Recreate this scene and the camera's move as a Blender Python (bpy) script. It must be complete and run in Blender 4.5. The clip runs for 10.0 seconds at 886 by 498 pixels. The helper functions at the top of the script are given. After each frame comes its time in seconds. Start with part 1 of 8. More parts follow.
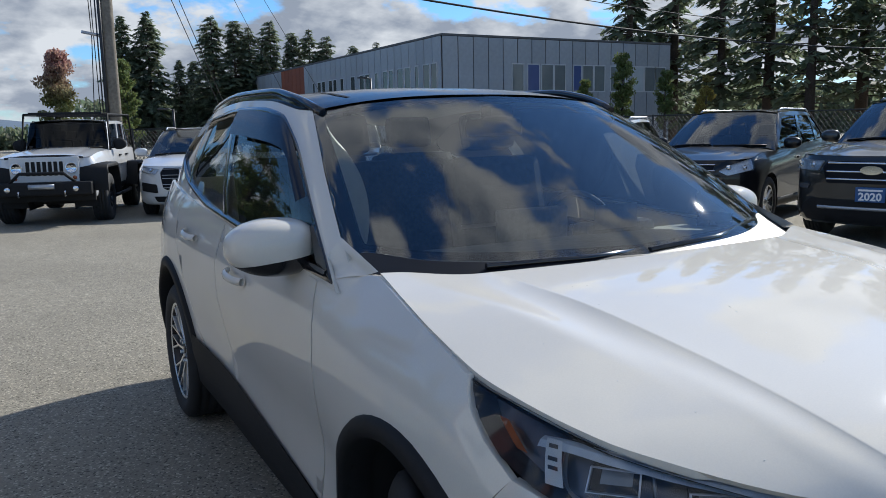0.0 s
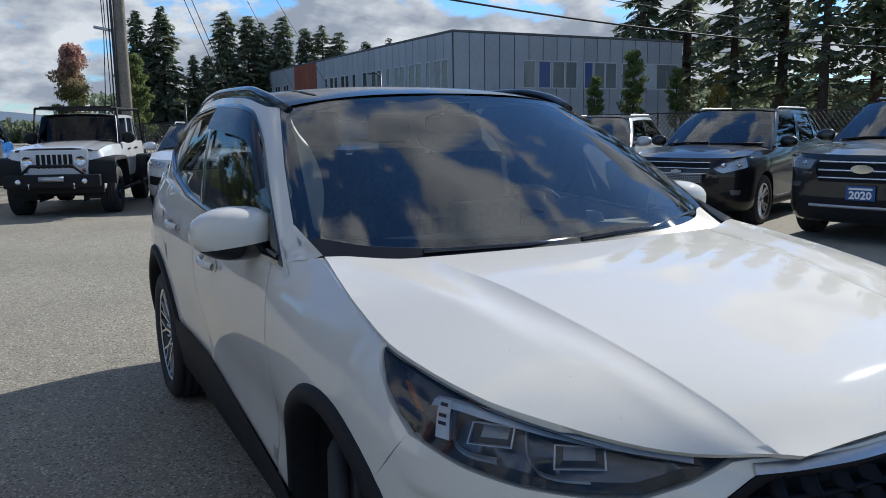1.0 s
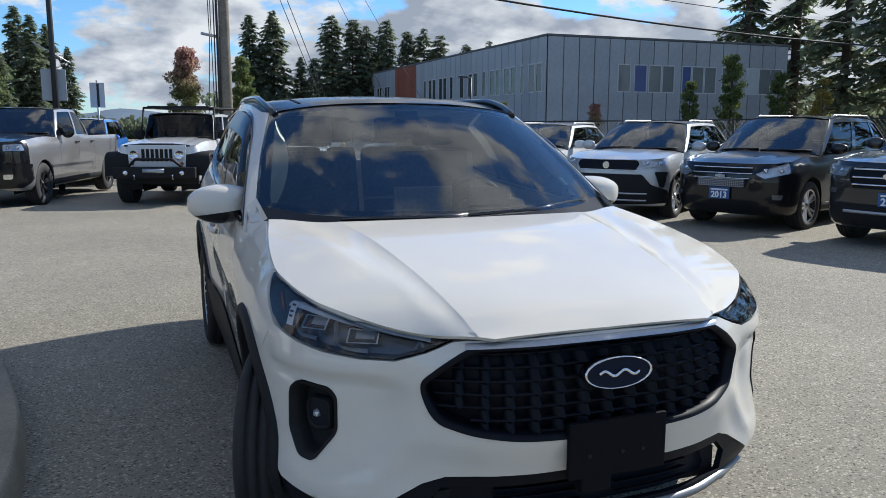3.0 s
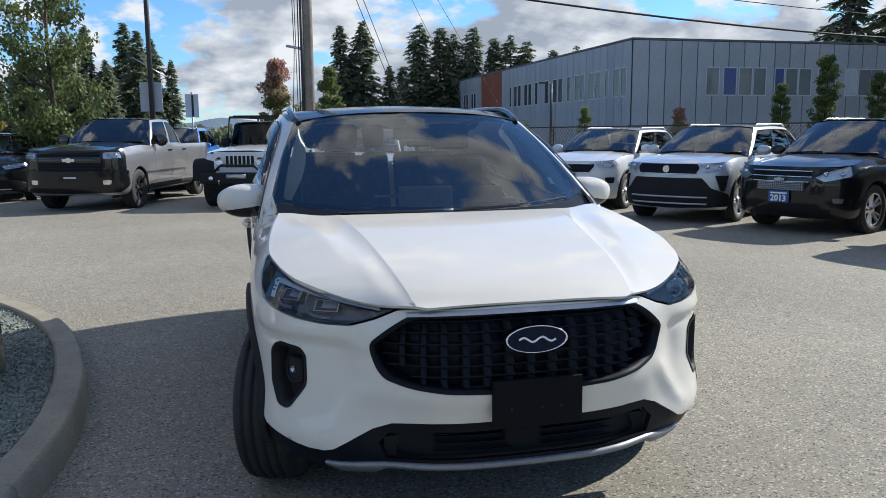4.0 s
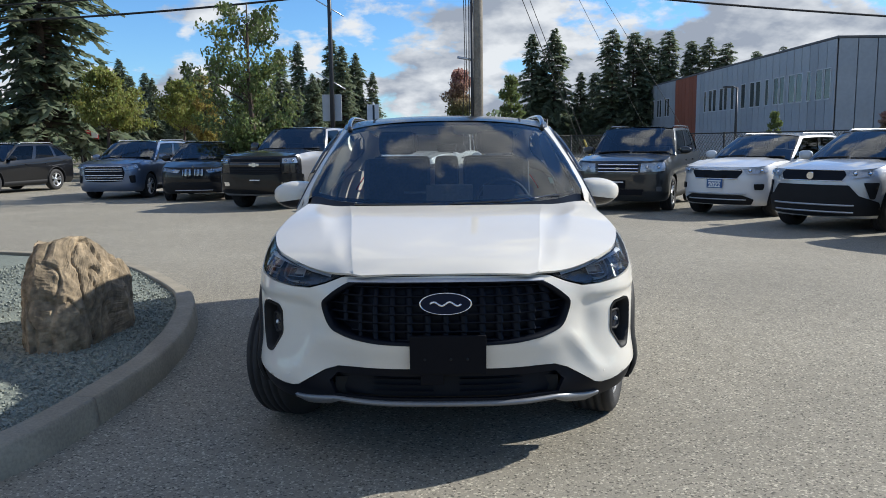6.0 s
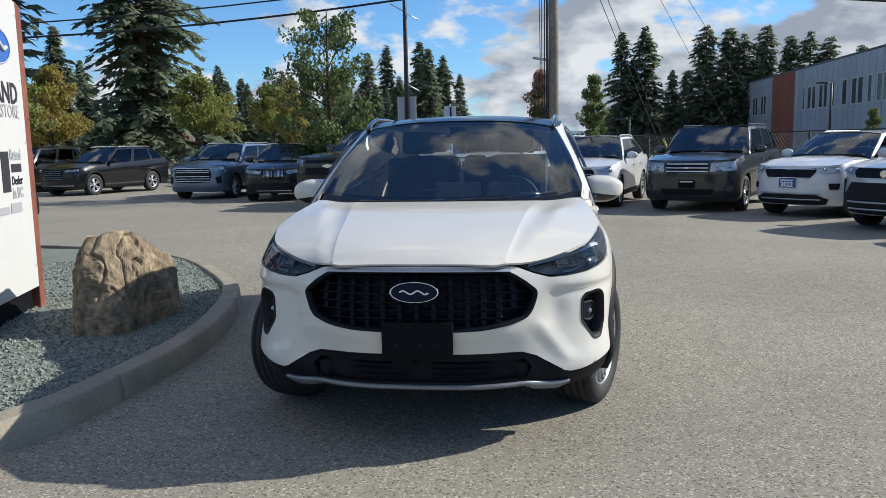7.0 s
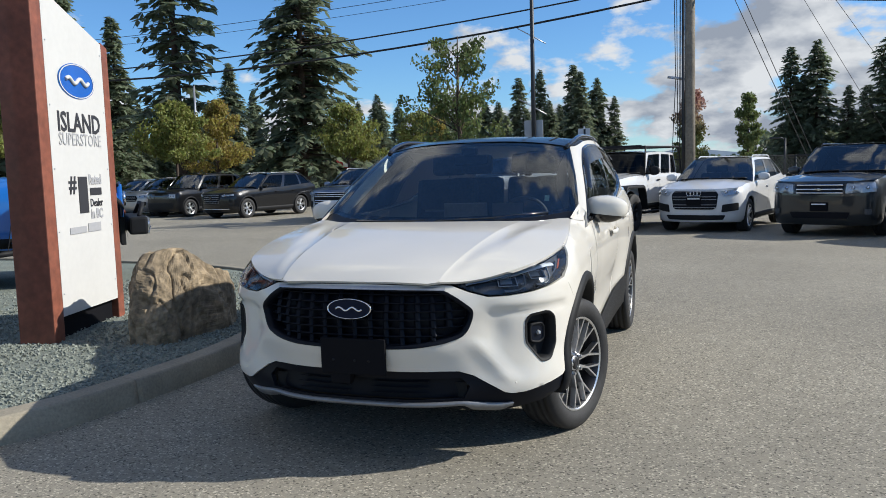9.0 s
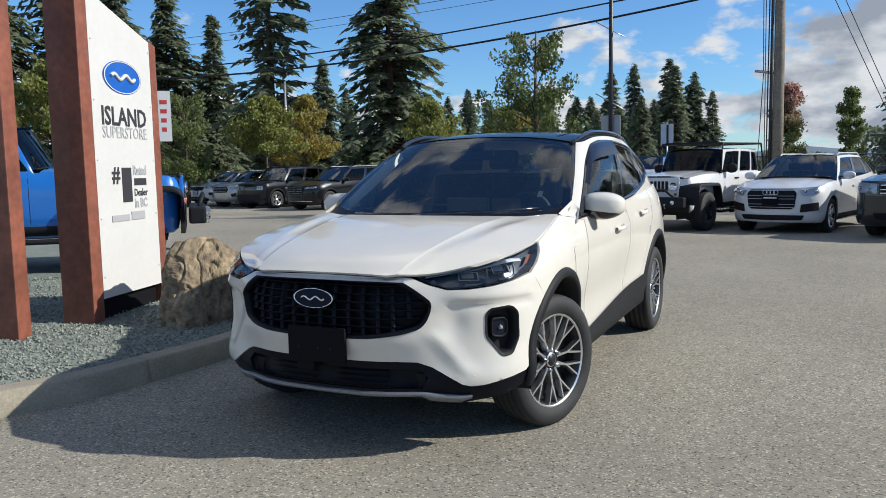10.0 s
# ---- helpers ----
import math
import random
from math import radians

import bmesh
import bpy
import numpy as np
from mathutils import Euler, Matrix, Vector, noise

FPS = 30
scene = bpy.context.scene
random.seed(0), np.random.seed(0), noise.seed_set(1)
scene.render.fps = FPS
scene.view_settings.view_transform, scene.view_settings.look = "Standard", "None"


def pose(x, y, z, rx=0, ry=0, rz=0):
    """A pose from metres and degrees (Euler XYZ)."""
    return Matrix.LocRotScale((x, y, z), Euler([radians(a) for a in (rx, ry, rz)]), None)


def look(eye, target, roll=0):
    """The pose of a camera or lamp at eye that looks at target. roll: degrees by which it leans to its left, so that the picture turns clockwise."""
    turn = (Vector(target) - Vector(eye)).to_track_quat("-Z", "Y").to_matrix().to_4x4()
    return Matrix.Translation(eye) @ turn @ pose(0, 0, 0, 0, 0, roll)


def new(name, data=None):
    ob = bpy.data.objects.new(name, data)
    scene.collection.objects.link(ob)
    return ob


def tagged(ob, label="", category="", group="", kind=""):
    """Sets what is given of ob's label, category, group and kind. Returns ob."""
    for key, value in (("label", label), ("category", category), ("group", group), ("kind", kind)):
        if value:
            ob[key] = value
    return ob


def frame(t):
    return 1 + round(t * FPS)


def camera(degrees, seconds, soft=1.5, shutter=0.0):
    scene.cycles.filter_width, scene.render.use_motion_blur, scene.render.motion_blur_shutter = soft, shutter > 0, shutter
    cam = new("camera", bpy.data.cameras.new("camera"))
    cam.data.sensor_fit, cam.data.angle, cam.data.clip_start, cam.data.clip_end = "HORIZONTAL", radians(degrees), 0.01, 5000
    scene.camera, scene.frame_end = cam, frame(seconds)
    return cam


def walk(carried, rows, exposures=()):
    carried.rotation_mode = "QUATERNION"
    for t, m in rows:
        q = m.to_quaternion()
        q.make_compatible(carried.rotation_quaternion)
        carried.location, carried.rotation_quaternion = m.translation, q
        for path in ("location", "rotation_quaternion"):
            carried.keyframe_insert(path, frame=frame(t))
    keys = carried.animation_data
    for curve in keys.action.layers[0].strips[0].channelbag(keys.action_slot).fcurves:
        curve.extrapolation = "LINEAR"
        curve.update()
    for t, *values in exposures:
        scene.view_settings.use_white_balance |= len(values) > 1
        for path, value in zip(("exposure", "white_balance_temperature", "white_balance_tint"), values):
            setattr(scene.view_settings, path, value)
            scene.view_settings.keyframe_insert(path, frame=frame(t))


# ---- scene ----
cam = camera(58.8, 10.0, soft=0.9)
PATH = [
    (0, (-1.604, -0.527, 1.469), (-0.659, 1.208, 1.16), -1.1),
    (0.5, (-1.597, -0.608, 1.469), (-0.659, 1.131, 1.153), -0.8),
    (1, (-1.514, -0.795, 1.469), (-0.598, 0.954, 1.151), -0.7),
    (1.5, (-1.457, -1.018, 1.48), (-0.578, 0.751, 1.164), -0.6),
    (2, (-1.448, -1.291, 1.49), (-0.621, 0.503, 1.178), -0.5),
    (2.1, (-1.439, -1.339, 1.495), (-0.619, 0.458, 1.182), -0.2),
    (3.5, (-1.078, -2.182, 1.464), (-0.497, -0.293, 1.159), -0.3),
    (4, (-0.921, -2.448, 1.472), (-0.451, -0.527, 1.176), -0.4),
    (4.5, (-0.67, -2.684, 1.456), (-0.319, -0.736, 1.169), -0.6),
    (5, (-0.463, -2.912, 1.444), (-0.235, -0.945, 1.165), -0.5),
    (5.5, (-0.229, -3.099, 1.461), (-0.126, -1.121, 1.186), -0.6),
    (7, (0.565, -3.425, 1.436), (0.317, -1.458, 1.168), -1.1),
    (7.5, (0.85, -3.438, 1.43), (0.495, -1.486, 1.177), -1.7),
    (8, (1.081, -3.421, 1.416), (0.63, -1.487, 1.184), -2.0),
    (8.5, (1.313, -3.322, 1.395), (0.766, -1.41, 1.185), -2.1),
    (9, (1.568, -3.244, 1.393), (0.925, -1.361, 1.195), -1.7),
    (9.5, (1.879, -3.171, 1.399), (1.128, -1.328, 1.2), -1.3),
    (10, (2.156, -3.065, 1.376), (1.294, -1.272, 1.171), -1.1),
]
walk(cam, [(t, look(eye, target, roll)) for t, eye, target, roll in PATH],
     [(0, 0.42, 6200, 8), (2, 0.44, 6230, 8), (4, 0.66, 6330, 8), (5.5, 0.62, 6350, 8), (7.5, 0.48, 6380, 8), (10, 0.44, 6400, 8)])

# ---- world and sun ----
SUN = Vector((1.50, 0.52, 1.0)).normalized()
world = bpy.data.worlds.new("sky")
scene.world = world
world.use_nodes = True
wn, wl = world.node_tree.nodes, world.node_tree.links
wn.clear()
sky = wn.new("ShaderNodeTexSky")
sky.sky_type, sky.sun_disc = "NISHITA", False
sky.sun_elevation, sky.sun_rotation = math.asin(SUN.z), math.atan2(SUN.x, SUN.y)
sky.air_density, sky.dust_density, sky.ozone_density = 1.0, 0.1, 4.0
wco, wsep = wn.new("ShaderNodeTexCoord"), wn.new("ShaderNodeSeparateXYZ")
wl.new(wco.outputs["Generated"], wsep.inputs["Vector"])


def sky_math(op, x, y, z=None):
    """A math node of the world over sockets or numbers."""
    k = wn.new("ShaderNodeMath")
    k.operation = op
    for socket, v in zip(k.inputs, (x, y, z)):
        if isinstance(v, (int, float)):
            socket.default_value = v
        elif v is not None:
            wl.new(v, socket)
    return k.outputs[0]


def sky_range(v, a, b, lo, hi):
    k = wn.new("ShaderNodeMapRange")
    for name, q in zip(("From Min", "From Max", "To Min", "To Max"), (a, b, lo, hi)):
        k.inputs[name].default_value = q
    wl.new(v, k.inputs["Value"])
    return k.outputs["Result"]


def sky_noise(dx, dy, scale, detail, rough):
    """Noise on a flat cloud layer, seen in perspective, shifted by dx and dy."""
    flat, t = wn.new("ShaderNodeCombineXYZ"), wn.new("ShaderNodeTexNoise")
    wl.new(sky_math("ADD", layer_x, dx), flat.inputs["X"])
    wl.new(sky_math("ADD", layer_y, dy), flat.inputs["Y"])
    t.inputs["Scale"].default_value, t.inputs["Detail"].default_value, t.inputs["Roughness"].default_value = scale, detail, rough
    wl.new(flat.outputs["Vector"], t.inputs["Vector"])
    return t.outputs["Fac"]


def sky_toward(x, y):
    k = wn.new("ShaderNodeVectorMath")
    k.operation = "DOT_PRODUCT"
    k.inputs[1].default_value = (x, y, 0.0)
    wl.new(wco.outputs["Generated"], k.inputs[0])
    return k.outputs["Value"]


up_z = sky_math("ADD", sky_math("MAXIMUM", wsep.outputs["Z"], 0.0), 0.42)
layer_x, layer_y = sky_math("DIVIDE", wsep.outputs["X"], up_z), sky_math("DIVIDE", wsep.outputs["Y"], up_z)
CLOUD = (3.7, 1.2)
mass = sky_noise(CLOUD[0], CLOUD[1], 3.6, 9, 0.56)
sunward = sky_noise(CLOUD[0] + 0.05, CLOUD[1] + 0.02, 3.6, 6, 0.5)
# a cloud bank stands to the north-east, others overhead, a low row lies along the horizon; the north-west is clearer;
# unseen clouds to the south-west are added to light the car's shaded side
bank = sky_math("MULTIPLY", sky_range(sky_toward(0.52, 0.85), 0.66, 0.90, 0.0, 0.14), sky_range(wsep.outputs["Z"], 0.24, 0.50, 1.0, 0.0))
more = sky_math("ADD", sky_range(wsep.outputs["Z"], 0.50, 0.72, 0.0, 0.095), sky_range(sky_toward(-0.62, -0.78), 0.25, 0.75, 0.0, 0.06))
low_row = sky_math("MULTIPLY", sky_range(wsep.outputs["Z"], 0.02, 0.06, 0.0, 0.10), sky_range(wsep.outputs["Z"], 0.08, 0.14, 1.0, 0.0))
clear = sky_math("MULTIPLY", sky_range(sky_toward(-0.45, 0.89), 0.72, 0.95, 0.0, -0.05), sky_range(wsep.outputs["Z"], 0.10, 0.14, 0.0, 1.0))
dens = sky_math("ADD", sky_math("ADD", sky_math("ADD", mass, bank), clear), sky_math("ADD", more, low_row))
relief = sky_math("SUBTRACT", mass, sunward)
tone = sky_math("MULTIPLY_ADD", relief, 3.2, sky_math("MULTIPLY_ADD", dens, -1.7, 1.62))
cover, shade = wn.new("ShaderNodeValToRGB"), wn.new("ShaderNodeValToRGB")
cover.color_ramp.elements[0].position, cover.color_ramp.elements[1].position = 0.575, 0.64
shade.color_ramp.elements[0].position, shade.color_ramp.elements[1].position = 0.28, 0.72
shade.color_ramp.elements[0].color, shade.color_ramp.elements[1].color = (2.1, 2.35, 2.85, 1), (4.9, 5.0, 5.2, 1)
wtint, wmix, wbg, wout = wn.new("ShaderNodeMixRGB"), wn.new("ShaderNodeMixRGB"), wn.new("ShaderNodeBackground"), wn.new("ShaderNodeOutputWorld")
wl.new(dens, cover.inputs["Fac"])
wl.new(tone, shade.inputs["Fac"])
wl.new(cover.outputs["Color"], wmix.inputs["Fac"])
wtint.blend_type = "MULTIPLY"
wtint.inputs["Fac"].default_value, wtint.inputs["Color2"].default_value = 1.0, (0.56, 0.77, 0.98, 1)
wl.new(sky.outputs["Color"], wtint.inputs["Color1"])
wl.new(wtint.outputs["Color"], wmix.inputs["Color1"])
wl.new(shade.outputs["Color"], wmix.inputs["Color2"])
wl.new(wmix.outputs["Color"], wbg.inputs["Color"])
wbg.inputs["Strength"].default_value = 0.112
wl.new(wbg.outputs["Background"], wout.inputs["Surface"])

sun = new("sun", bpy.data.lights.new("sun", "SUN"))
sun.data.energy, sun.data.angle, sun.data.color = 4.2, radians(0.53), (1.0, 0.95, 0.87)
sun.matrix_world = look(SUN * 100, (0, 0, 0))


# ---- materials ----
def material(name, color, rough=0.5, metal=0.0, coat=0.0, grain=0.0, grain_scale=40.0, stain=0.0, stain_scale=2.0, bump=0.0, bump_scale=80.0, random_value=0.0, spec=None):
    """A Principled material with variation at two scales and a fine relief."""
    m = bpy.data.materials.new(name)
    m.use_nodes = True
    n, l = m.node_tree.nodes, m.node_tree.links
    b = n["Principled BSDF"]
    b.inputs["Base Color"].default_value = (*color, 1)
    b.inputs["Roughness"].default_value, b.inputs["Metallic"].default_value = rough, metal
    b.inputs["Coat Weight"].default_value, b.inputs["Coat Roughness"].default_value = coat, 0.03
    if spec is not None:
        b.inputs["Specular IOR Level"].default_value = spec
    co = n.new("ShaderNodeTexCoord")
    value = None

    def noise_of(scale, detail):
        t = n.new("ShaderNodeTexNoise")
        t.inputs["Scale"].default_value, t.inputs["Detail"].default_value = scale, detail
        l.new(co.outputs["Object"], t.inputs["Vector"])
        return t.outputs["Fac"]

    def around_one(fac, amount):
        r = n.new("ShaderNodeMapRange")
        r.inputs["From Min"].default_value, r.inputs["From Max"].default_value = 0.25, 0.75
        r.inputs["To Min"].default_value, r.inputs["To Max"].default_value = 1 - amount, 1 + amount
        l.new(fac, r.inputs["Value"])
        return r.outputs["Result"]

    terms = []
    if grain:
        terms.append(around_one(noise_of(grain_scale, 4), grain))
    if stain:
        terms.append(around_one(noise_of(stain_scale, 5), stain))
    if random_value:
        info = n.new("ShaderNodeObjectInfo")
        terms.append(around_one(info.outputs["Random"], random_value))
    for t in terms:
        if value is None:
            value = t
        else:
            k = n.new("ShaderNodeMath")
            k.operation = "MULTIPLY"
            l.new(value, k.inputs[0])
            l.new(t, k.inputs[1])
            value = k.outputs[0]
    if value is not None:
        v = n.new("ShaderNodeVectorMath")
        v.operation = "SCALE"
        v.inputs[0].default_value = color
        l.new(value, v.inputs["Scale"])
        l.new(v.outputs["Vector"], b.inputs["Base Color"])
    if bump:
        bp = n.new("ShaderNodeBump")
        bp.inputs["Strength"].default_value, bp.inputs["Distance"].default_value = bump, 0.004
        l.new(noise_of(bump_scale, 3), bp.inputs["Height"])
        l.new(bp.outputs["Normal"], b.inputs["Normal"])
    return m


def glass(name, tint, gloss=1.45):
    """Car and window glass: clear or tinted, with Fresnel gloss."""
    m = bpy.data.materials.new(name)
    m.use_nodes = True
    n, l = m.node_tree.nodes, m.node_tree.links
    n.clear()
    out, mix, tr, gl, fr = (n.new("ShaderNode" + k) for k in ("OutputMaterial", "MixShader", "BsdfTransparent", "BsdfGlossy", "Fresnel"))
    tr.inputs["Color"].default_value = (*tint, 1)
    gl.inputs["Roughness"].default_value = 0.015
    fr.inputs["IOR"].default_value = gloss
    l.new(fr.outputs["Fac"], mix.inputs["Fac"])
    l.new(tr.outputs["BSDF"], mix.inputs[1])
    l.new(gl.outputs["BSDF"], mix.inputs[2])
    l.new(mix.outputs["Shader"], out.inputs["Surface"])
    return m


def paint(name, color, metal=0.0, rough=0.35, coat=1.0, spec=None):
    return material(name, color, rough, metal, coat, 0.03, 300, 0.03, 3.0, spec=spec)


M = {
    "pearl": paint("pearl white paint", (0.64, 0.606, 0.54), 0.0, 0.8, 1.0, 0.12),
    "white": paint("white paint", (0.64, 0.645, 0.65)),
    "black_paint": paint("black paint", (0.006, 0.0065, 0.008), 0, 0.3, 0.7, 0.15),
    "grey_paint": paint("dark grey paint", (0.018, 0.021, 0.023), 0.2, 0.3, 1.0, 0.3),
    "silver": paint("silver paint", (0.42, 0.42, 0.43), 0.75),
    "grey_silver": paint("grey silver paint", (0.27, 0.27, 0.28), 0.6),
    "pale_silver": paint("pale silver paint", (0.47, 0.485, 0.50), 0.35),
    "steel_blue": paint("steel blue paint", (0.16, 0.20, 0.28), 0.6),
    "blue": paint("bright blue paint", (0.008, 0.14, 0.50)),
    "gloss_black": material("gloss black trim", (0.01, 0.01, 0.012), 0.12, 0, 0.6),
    "roof_glass": material("dark roof glass", (0.012, 0.013, 0.016), 0.14, 0, 0.0, 0.05, 20, spec=0.12),
    "cladding": material("black moulded plastic", (0.013, 0.0135, 0.015), 0.6, 0, 0, 0.15, 60, 0.15, 3, 0.15, 400, spec=0.2),
    "grille": material("grille plastic", (0.005, 0.0065, 0.011), 0.42, 0, 0.0, 0.1, 80, spec=0.14),
    "chrome": material("chrome", (0.75, 0.76, 0.78), 0.09, 1.0, 0, 0.05, 30),
    "satin": material("satin silver trim", (0.42, 0.43, 0.45), 0.35, 0.7, 0, 0.08, 60),
    "dull_silver": material("dull silver trim", (0.20, 0.205, 0.215), 0.4, 0.6, 0, 0.1, 60),
    "alloy": material("machined alloy", (0.72, 0.73, 0.75), 0.3, 1.0, 0, 0.08, 60),
    "dark_alloy": material("dark alloy", (0.012, 0.012, 0.014), 0.4, 0.3, 0.1, 0.1, 50),
    "tyre": material("tyre rubber", (0.018, 0.018, 0.019), 0.75, 0, 0, 0.25, 30, 0.2, 5, 0.2, 200),
    "inside": material("dark upholstery", (0.08, 0.085, 0.085), 0.8, 0, 0, 0.25, 50, 0.2, 6, 0.2, 150),
    # sunlight on the dark dashboard is put into this lighter grey
    "dash": material("dashboard skin, sunlight in its grey", (0.26, 0.275, 0.27), 0.7, 0, 0, 0.15, 60, 0.1, 5, 0.2, 200),
    "inside_light": material("light pillar lining", (0.72, 0.78, 0.72), 0.8, 0, 0, 0.08, 40),
    "under": material("dark underbody", (0.01, 0.01, 0.01), 0.9, 0, 0, 0.2, 10),
    "lens": glass("clear lamp lens", (0.93, 0.95, 0.97), 1.5),
    "parked_screen": glass("parked car windscreen", (0.6, 0.64, 0.62), 2.6),
    "screen": glass("windscreen glass", (0.92, 0.95, 0.93), 2.25),
    "side_glass": glass("tinted side glass", (0.62, 0.66, 0.65), 1.42),
    "dark_glass": glass("dark tinted glass", (0.12, 0.13, 0.14), 1.4),
    "smoke": material("smoked visor", (0.008, 0.011, 0.020), 0.2, 0, 0.0, 0.1, 20, spec=0.2),
    "lamp_inner": material("lamp housing", (0.11, 0.115, 0.125), 0.22, 0.35, 0, 0.2, 50),
    "lamp_bright": material("bright lamp reflector", (0.50, 0.52, 0.55), 0.3, 0.6, 0, 0.25, 40),
    "guide": material("frosted light guide", (0.62, 0.65, 0.68), 0.35, 0, 0.2, 0.1, 60),
    "guide_dim": material("grey light guide", (0.24, 0.26, 0.28), 0.3, 0, 0.3, 0.1, 60),
    "bar_red": material("red sign panel", (0.42, 0.03, 0.03), 0.5, 0, 0, 0.08, 4),
    "amber": material("amber reflector", (0.36, 0.09, 0.03), 0.25, 0, 0.5, 0.1, 60),
    "red_lens": material("red lens", (0.45, 0.02, 0.02), 0.2, 0, 0.6, 0.1, 60),
    # white for the sign's reflection that is drawn in one headlamp
    "sticker": material("white of the sign's reflection", (0.78, 0.77, 0.74), 0.6, 0, 0, 0.05, 40),
    "green_tag": material("pale green tag", (0.62, 0.82, 0.70), 0.6, 0, 0, 0.05, 40),
    "plate_blue": material("blue plate", (0.02, 0.085, 0.24), 0.5, 0, 0.0, 0.05, 40),
    "plate_white": material("white lettering", (0.8, 0.8, 0.8), 0.5, 0, 0, 0.03, 40),
    "plate_black": material("black plate", (0.006, 0.006, 0.008), 0.75, 0, 0, 0.1, 40, spec=0.12),
    "badge_blue": material("badge blue", (0.006, 0.010, 0.026), 0.5, 0, 0.0, 0.05, 60, spec=0.15),
    "concrete": material("kerb concrete", (0.27, 0.238, 0.180), 0.9, 0, 0, 0.18, 60, 0.22, 3, 0.5, 90),
    "gravel_bed": material("gravel bed", (0.17, 0.19, 0.16), 0.95, 0, 0, 0.6, 70, 0.15, 2, 0.8, 60),
    "gravel": material("green-grey crushed stone", (0.36, 0.39, 0.335), 0.9, 0, 0, 0.4, 40, 0, 1, 0, 1, 0.4),
    "timber": material("stained timber", (0.20, 0.062, 0.035), 0.6, 0, 0.15, 0.25, 18, 0.25, 3, 0.3, 60),
    "sign_white": material("sign face", (0.57, 0.56, 0.535), 0.45, 0, 0, 0.03, 20, 0.03, 2),
    "ink": material("dark sign lettering", (0.03, 0.03, 0.035), 0.5, 0, 0, 0.05, 40),
    "ink_grey": material("grey sign lettering", (0.36, 0.36, 0.37), 0.5, 0, 0, 0.05, 40),
    "sign_blue": material("sign badge blue", (0.01, 0.10, 0.42), 0.3, 0, 0.3, 0.08, 10),
    "bark": material("bark", (0.07, 0.05, 0.038), 0.95, 0, 0, 0.4, 20, 0.3, 3, 0.8, 30),
    "pole_wood": material("weathered pole wood", (0.20, 0.175, 0.14), 0.9, 0, 0, 0.3, 14, 0.3, 1.5, 0.5, 30),
    "pole_steel": material("dark lamp pole", (0.03, 0.032, 0.036), 0.45, 0.4, 0, 0.15, 20),
    "cable": material("black cable", (0.012, 0.012, 0.012), 0.7, 0, 0, 0.1, 20),
    "cladding_grey": material("grey wall panels", (0.34, 0.36, 0.38), 0.6, 0.1, 0, 0.06, 4, 0.10, 0.5, 0, 1, 0.06),
    "cladding_rust": material("rust red wall panels", (0.26, 0.075, 0.035), 0.7, 0, 0, 0.12, 5, 0.10, 0.5, 0, 1, 0.06),
    "blue_panel": material("blue window panel", (0.05, 0.08, 0.22), 0.45, 0, 0.3, 0.08, 2),
    "grey_panel": material("grey window panel", (0.42, 0.46, 0.48), 0.4, 0, 0.2, 0.08, 2),
    "frame_white": material("pale window frame", (0.52, 0.53, 0.54), 0.5, 0, 0, 0.05, 10),
    "window_dark": material("dark window glass", (0.045, 0.055, 0.06), 0.15, 0, 0.15, 0.2, 1),
    # the pale reflection on the south panes is put into their base colour
    "window_pale": material("pale reflecting window glass", (0.16, 0.18, 0.18), 0.12, 0, 0.3, 0.15, 1),
    "roof_dark": material("roof membrane", (0.12, 0.12, 0.12), 0.9, 0, 0, 0.2, 5),
    "fence": material("fence steel", (0.025, 0.028, 0.028), 0.7, 0.0, 0, 0.1, 10),
}


# ---- building helpers ----
def part(name, bm, mat, parent, label="", kind=""):
    """Links a bmesh as one mesh object under a thing or a part."""
    if mat in ("lens", "screen", "parked_screen", "side_glass", "dark_glass"):
        # glass faces look outwards from the cabin
        bm.normal_update()
        bmesh.ops.reverse_faces(bm, faces=[fc for fc in bm.faces if fc.normal.dot(fc.calc_center_median() - Vector((0, 2.6, 0.9))) < 0])
    me = bpy.data.meshes.new(name)
    bm.to_mesh(me)
    bm.free()
    for k in (mat if isinstance(mat, (list, tuple)) else [mat]):
        me.materials.append(M[k] if isinstance(k, str) else k)
    ob = new(name, me)
    if parent is not None:
        ob.parent = parent
    return tagged(ob, label, kind=kind)


def thing(name, label, category, group="", m=None, kind=""):
    ob = new(name)
    ob.empty_display_size = 0.1
    if m is not None:
        ob.matrix_basis = m
    return tagged(ob, label, category, group, kind)


def box(size, at=(0, 0, 0), bevel=0.0, m=None, bm=None):
    """A box centred at a place, with bevelled edges."""
    bm = bm or bmesh.new()
    r = bmesh.ops.create_cube(bm, size=1.0, matrix=(m or Matrix()) @ Matrix.Translation(at) @ Matrix.Diagonal((*size, 1)))
    if bevel:
        es = list({e for v in r["verts"] for e in v.link_edges})
        bmesh.ops.bevel(bm, geom=es, offset=bevel, segments=2, affect="EDGES", profile=0.6)
    return bm


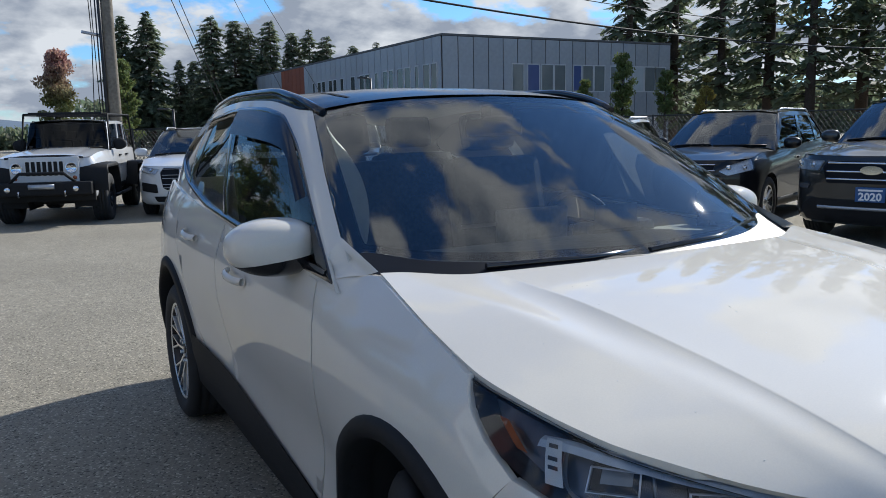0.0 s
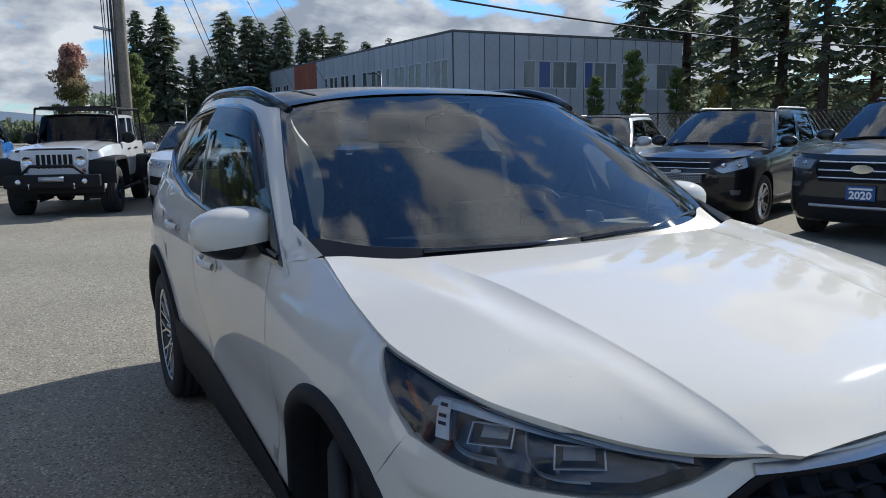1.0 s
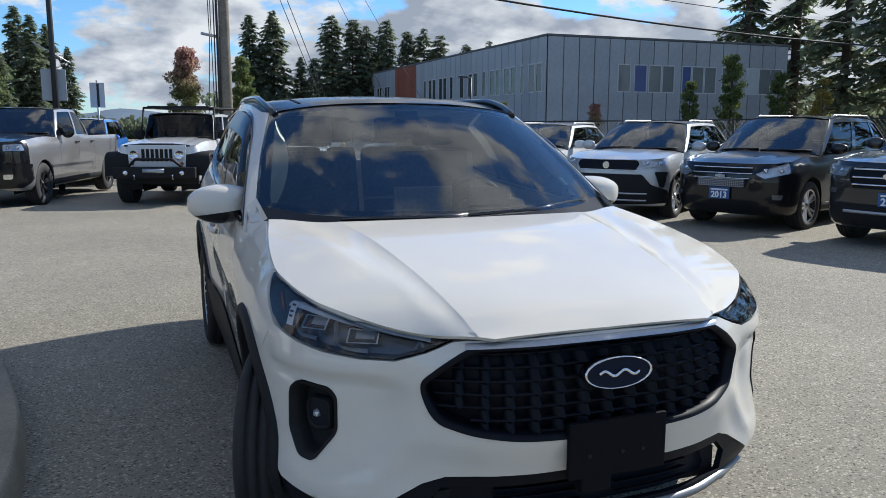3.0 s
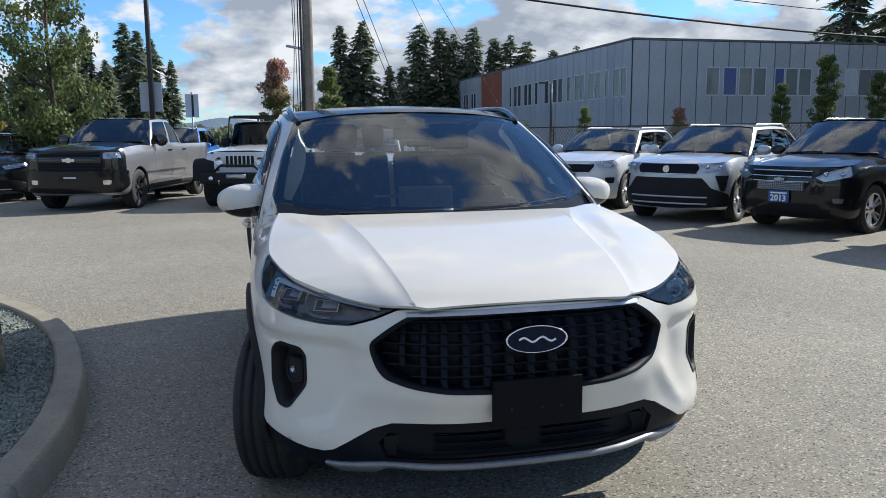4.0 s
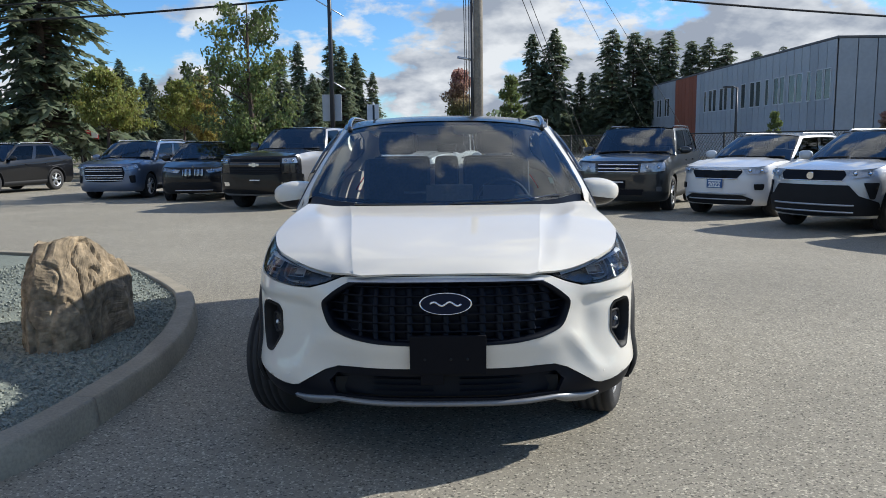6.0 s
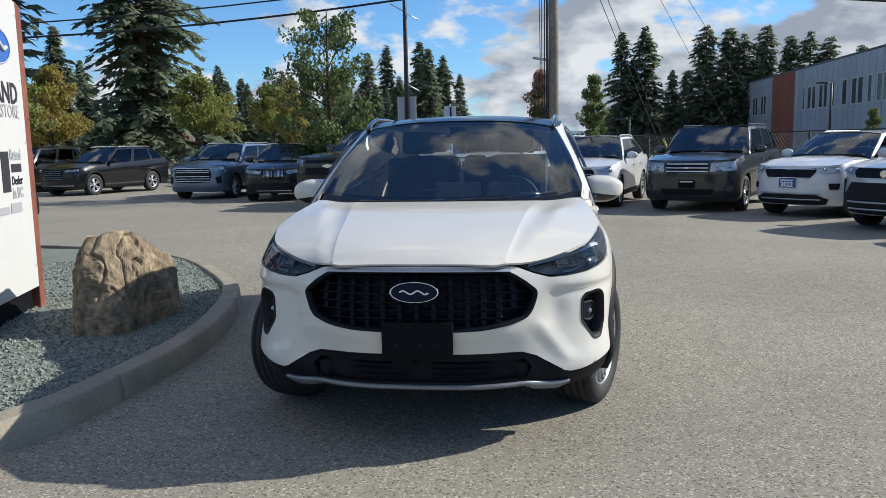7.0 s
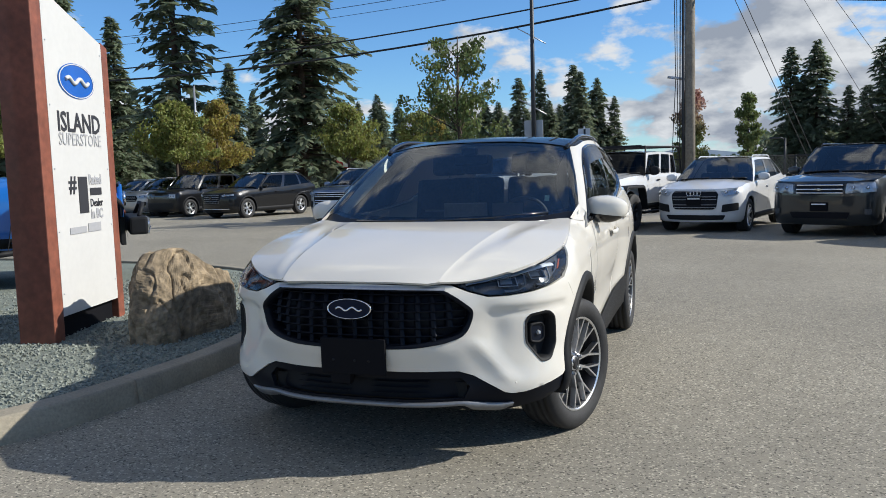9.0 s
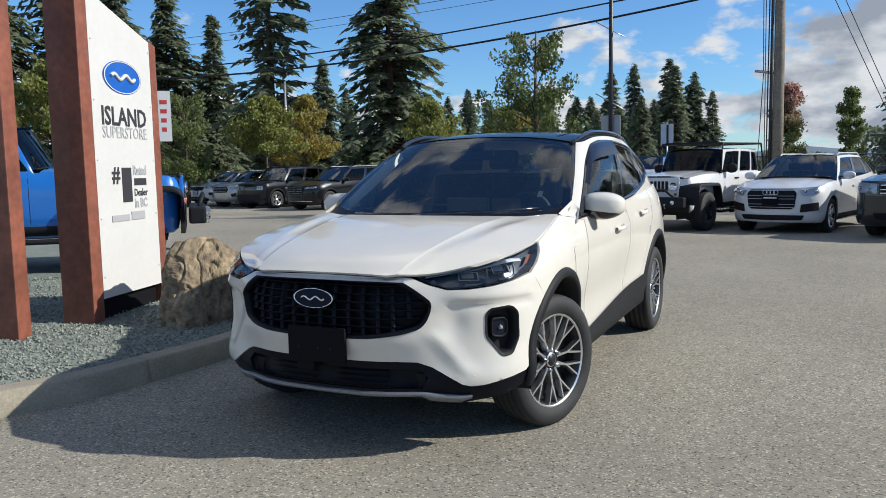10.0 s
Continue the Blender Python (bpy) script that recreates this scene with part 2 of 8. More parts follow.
def tube(pts, r, n=8, bm=None, taper=None, caps=True):
    """A tube through points; taper gives the end's radius."""
    bm = bm or bmesh.new()
    pts = [Vector(p) for p in pts]
    rings = []
    for i, p in enumerate(pts):
        t = (pts[min(i + 1, len(pts) - 1)] - pts[max(i - 1, 0)]).normalized()
        a = t.cross(Vector((0, 0, 1)) if abs(t.z) < 0.95 else Vector((1, 0, 0))).normalized()
        b = t.cross(a)
        q = r if taper is None else r + (taper - r) * i / (len(pts) - 1)
        rings.append([bm.verts.new(p + (a * math.cos(k * math.tau / n) + b * math.sin(k * math.tau / n)) * q) for k in range(n)])
    for ra, rb in zip(rings, rings[1:]):
        for k in range(n):
            bm.faces.new((ra[k], ra[(k + 1) % n], rb[(k + 1) % n], rb[k])).smooth = True
    if caps:
        bm.faces.new(rings[0][::-1])
        bm.faces.new(rings[-1])
    return bm


def lathe(profile, n=48, axis="x", bm=None, closed=False):
    """A turned shape: profile rows of (along, radius) about the x, y or z axis."""
    bm = bm or bmesh.new()
    rings = []
    for h, r in profile:
        ring = []
        for k in range(n):
            a = k * math.tau / n
            c, s = r * math.cos(a), r * math.sin(a)
            ring.append(bm.verts.new((h, c, s) if axis == "x" else (c, h, s) if axis == "y" else (c, s, h)))
        rings.append(ring)
    for ra, rb in zip(rings, rings[1:] + (rings[:1] if closed else [])):
        for k in range(n):
            bm.faces.new((ra[k], ra[(k + 1) % n], rb[(k + 1) % n], rb[k])).smooth = True
    return bm


def grid_sheet(f, us, vs, bm=None, flip=False):
    """A quad sheet f(u, v) over two lists."""
    bm = bm or bmesh.new()
    rows = [[bm.verts.new(f(u, v)) for v in vs] for u in us]
    for ra, rb in zip(rows, rows[1:]):
        for j in range(len(vs) - 1):
            q = (ra[j], ra[j + 1], rb[j + 1], rb[j])
            bm.faces.new(q[::-1] if flip else q).smooth = True
    return bm


def steps(a, b, n):
    return [a + (b - a) * i / n for i in range(n + 1)]


def text_mesh(name, body, size, mat, parent, m, depth=0.002, bold=0.0, align="CENTER", label=""):
    """Raised lettering as a mesh part."""
    cu = bpy.data.curves.new(name, "FONT")
    cu.body, cu.size, cu.align_x, cu.align_y = body, size, align, "CENTER"
    cu.extrude, cu.offset, cu.resolution_u = depth, bold, 2
    tmp = bpy.data.objects.new("tmp_text", cu)
    scene.collection.objects.link(tmp)
    me = bpy.data.meshes.new_from_object(tmp.evaluated_get(bpy.context.evaluated_depsgraph_get()))
    bpy.data.objects.remove(tmp)
    me.materials.clear()
    me.materials.append(M[mat])
    ob = new(name, me)
    ob.parent = parent
    ob.matrix_basis = m
    return tagged(ob, label)


def ground_z(x, y):
    """The lot falls gently away from the road."""
    return -0.010 * 4.0 * math.log1p(math.exp((min(y, 26.0) - 4.0) / 4.0)) + 0.0125


def leaf_material(name, color, varied=0.35):
    m = material(name, color, 0.6, 0, 0, 0.25, 3.0)
    n, l = m.node_tree.nodes, m.node_tree.links
    b = n["Principled BSDF"]
    geo = n.new("ShaderNodeNewGeometry")
    hue = n.new("ShaderNodeHueSaturation")
    hue.inputs["Color"].default_value = (*color, 1)
    r1, r2 = n.new("ShaderNodeMapRange"), n.new("ShaderNodeMapRange")
    r1.inputs["To Min"].default_value, r1.inputs["To Max"].default_value = 0.5 - 0.035 * varied / 0.35, 0.5 + 0.02
    r2.inputs["To Min"].default_value, r2.inputs["To Max"].default_value = 1 - varied, 1 + varied
    l.new(geo.outputs["Random Per Island"], r1.inputs["Value"])
    l.new(geo.outputs["Random Per Island"], r2.inputs["Value"])
    l.new(r1.outputs["Result"], hue.inputs["Hue"])
    l.new(r2.outputs["Result"], hue.inputs["Value"])
    l.new(hue.outputs["Color"], b.inputs["Base Color"])
    tr, mix = n.new("ShaderNodeBsdfTranslucent"), n.new("ShaderNodeMixShader")
    mix.inputs["Fac"].default_value = 0.5
    l.new(hue.outputs["Color"], tr.inputs["Color"])
    l.new(b.outputs["BSDF"], mix.inputs[1])
    l.new(tr.outputs["BSDF"], mix.inputs[2])
    l.new(mix.outputs["Shader"], n["Material Output"].inputs["Surface"])
    return m


def asphalt_material():
    """Old asphalt: pale and dark chips in a grey binder, with broad worn patches."""
    m = material("worn asphalt", (0.242, 0.220, 0.174), 0.93)
    n, l = m.node_tree.nodes, m.node_tree.links
    b, co = n["Principled BSDF"], n.new("ShaderNodeTexCoord")
    chips, fine, broad, mid = n.new("ShaderNodeTexVoronoi"), n.new("ShaderNodeTexNoise"), n.new("ShaderNodeTexNoise"), n.new("ShaderNodeTexNoise")
    chips.inputs["Scale"].default_value = 105
    fine.inputs["Scale"].default_value, fine.inputs["Detail"].default_value, fine.inputs["Roughness"].default_value = 70, 8, 0.75
    broad.inputs["Scale"].default_value, broad.inputs["Detail"].default_value = 0.35, 6
    mid.inputs["Scale"].default_value, mid.inputs["Detail"].default_value = 6, 5
    sep = n.new("ShaderNodeSeparateColor")
    l.new(chips.outputs["Color"], sep.inputs["Color"])
    # most stones lie level with the binder; a few pale ones and a few dark pits stand out
    fleck = n.new("ShaderNodeValToRGB")
    for k, (at, v) in enumerate(((0.0, 0.16), (0.07, 0.20), (0.11, 0.47), (0.80, 0.55), (0.88, 0.62), (0.93, 1.0))):
        e = fleck.color_ramp.elements[k] if k < 2 else fleck.color_ramp.elements.new(at)
        e.position, e.color = at, (v, v, v, 1)
    l.new(sep.outputs["Red"], fleck.inputs["Fac"])
    value = None
    for fac, lo, hi, a, c in ((fleck.outputs["Color"], 0.0, 1.0, 0.06, 1.85), (fine.outputs["Fac"], 0.3, 0.7, 0.78, 1.22), (broad.outputs["Fac"], 0.3, 0.7, 0.86, 1.14), (mid.outputs["Fac"], 0.3, 0.7, 0.94, 1.06)):
        r = n.new("ShaderNodeMapRange")
        for k, q in zip(("From Min", "From Max", "To Min", "To Max"), (lo, hi, a, c)):
            r.inputs[k].default_value = q
        l.new(fac, r.inputs["Value"])
        if value is None:
            value = r.outputs["Result"]
        else:
            k = n.new("ShaderNodeMath")
            k.operation = "MULTIPLY"
            l.new(value, k.inputs[0])
            l.new(r.outputs["Result"], k.inputs[1])
            value = k.outputs[0]
    for t in (chips, fine, broad, mid):
        l.new(co.outputs["Object"], t.inputs["Vector"])
    v = n.new("ShaderNodeVectorMath")
    v.operation = "SCALE"
    v.inputs[0].default_value = (0.242, 0.220, 0.174)
    l.new(value, v.inputs["Scale"])
    l.new(v.outputs["Vector"], b.inputs["Base Color"])
    bp = n.new("ShaderNodeBump")
    bp.inputs["Strength"].default_value, bp.inputs["Distance"].default_value = 0.6, 0.004
    l.new(value, bp.inputs["Height"])
    l.new(bp.outputs["Normal"], b.inputs["Normal"])
    return m


M["asphalt"] = asphalt_material()
M["needles"] = leaf_material("conifer needles", (0.165, 0.20, 0.122))
M["leaves"] = leaf_material("green leaves", (0.14, 0.18, 0.06))
M["leaves_maple"] = leaf_material("yellow-green leaves", (0.22, 0.24, 0.06))
M["leaves_gold"] = leaf_material("turning leaves", (0.31, 0.26, 0.065))
M["leaves_red"] = leaf_material("green leaves with red tips", (0.17, 0.18, 0.08))
rn, rl = M["leaves_red"].node_tree.nodes, M["leaves_red"].node_tree.links
r_co, r_sep, r_mix, r_map = rn.new("ShaderNodeTexCoord"), rn.new("ShaderNodeSeparateXYZ"), rn.new("ShaderNodeMixRGB"), rn.new("ShaderNodeMapRange")
rl.new(r_co.outputs["Object"], r_sep.inputs["Vector"])
rl.new(r_sep.outputs["Z"], r_map.inputs["Value"])
r_map.inputs["From Min"].default_value, r_map.inputs["From Max"].default_value = 2.9, 4.6
r_mix.inputs["Color1"].default_value, r_mix.inputs["Color2"].default_value = (0.15, 0.17, 0.06, 1), (0.42, 0.25, 0.20, 1)
rl.new(r_map.outputs["Result"], r_mix.inputs["Fac"])
for node in rn:
    if node.type == "HUE_SAT":
        rl.new(r_mix.outputs["Color"], node.inputs["Color"])
M["rock"] = material("granite", (0.215, 0.165, 0.105), 0.9, 0, 0, 0.5, 18, 0.5, 4.5, 1.0, 60)
# distance haze is put into the hill's blue-grey base colour
M["far_hill"] = material("far wooded hill, haze in its colour", (0.10, 0.14, 0.19), 0.95, 0, 0, 0.15, 0.02)

# ---- shape tools ----
def pchip(knots):
    """A smooth curve through (t, v) knots that never overshoots."""
    knots = [k for i, k in enumerate(knots) if i == 0 or k[0] > max(q[0] for q in knots[:i]) + 1e-9]
    ts, vs = [k[0] for k in knots], [k[1] for k in knots]
    n = len(ts)
    d = [(vs[i + 1] - vs[i]) / (ts[i + 1] - ts[i]) for i in range(n - 1)]
    m = [d[0]] + [0 if d[i - 1] * d[i] <= 0 else 2 * d[i - 1] * d[i] / (d[i - 1] + d[i]) for i in range(1, n - 1)] + [d[-1]]

    def f(t):
        if t <= ts[0]:
            return vs[0]
        if t >= ts[-1]:
            return vs[-1]
        i = 0
        while t > ts[i + 1]:
            i += 1
        h = ts[i + 1] - ts[i]
        q = (t - ts[i]) / h
        return (vs[i] * (1 + 2 * q) * (1 - q) ** 2 + h * m[i] * q * (1 - q) ** 2
                + vs[i + 1] * q * q * (3 - 2 * q) + h * m[i + 1] * q * q * (q - 1))
    return f


def cubic(knots):
    """A natural cubic spline through (t, v) knots, smooth in its curvature too."""
    ts, vs = np.array([k[0] for k in knots], float), np.array([k[1] for k in knots], float)
    n, h = len(ts), np.diff(ts)
    A, r = np.eye(n), np.zeros(n)
    for i in range(1, n - 1):
        A[i, i - 1], A[i, i], A[i, i + 1] = h[i - 1], 2 * (h[i - 1] + h[i]), h[i]
        r[i] = 6 * ((vs[i + 1] - vs[i]) / h[i] - (vs[i] - vs[i - 1]) / h[i - 1])
    m = np.linalg.solve(A, r)

    def f(t):
        t = min(max(t, ts[0]), ts[-1])
        i = min(n - 2, max(0, int(np.searchsorted(ts, t)) - 1))
        a, b = ts[i + 1] - t, t - ts[i]
        return float((m[i] * a ** 3 + m[i + 1] * b ** 3) / (6 * h[i]) + (vs[i] / h[i] - m[i] * h[i] / 6) * a + (vs[i + 1] / h[i] - m[i + 1] * h[i] / 6) * b)
    return f


def smooth(t):
    t = min(1.0, max(0.0, t))
    return t * t * (3 - 2 * t)


class Wrap:
    """The lower body: a half plan outline from the nose's centre round to the tail, pushed inwards by profiles of (z, inset)."""

    def __init__(self, plan, profiles):
        s = [0.0]
        for a, b in zip(plan, plan[1:]):
            s.append(s[-1] + math.hypot(b[0] - a[0], b[1] - a[1]))
        self.length = s[-1]
        self.px, self.py = pchip([(a, p[0]) for a, p in zip(s, plan)]), pchip([(a, p[1]) for a, p in zip(s, plan)])
        self.profiles = [(y, pchip(rows)) for y, rows in profiles]
        self.cache = {}

    def s_at(self, y):
        """The way round at which the plan reaches y."""
        lo, hi = 0.0, self.length
        for _ in range(40):
            mid = (lo + hi) / 2
            lo, hi = (mid, hi) if self.py(mid) < y else (lo, mid)
        return lo

    def inset(self, y, z):
        rows = self.profiles
        if y <= rows[0][0]:
            return rows[0][1](z)
        for (ya, fa), (yb, fb) in zip(rows, rows[1:]):
            if y <= yb:
                q = smooth((y - ya) / (yb - ya))
                return fa(z) * (1 - q) + fb(z) * q
        return rows[-1][1](z)

    def at(self, s, z, out=0.0):
        side, s = (-1 if s < 0 else 1), abs(s)
        key = round(s, 4)
        if key not in self.cache:
            h = 0.02
            tx, ty = self.px(s + h) - self.px(max(0, s - h)), self.py(s + h) - self.py(max(0, s - h))
            k = math.hypot(tx, ty) or 1
            if s < 1e-4:
                tx, ty, k = 1, 0, 1
            self.cache[key] = (self.px(s), self.py(s), -ty / k, tx / k)
        x, y, nx, ny = self.cache[key]
        d = self.inset(y, z) - out
        return Vector((side * (x + nx * d), y + ny * d, z))

    def side(self, y, z, out=0.0, sign=1):
        return self.at(sign * self.s_at(y), z, out)


class Ruled:
    """The glasshouse: base and top outlines of the same number of knots, from the windscreen's middle round to the back."""

    def __init__(self, base, top, bulge=0.02):
        self.f = [[pchip([(i, k[a]) for i, k in enumerate(row)]) for a in range(3)] for row in (base, top)]
        self.n, self.bulge = len(base) - 1, bulge

    def at(self, u, v, out=0.0):
        side, u = (-1 if u < 0 else 1), abs(u)
        p = [Vector([g(u) for g in row]) for row in self.f]
        q = [Vector([g(u + 0.05) for g in row]) for row in self.f]
        w = [Vector([g(u - 0.05) for g in row]) for row in self.f]
        along = (q[0] - w[0]).lerp(q[1] - w[1], v)
        nrm = along.cross(p[1] - p[0])
        nrm = nrm.normalized() if nrm.length > 1e-9 else Vector((0, -1, 0))
        r = p[0].lerp(p[1], v) + nrm * (self.bulge * 4 * v * (1 - v) + out)
        return Vector((side * r.x, r.y, r.z))


def in_poly(p, poly):
    hit, j = False, len(poly) - 1
    for i in range(len(poly)):
        a, b = poly[i], poly[j]
        if (a[1] > p[1]) != (b[1] > p[1]) and p[0] < (b[0] - a[0]) * (p[1] - a[1]) / (b[1] - a[1]) + a[0]:
            hit = not hit
        j = i
    return hit


def rounded(poly, r=0.03, n=4):
    """The polygon with its corners rounded."""
    out = []
    for i, p in enumerate(poly):
        a, b = poly[i - 1], poly[(i + 1) % len(poly)]
        la, lb = math.dist(a, p), math.dist(b, p)
        q = min(r, 0.45 * la, 0.45 * lb)
        s = [p[k] + (a[k] - p[k]) / la * q for k in (0, 1)]
        e = [p[k] + (b[k] - p[k]) / lb * q for k in (0, 1)]
        for j in range(n + 1):
            t = j / n
            out.append(tuple((1 - t) ** 2 * s[k] + 2 * t * (1 - t) * p[k] + t * t * e[k] for k in (0, 1)))
    return out


def dense(poly, step):
    out = []
    for a, b in zip(poly, poly[1:] + poly[:1]):
        n = max(1, round(math.dist(a, b) / step))
        out += [(a[0] + (b[0] - a[0]) * i / n, a[1] + (b[1] - a[1]) * i / n) for i in range(n)]
    return out


def panel(f, outline, holes=(), step=0.05, flange=0.012, scale=(1, 1), bm=None, mat=0):
    """A sheet on the surface f(a, b, out), cut to an outline with holes, its edges turned in by the flange."""
    from mathutils.geometry import delaunay_2d_cdt
    bm = bm or bmesh.new()
    sc = lambda q: (q[0] * scale[0], q[1] * scale[1])
    rings = [dense([sc(q) for q in ring], step) for ring in (outline, *holes)]
    pts, edges = [], []
    for ring in rings:
        k = len(pts)
        pts += ring
        edges += [(k + i, k + (i + 1) % len(ring)) for i in range(len(ring))]
    xs, ys = [p[0] for p in rings[0]], [p[1] for p in rings[0]]
    nx, ny = max(1, math.ceil((max(xs) - min(xs)) / step)), max(1, math.ceil((max(ys) - min(ys)) / step))
    rim = [pts[a] for a, b in edges]
    ra = np.array(rim)
    for i in range(nx):
        for j in range(ny):
            p = (min(xs) + (i + 0.5) * (max(xs) - min(xs)) / nx, min(ys) + (j + 0.5) * (max(ys) - min(ys)) / ny)
            if in_poly(p, rings[0]) and not any(in_poly(p, h) for h in rings[1:]) and np.min(np.sum((ra - p) ** 2, axis=1)) > (0.4 * step) ** 2:
                pts.append(p)
    v2, e2, f2, *_ = delaunay_2d_cdt([Vector(p) for p in pts], edges, [], 0, 1e-6)
    put = lambda p, out: f(p[0] / scale[0], p[1] / scale[1], out)
    vs = [bm.verts.new(put(p, 0)) for p in v2]
    made = []
    for tri in f2:
        c = (sum(v2[i][0] for i in tri) / 3, sum(v2[i][1] for i in tri) / 3)
        if in_poly(c, rings[0]) and not any(in_poly(c, h) for h in rings[1:]):
            fc = bm.faces.new([vs[i] for i in tri])
            fc.smooth, fc.material_index = True, mat
            made.append(fc)
    if flange:
        for ring in rings:
            a = [bm.verts.new(put(p, 0)) for p in ring]
            b = [bm.verts.new(put(p, -flange)) for p in ring]
            for i in range(len(ring)):
                j = (i + 1) % len(ring)
                fc = bm.faces.new((a[i], a[j], b[j], b[i]))
                fc.material_index = mat
    for v in [v for v in bm.verts if not v.link_faces]:
        bm.verts.remove(v)
    return bm
# the crossover's body surfaces: x to its left, y from the nose backwards
ESC_PLAN = [(0, 0), (0.20, 0.006), (0.34, 0.03), (0.48, 0.09), (0.60, 0.16), (0.72, 0.235), (0.81, 0.31), (0.88, 0.41), (0.92, 0.52),
            (0.937, 0.65), (0.942, 0.92), (0.936, 1.30), (0.926, 1.8), (0.926, 2.6), (0.936, 3.2), (0.942, 3.6), (0.925, 4.0), (0.87, 4.3),
            (0.75, 4.48), (0.45, 4.57), (0, 4.59)]
ESC_PROFILES = [
    (0.00, [(0.20, 0.12), (0.27, 0.05), (0.33, 0.03), (0.42, 0.045), (0.50, 0.03), (0.60, 0.0), (0.72, 0.0), (0.80, 0.02), (0.86, 0.045), (0.90, 0.09), (0.96, 0.2)]),
    (0.22, [(0.20, 0.12), (0.28, 0.05), (0.38, 0.0), (0.48, 0.02), (0.60, 0.03), (0.70, 0.03), (0.76, 0.02), (0.81, 0.02), (0.88, 0.06), (0.95, 0.14), (1.0, 0.2)]),
    (0.45, [(0.20, 0.12), (0.30, 0.03), (0.40, 0.0), (0.55, 0.02), (0.72, 0.02), (0.82, 0.02), (0.90, 0.055), (0.95, 0.095), (1.0, 0.14), (1.06, 0.2)]),
    (0.80, [(0.20, 0.12), (0.30, 0.03), (0.40, 0.0), (0.70, 0.0), (0.85, 0.005), (0.92, 0.022), (0.97, 0.05), (1.01, 0.085), (1.06, 0.13), (1.12, 0.19)]),
    (1.25, [(0.20, 0.10), (0.30, 0.04), (0.40, 0.04), (0.55, 0.03), (0.70, 0.01), (0.85, 0.0), (0.93, 0.012), (1.00, 0.038), (1.06, 0.084), (1.10, 0.128), (1.16, 0.19)]),
    (1.55, [(0.20, 0.10), (0.30, 0.05), (0.40, 0.05), (0.55, 0.045), (0.68, 0.02), (0.82, 0.0), (0.92, 0.004), (1.00, 0.02), (1.06, 0.04), (1.10, 0.06)]),
    (2.60, [(0.20, 0.10), (0.30, 0.05), (0.42, 0.055), (0.55, 0.05), (0.70, 0.022), (0.84, 0.0), (0.94, 0.0), (1.02, 0.018), (1.10, 0.045), (1.16, 0.07)]),
    (3.60, [(0.20, 0.10), (0.35, 0.03), (0.60, 0.0), (0.85, 0.0), (0.95, 0.0), (1.02, 0.012), (1.10, 0.035), (1.20, 0.09)]),
    (4.40, [(0.20, 0.12), (0.35, 0.02), (0.60, 0.0), (0.85, 0.02), (0.95, 0.04), (1.05, 0.06), (1.20, 0.11)]),
]
ESC_BASE = [(0, 1.17, 1.09), (0.40, 1.22, 1.10), (0.64, 1.32, 1.112), (0.785, 1.435, 1.132), (0.885, 1.40, 1.06), (0.887, 1.9, 1.075), (0.880, 2.6, 1.11),
            (0.868, 3.2, 1.15), (0.84, 3.75, 1.19), (0.74, 4.20, 1.20), (0.45, 4.36, 1.19), (0, 4.42, 1.18)]
ESC_TOP = [(0, 2.02, 1.582), (0.30, 2.035, 1.573), (0.50, 2.065, 1.556), (0.645, 2.115, 1.530), (0.690, 2.19, 1.535), (0.712, 2.45, 1.575), (0.712, 2.85, 1.588),
           (0.70, 3.25, 1.575), (0.672, 3.65, 1.545), (0.60, 4.05, 1.50), (0.38, 4.16, 1.49), (0, 4.20, 1.49)]
HOOD_MID = [(0.03, 0.876), (0.08, 0.899), (0.18, 0.930), (0.4, 0.978), (0.7, 1.030), (1.0, 1.072), (1.2, 1.094), (1.45, 1.115)]
HOOD_EDGE = [(0.02, 0.30, 0.885), (0.09, 0.41, 0.885), (0.13, 0.475, 0.883), (0.22, 0.60, 0.902), (0.34, 0.72, 0.928), (0.43, 0.785, 0.948), (0.58, 0.835, 0.975),
             (0.73, 0.860, 0.999), (0.9, 0.852, 1.036), (1.1, 0.828, 1.072), (1.31, 0.797, 1.102), (1.5, 0.78, 1.12)]
hood_mid, hood_x, hood_z = cubic(HOOD_MID), pchip([(y, x) for y, x, z in HOOD_EDGE]), cubic([(y, z) for y, x, z in HOOD_EDGE[:1] + HOOD_EDGE[2::2]])
hood_crease = cubic([(0.0, 0.385), (0.3, 0.43), (0.7, 0.475), (1.1, 0.53), (1.4, 0.57)])


def hood_at(x, y, out=0.0):
    w, r = hood_x(y), abs(x)
    q = min(1.0, r / w)
    z = hood_mid(y) + (hood_z(y) - hood_mid(y)) * q ** 2.6
    c = hood_crease(y)
    back = smooth((y - 0.80) / 0.42)
    fade = smooth((y - 0.0) / 0.20) * (1 - 0.75 * back)
    # a crown between the creases; outside them the sheet breaks downwards and levels out again
    z += 0.021 * fade * max(0.0, 1 - max(0.0, r - c) / 0.13) ** 2
    # a ridge that runs forward and inward from the rear corner; its flank falls straight to the wing
    k = 0.49 + 0.20 * y
    side = math.exp(-((r - k) / 0.09) ** 2) if r < k else max(0.0, 1 - (r - k) / max(0.02, w - k))
    z += 0.023 * smooth((y - 0.22) / 0.6) * (1 - 0.85 * back) * side
    # ahead of the ridge the flank falls from the crease itself
    if r > c:
        z += 0.022 * fade * (1 - smooth((y - 0.25) / 0.5)) * smooth((r - c) / 0.10) * max(0.0, 1 - (r - c) / max(0.02, w - c))
    return Vector((x, y, z + out))


esc = Wrap(ESC_PLAN, ESC_PROFILES)
esc_top = Ruled(ESC_BASE, ESC_TOP, 0.018)


# ---- wheels ----
WHEELS = {}


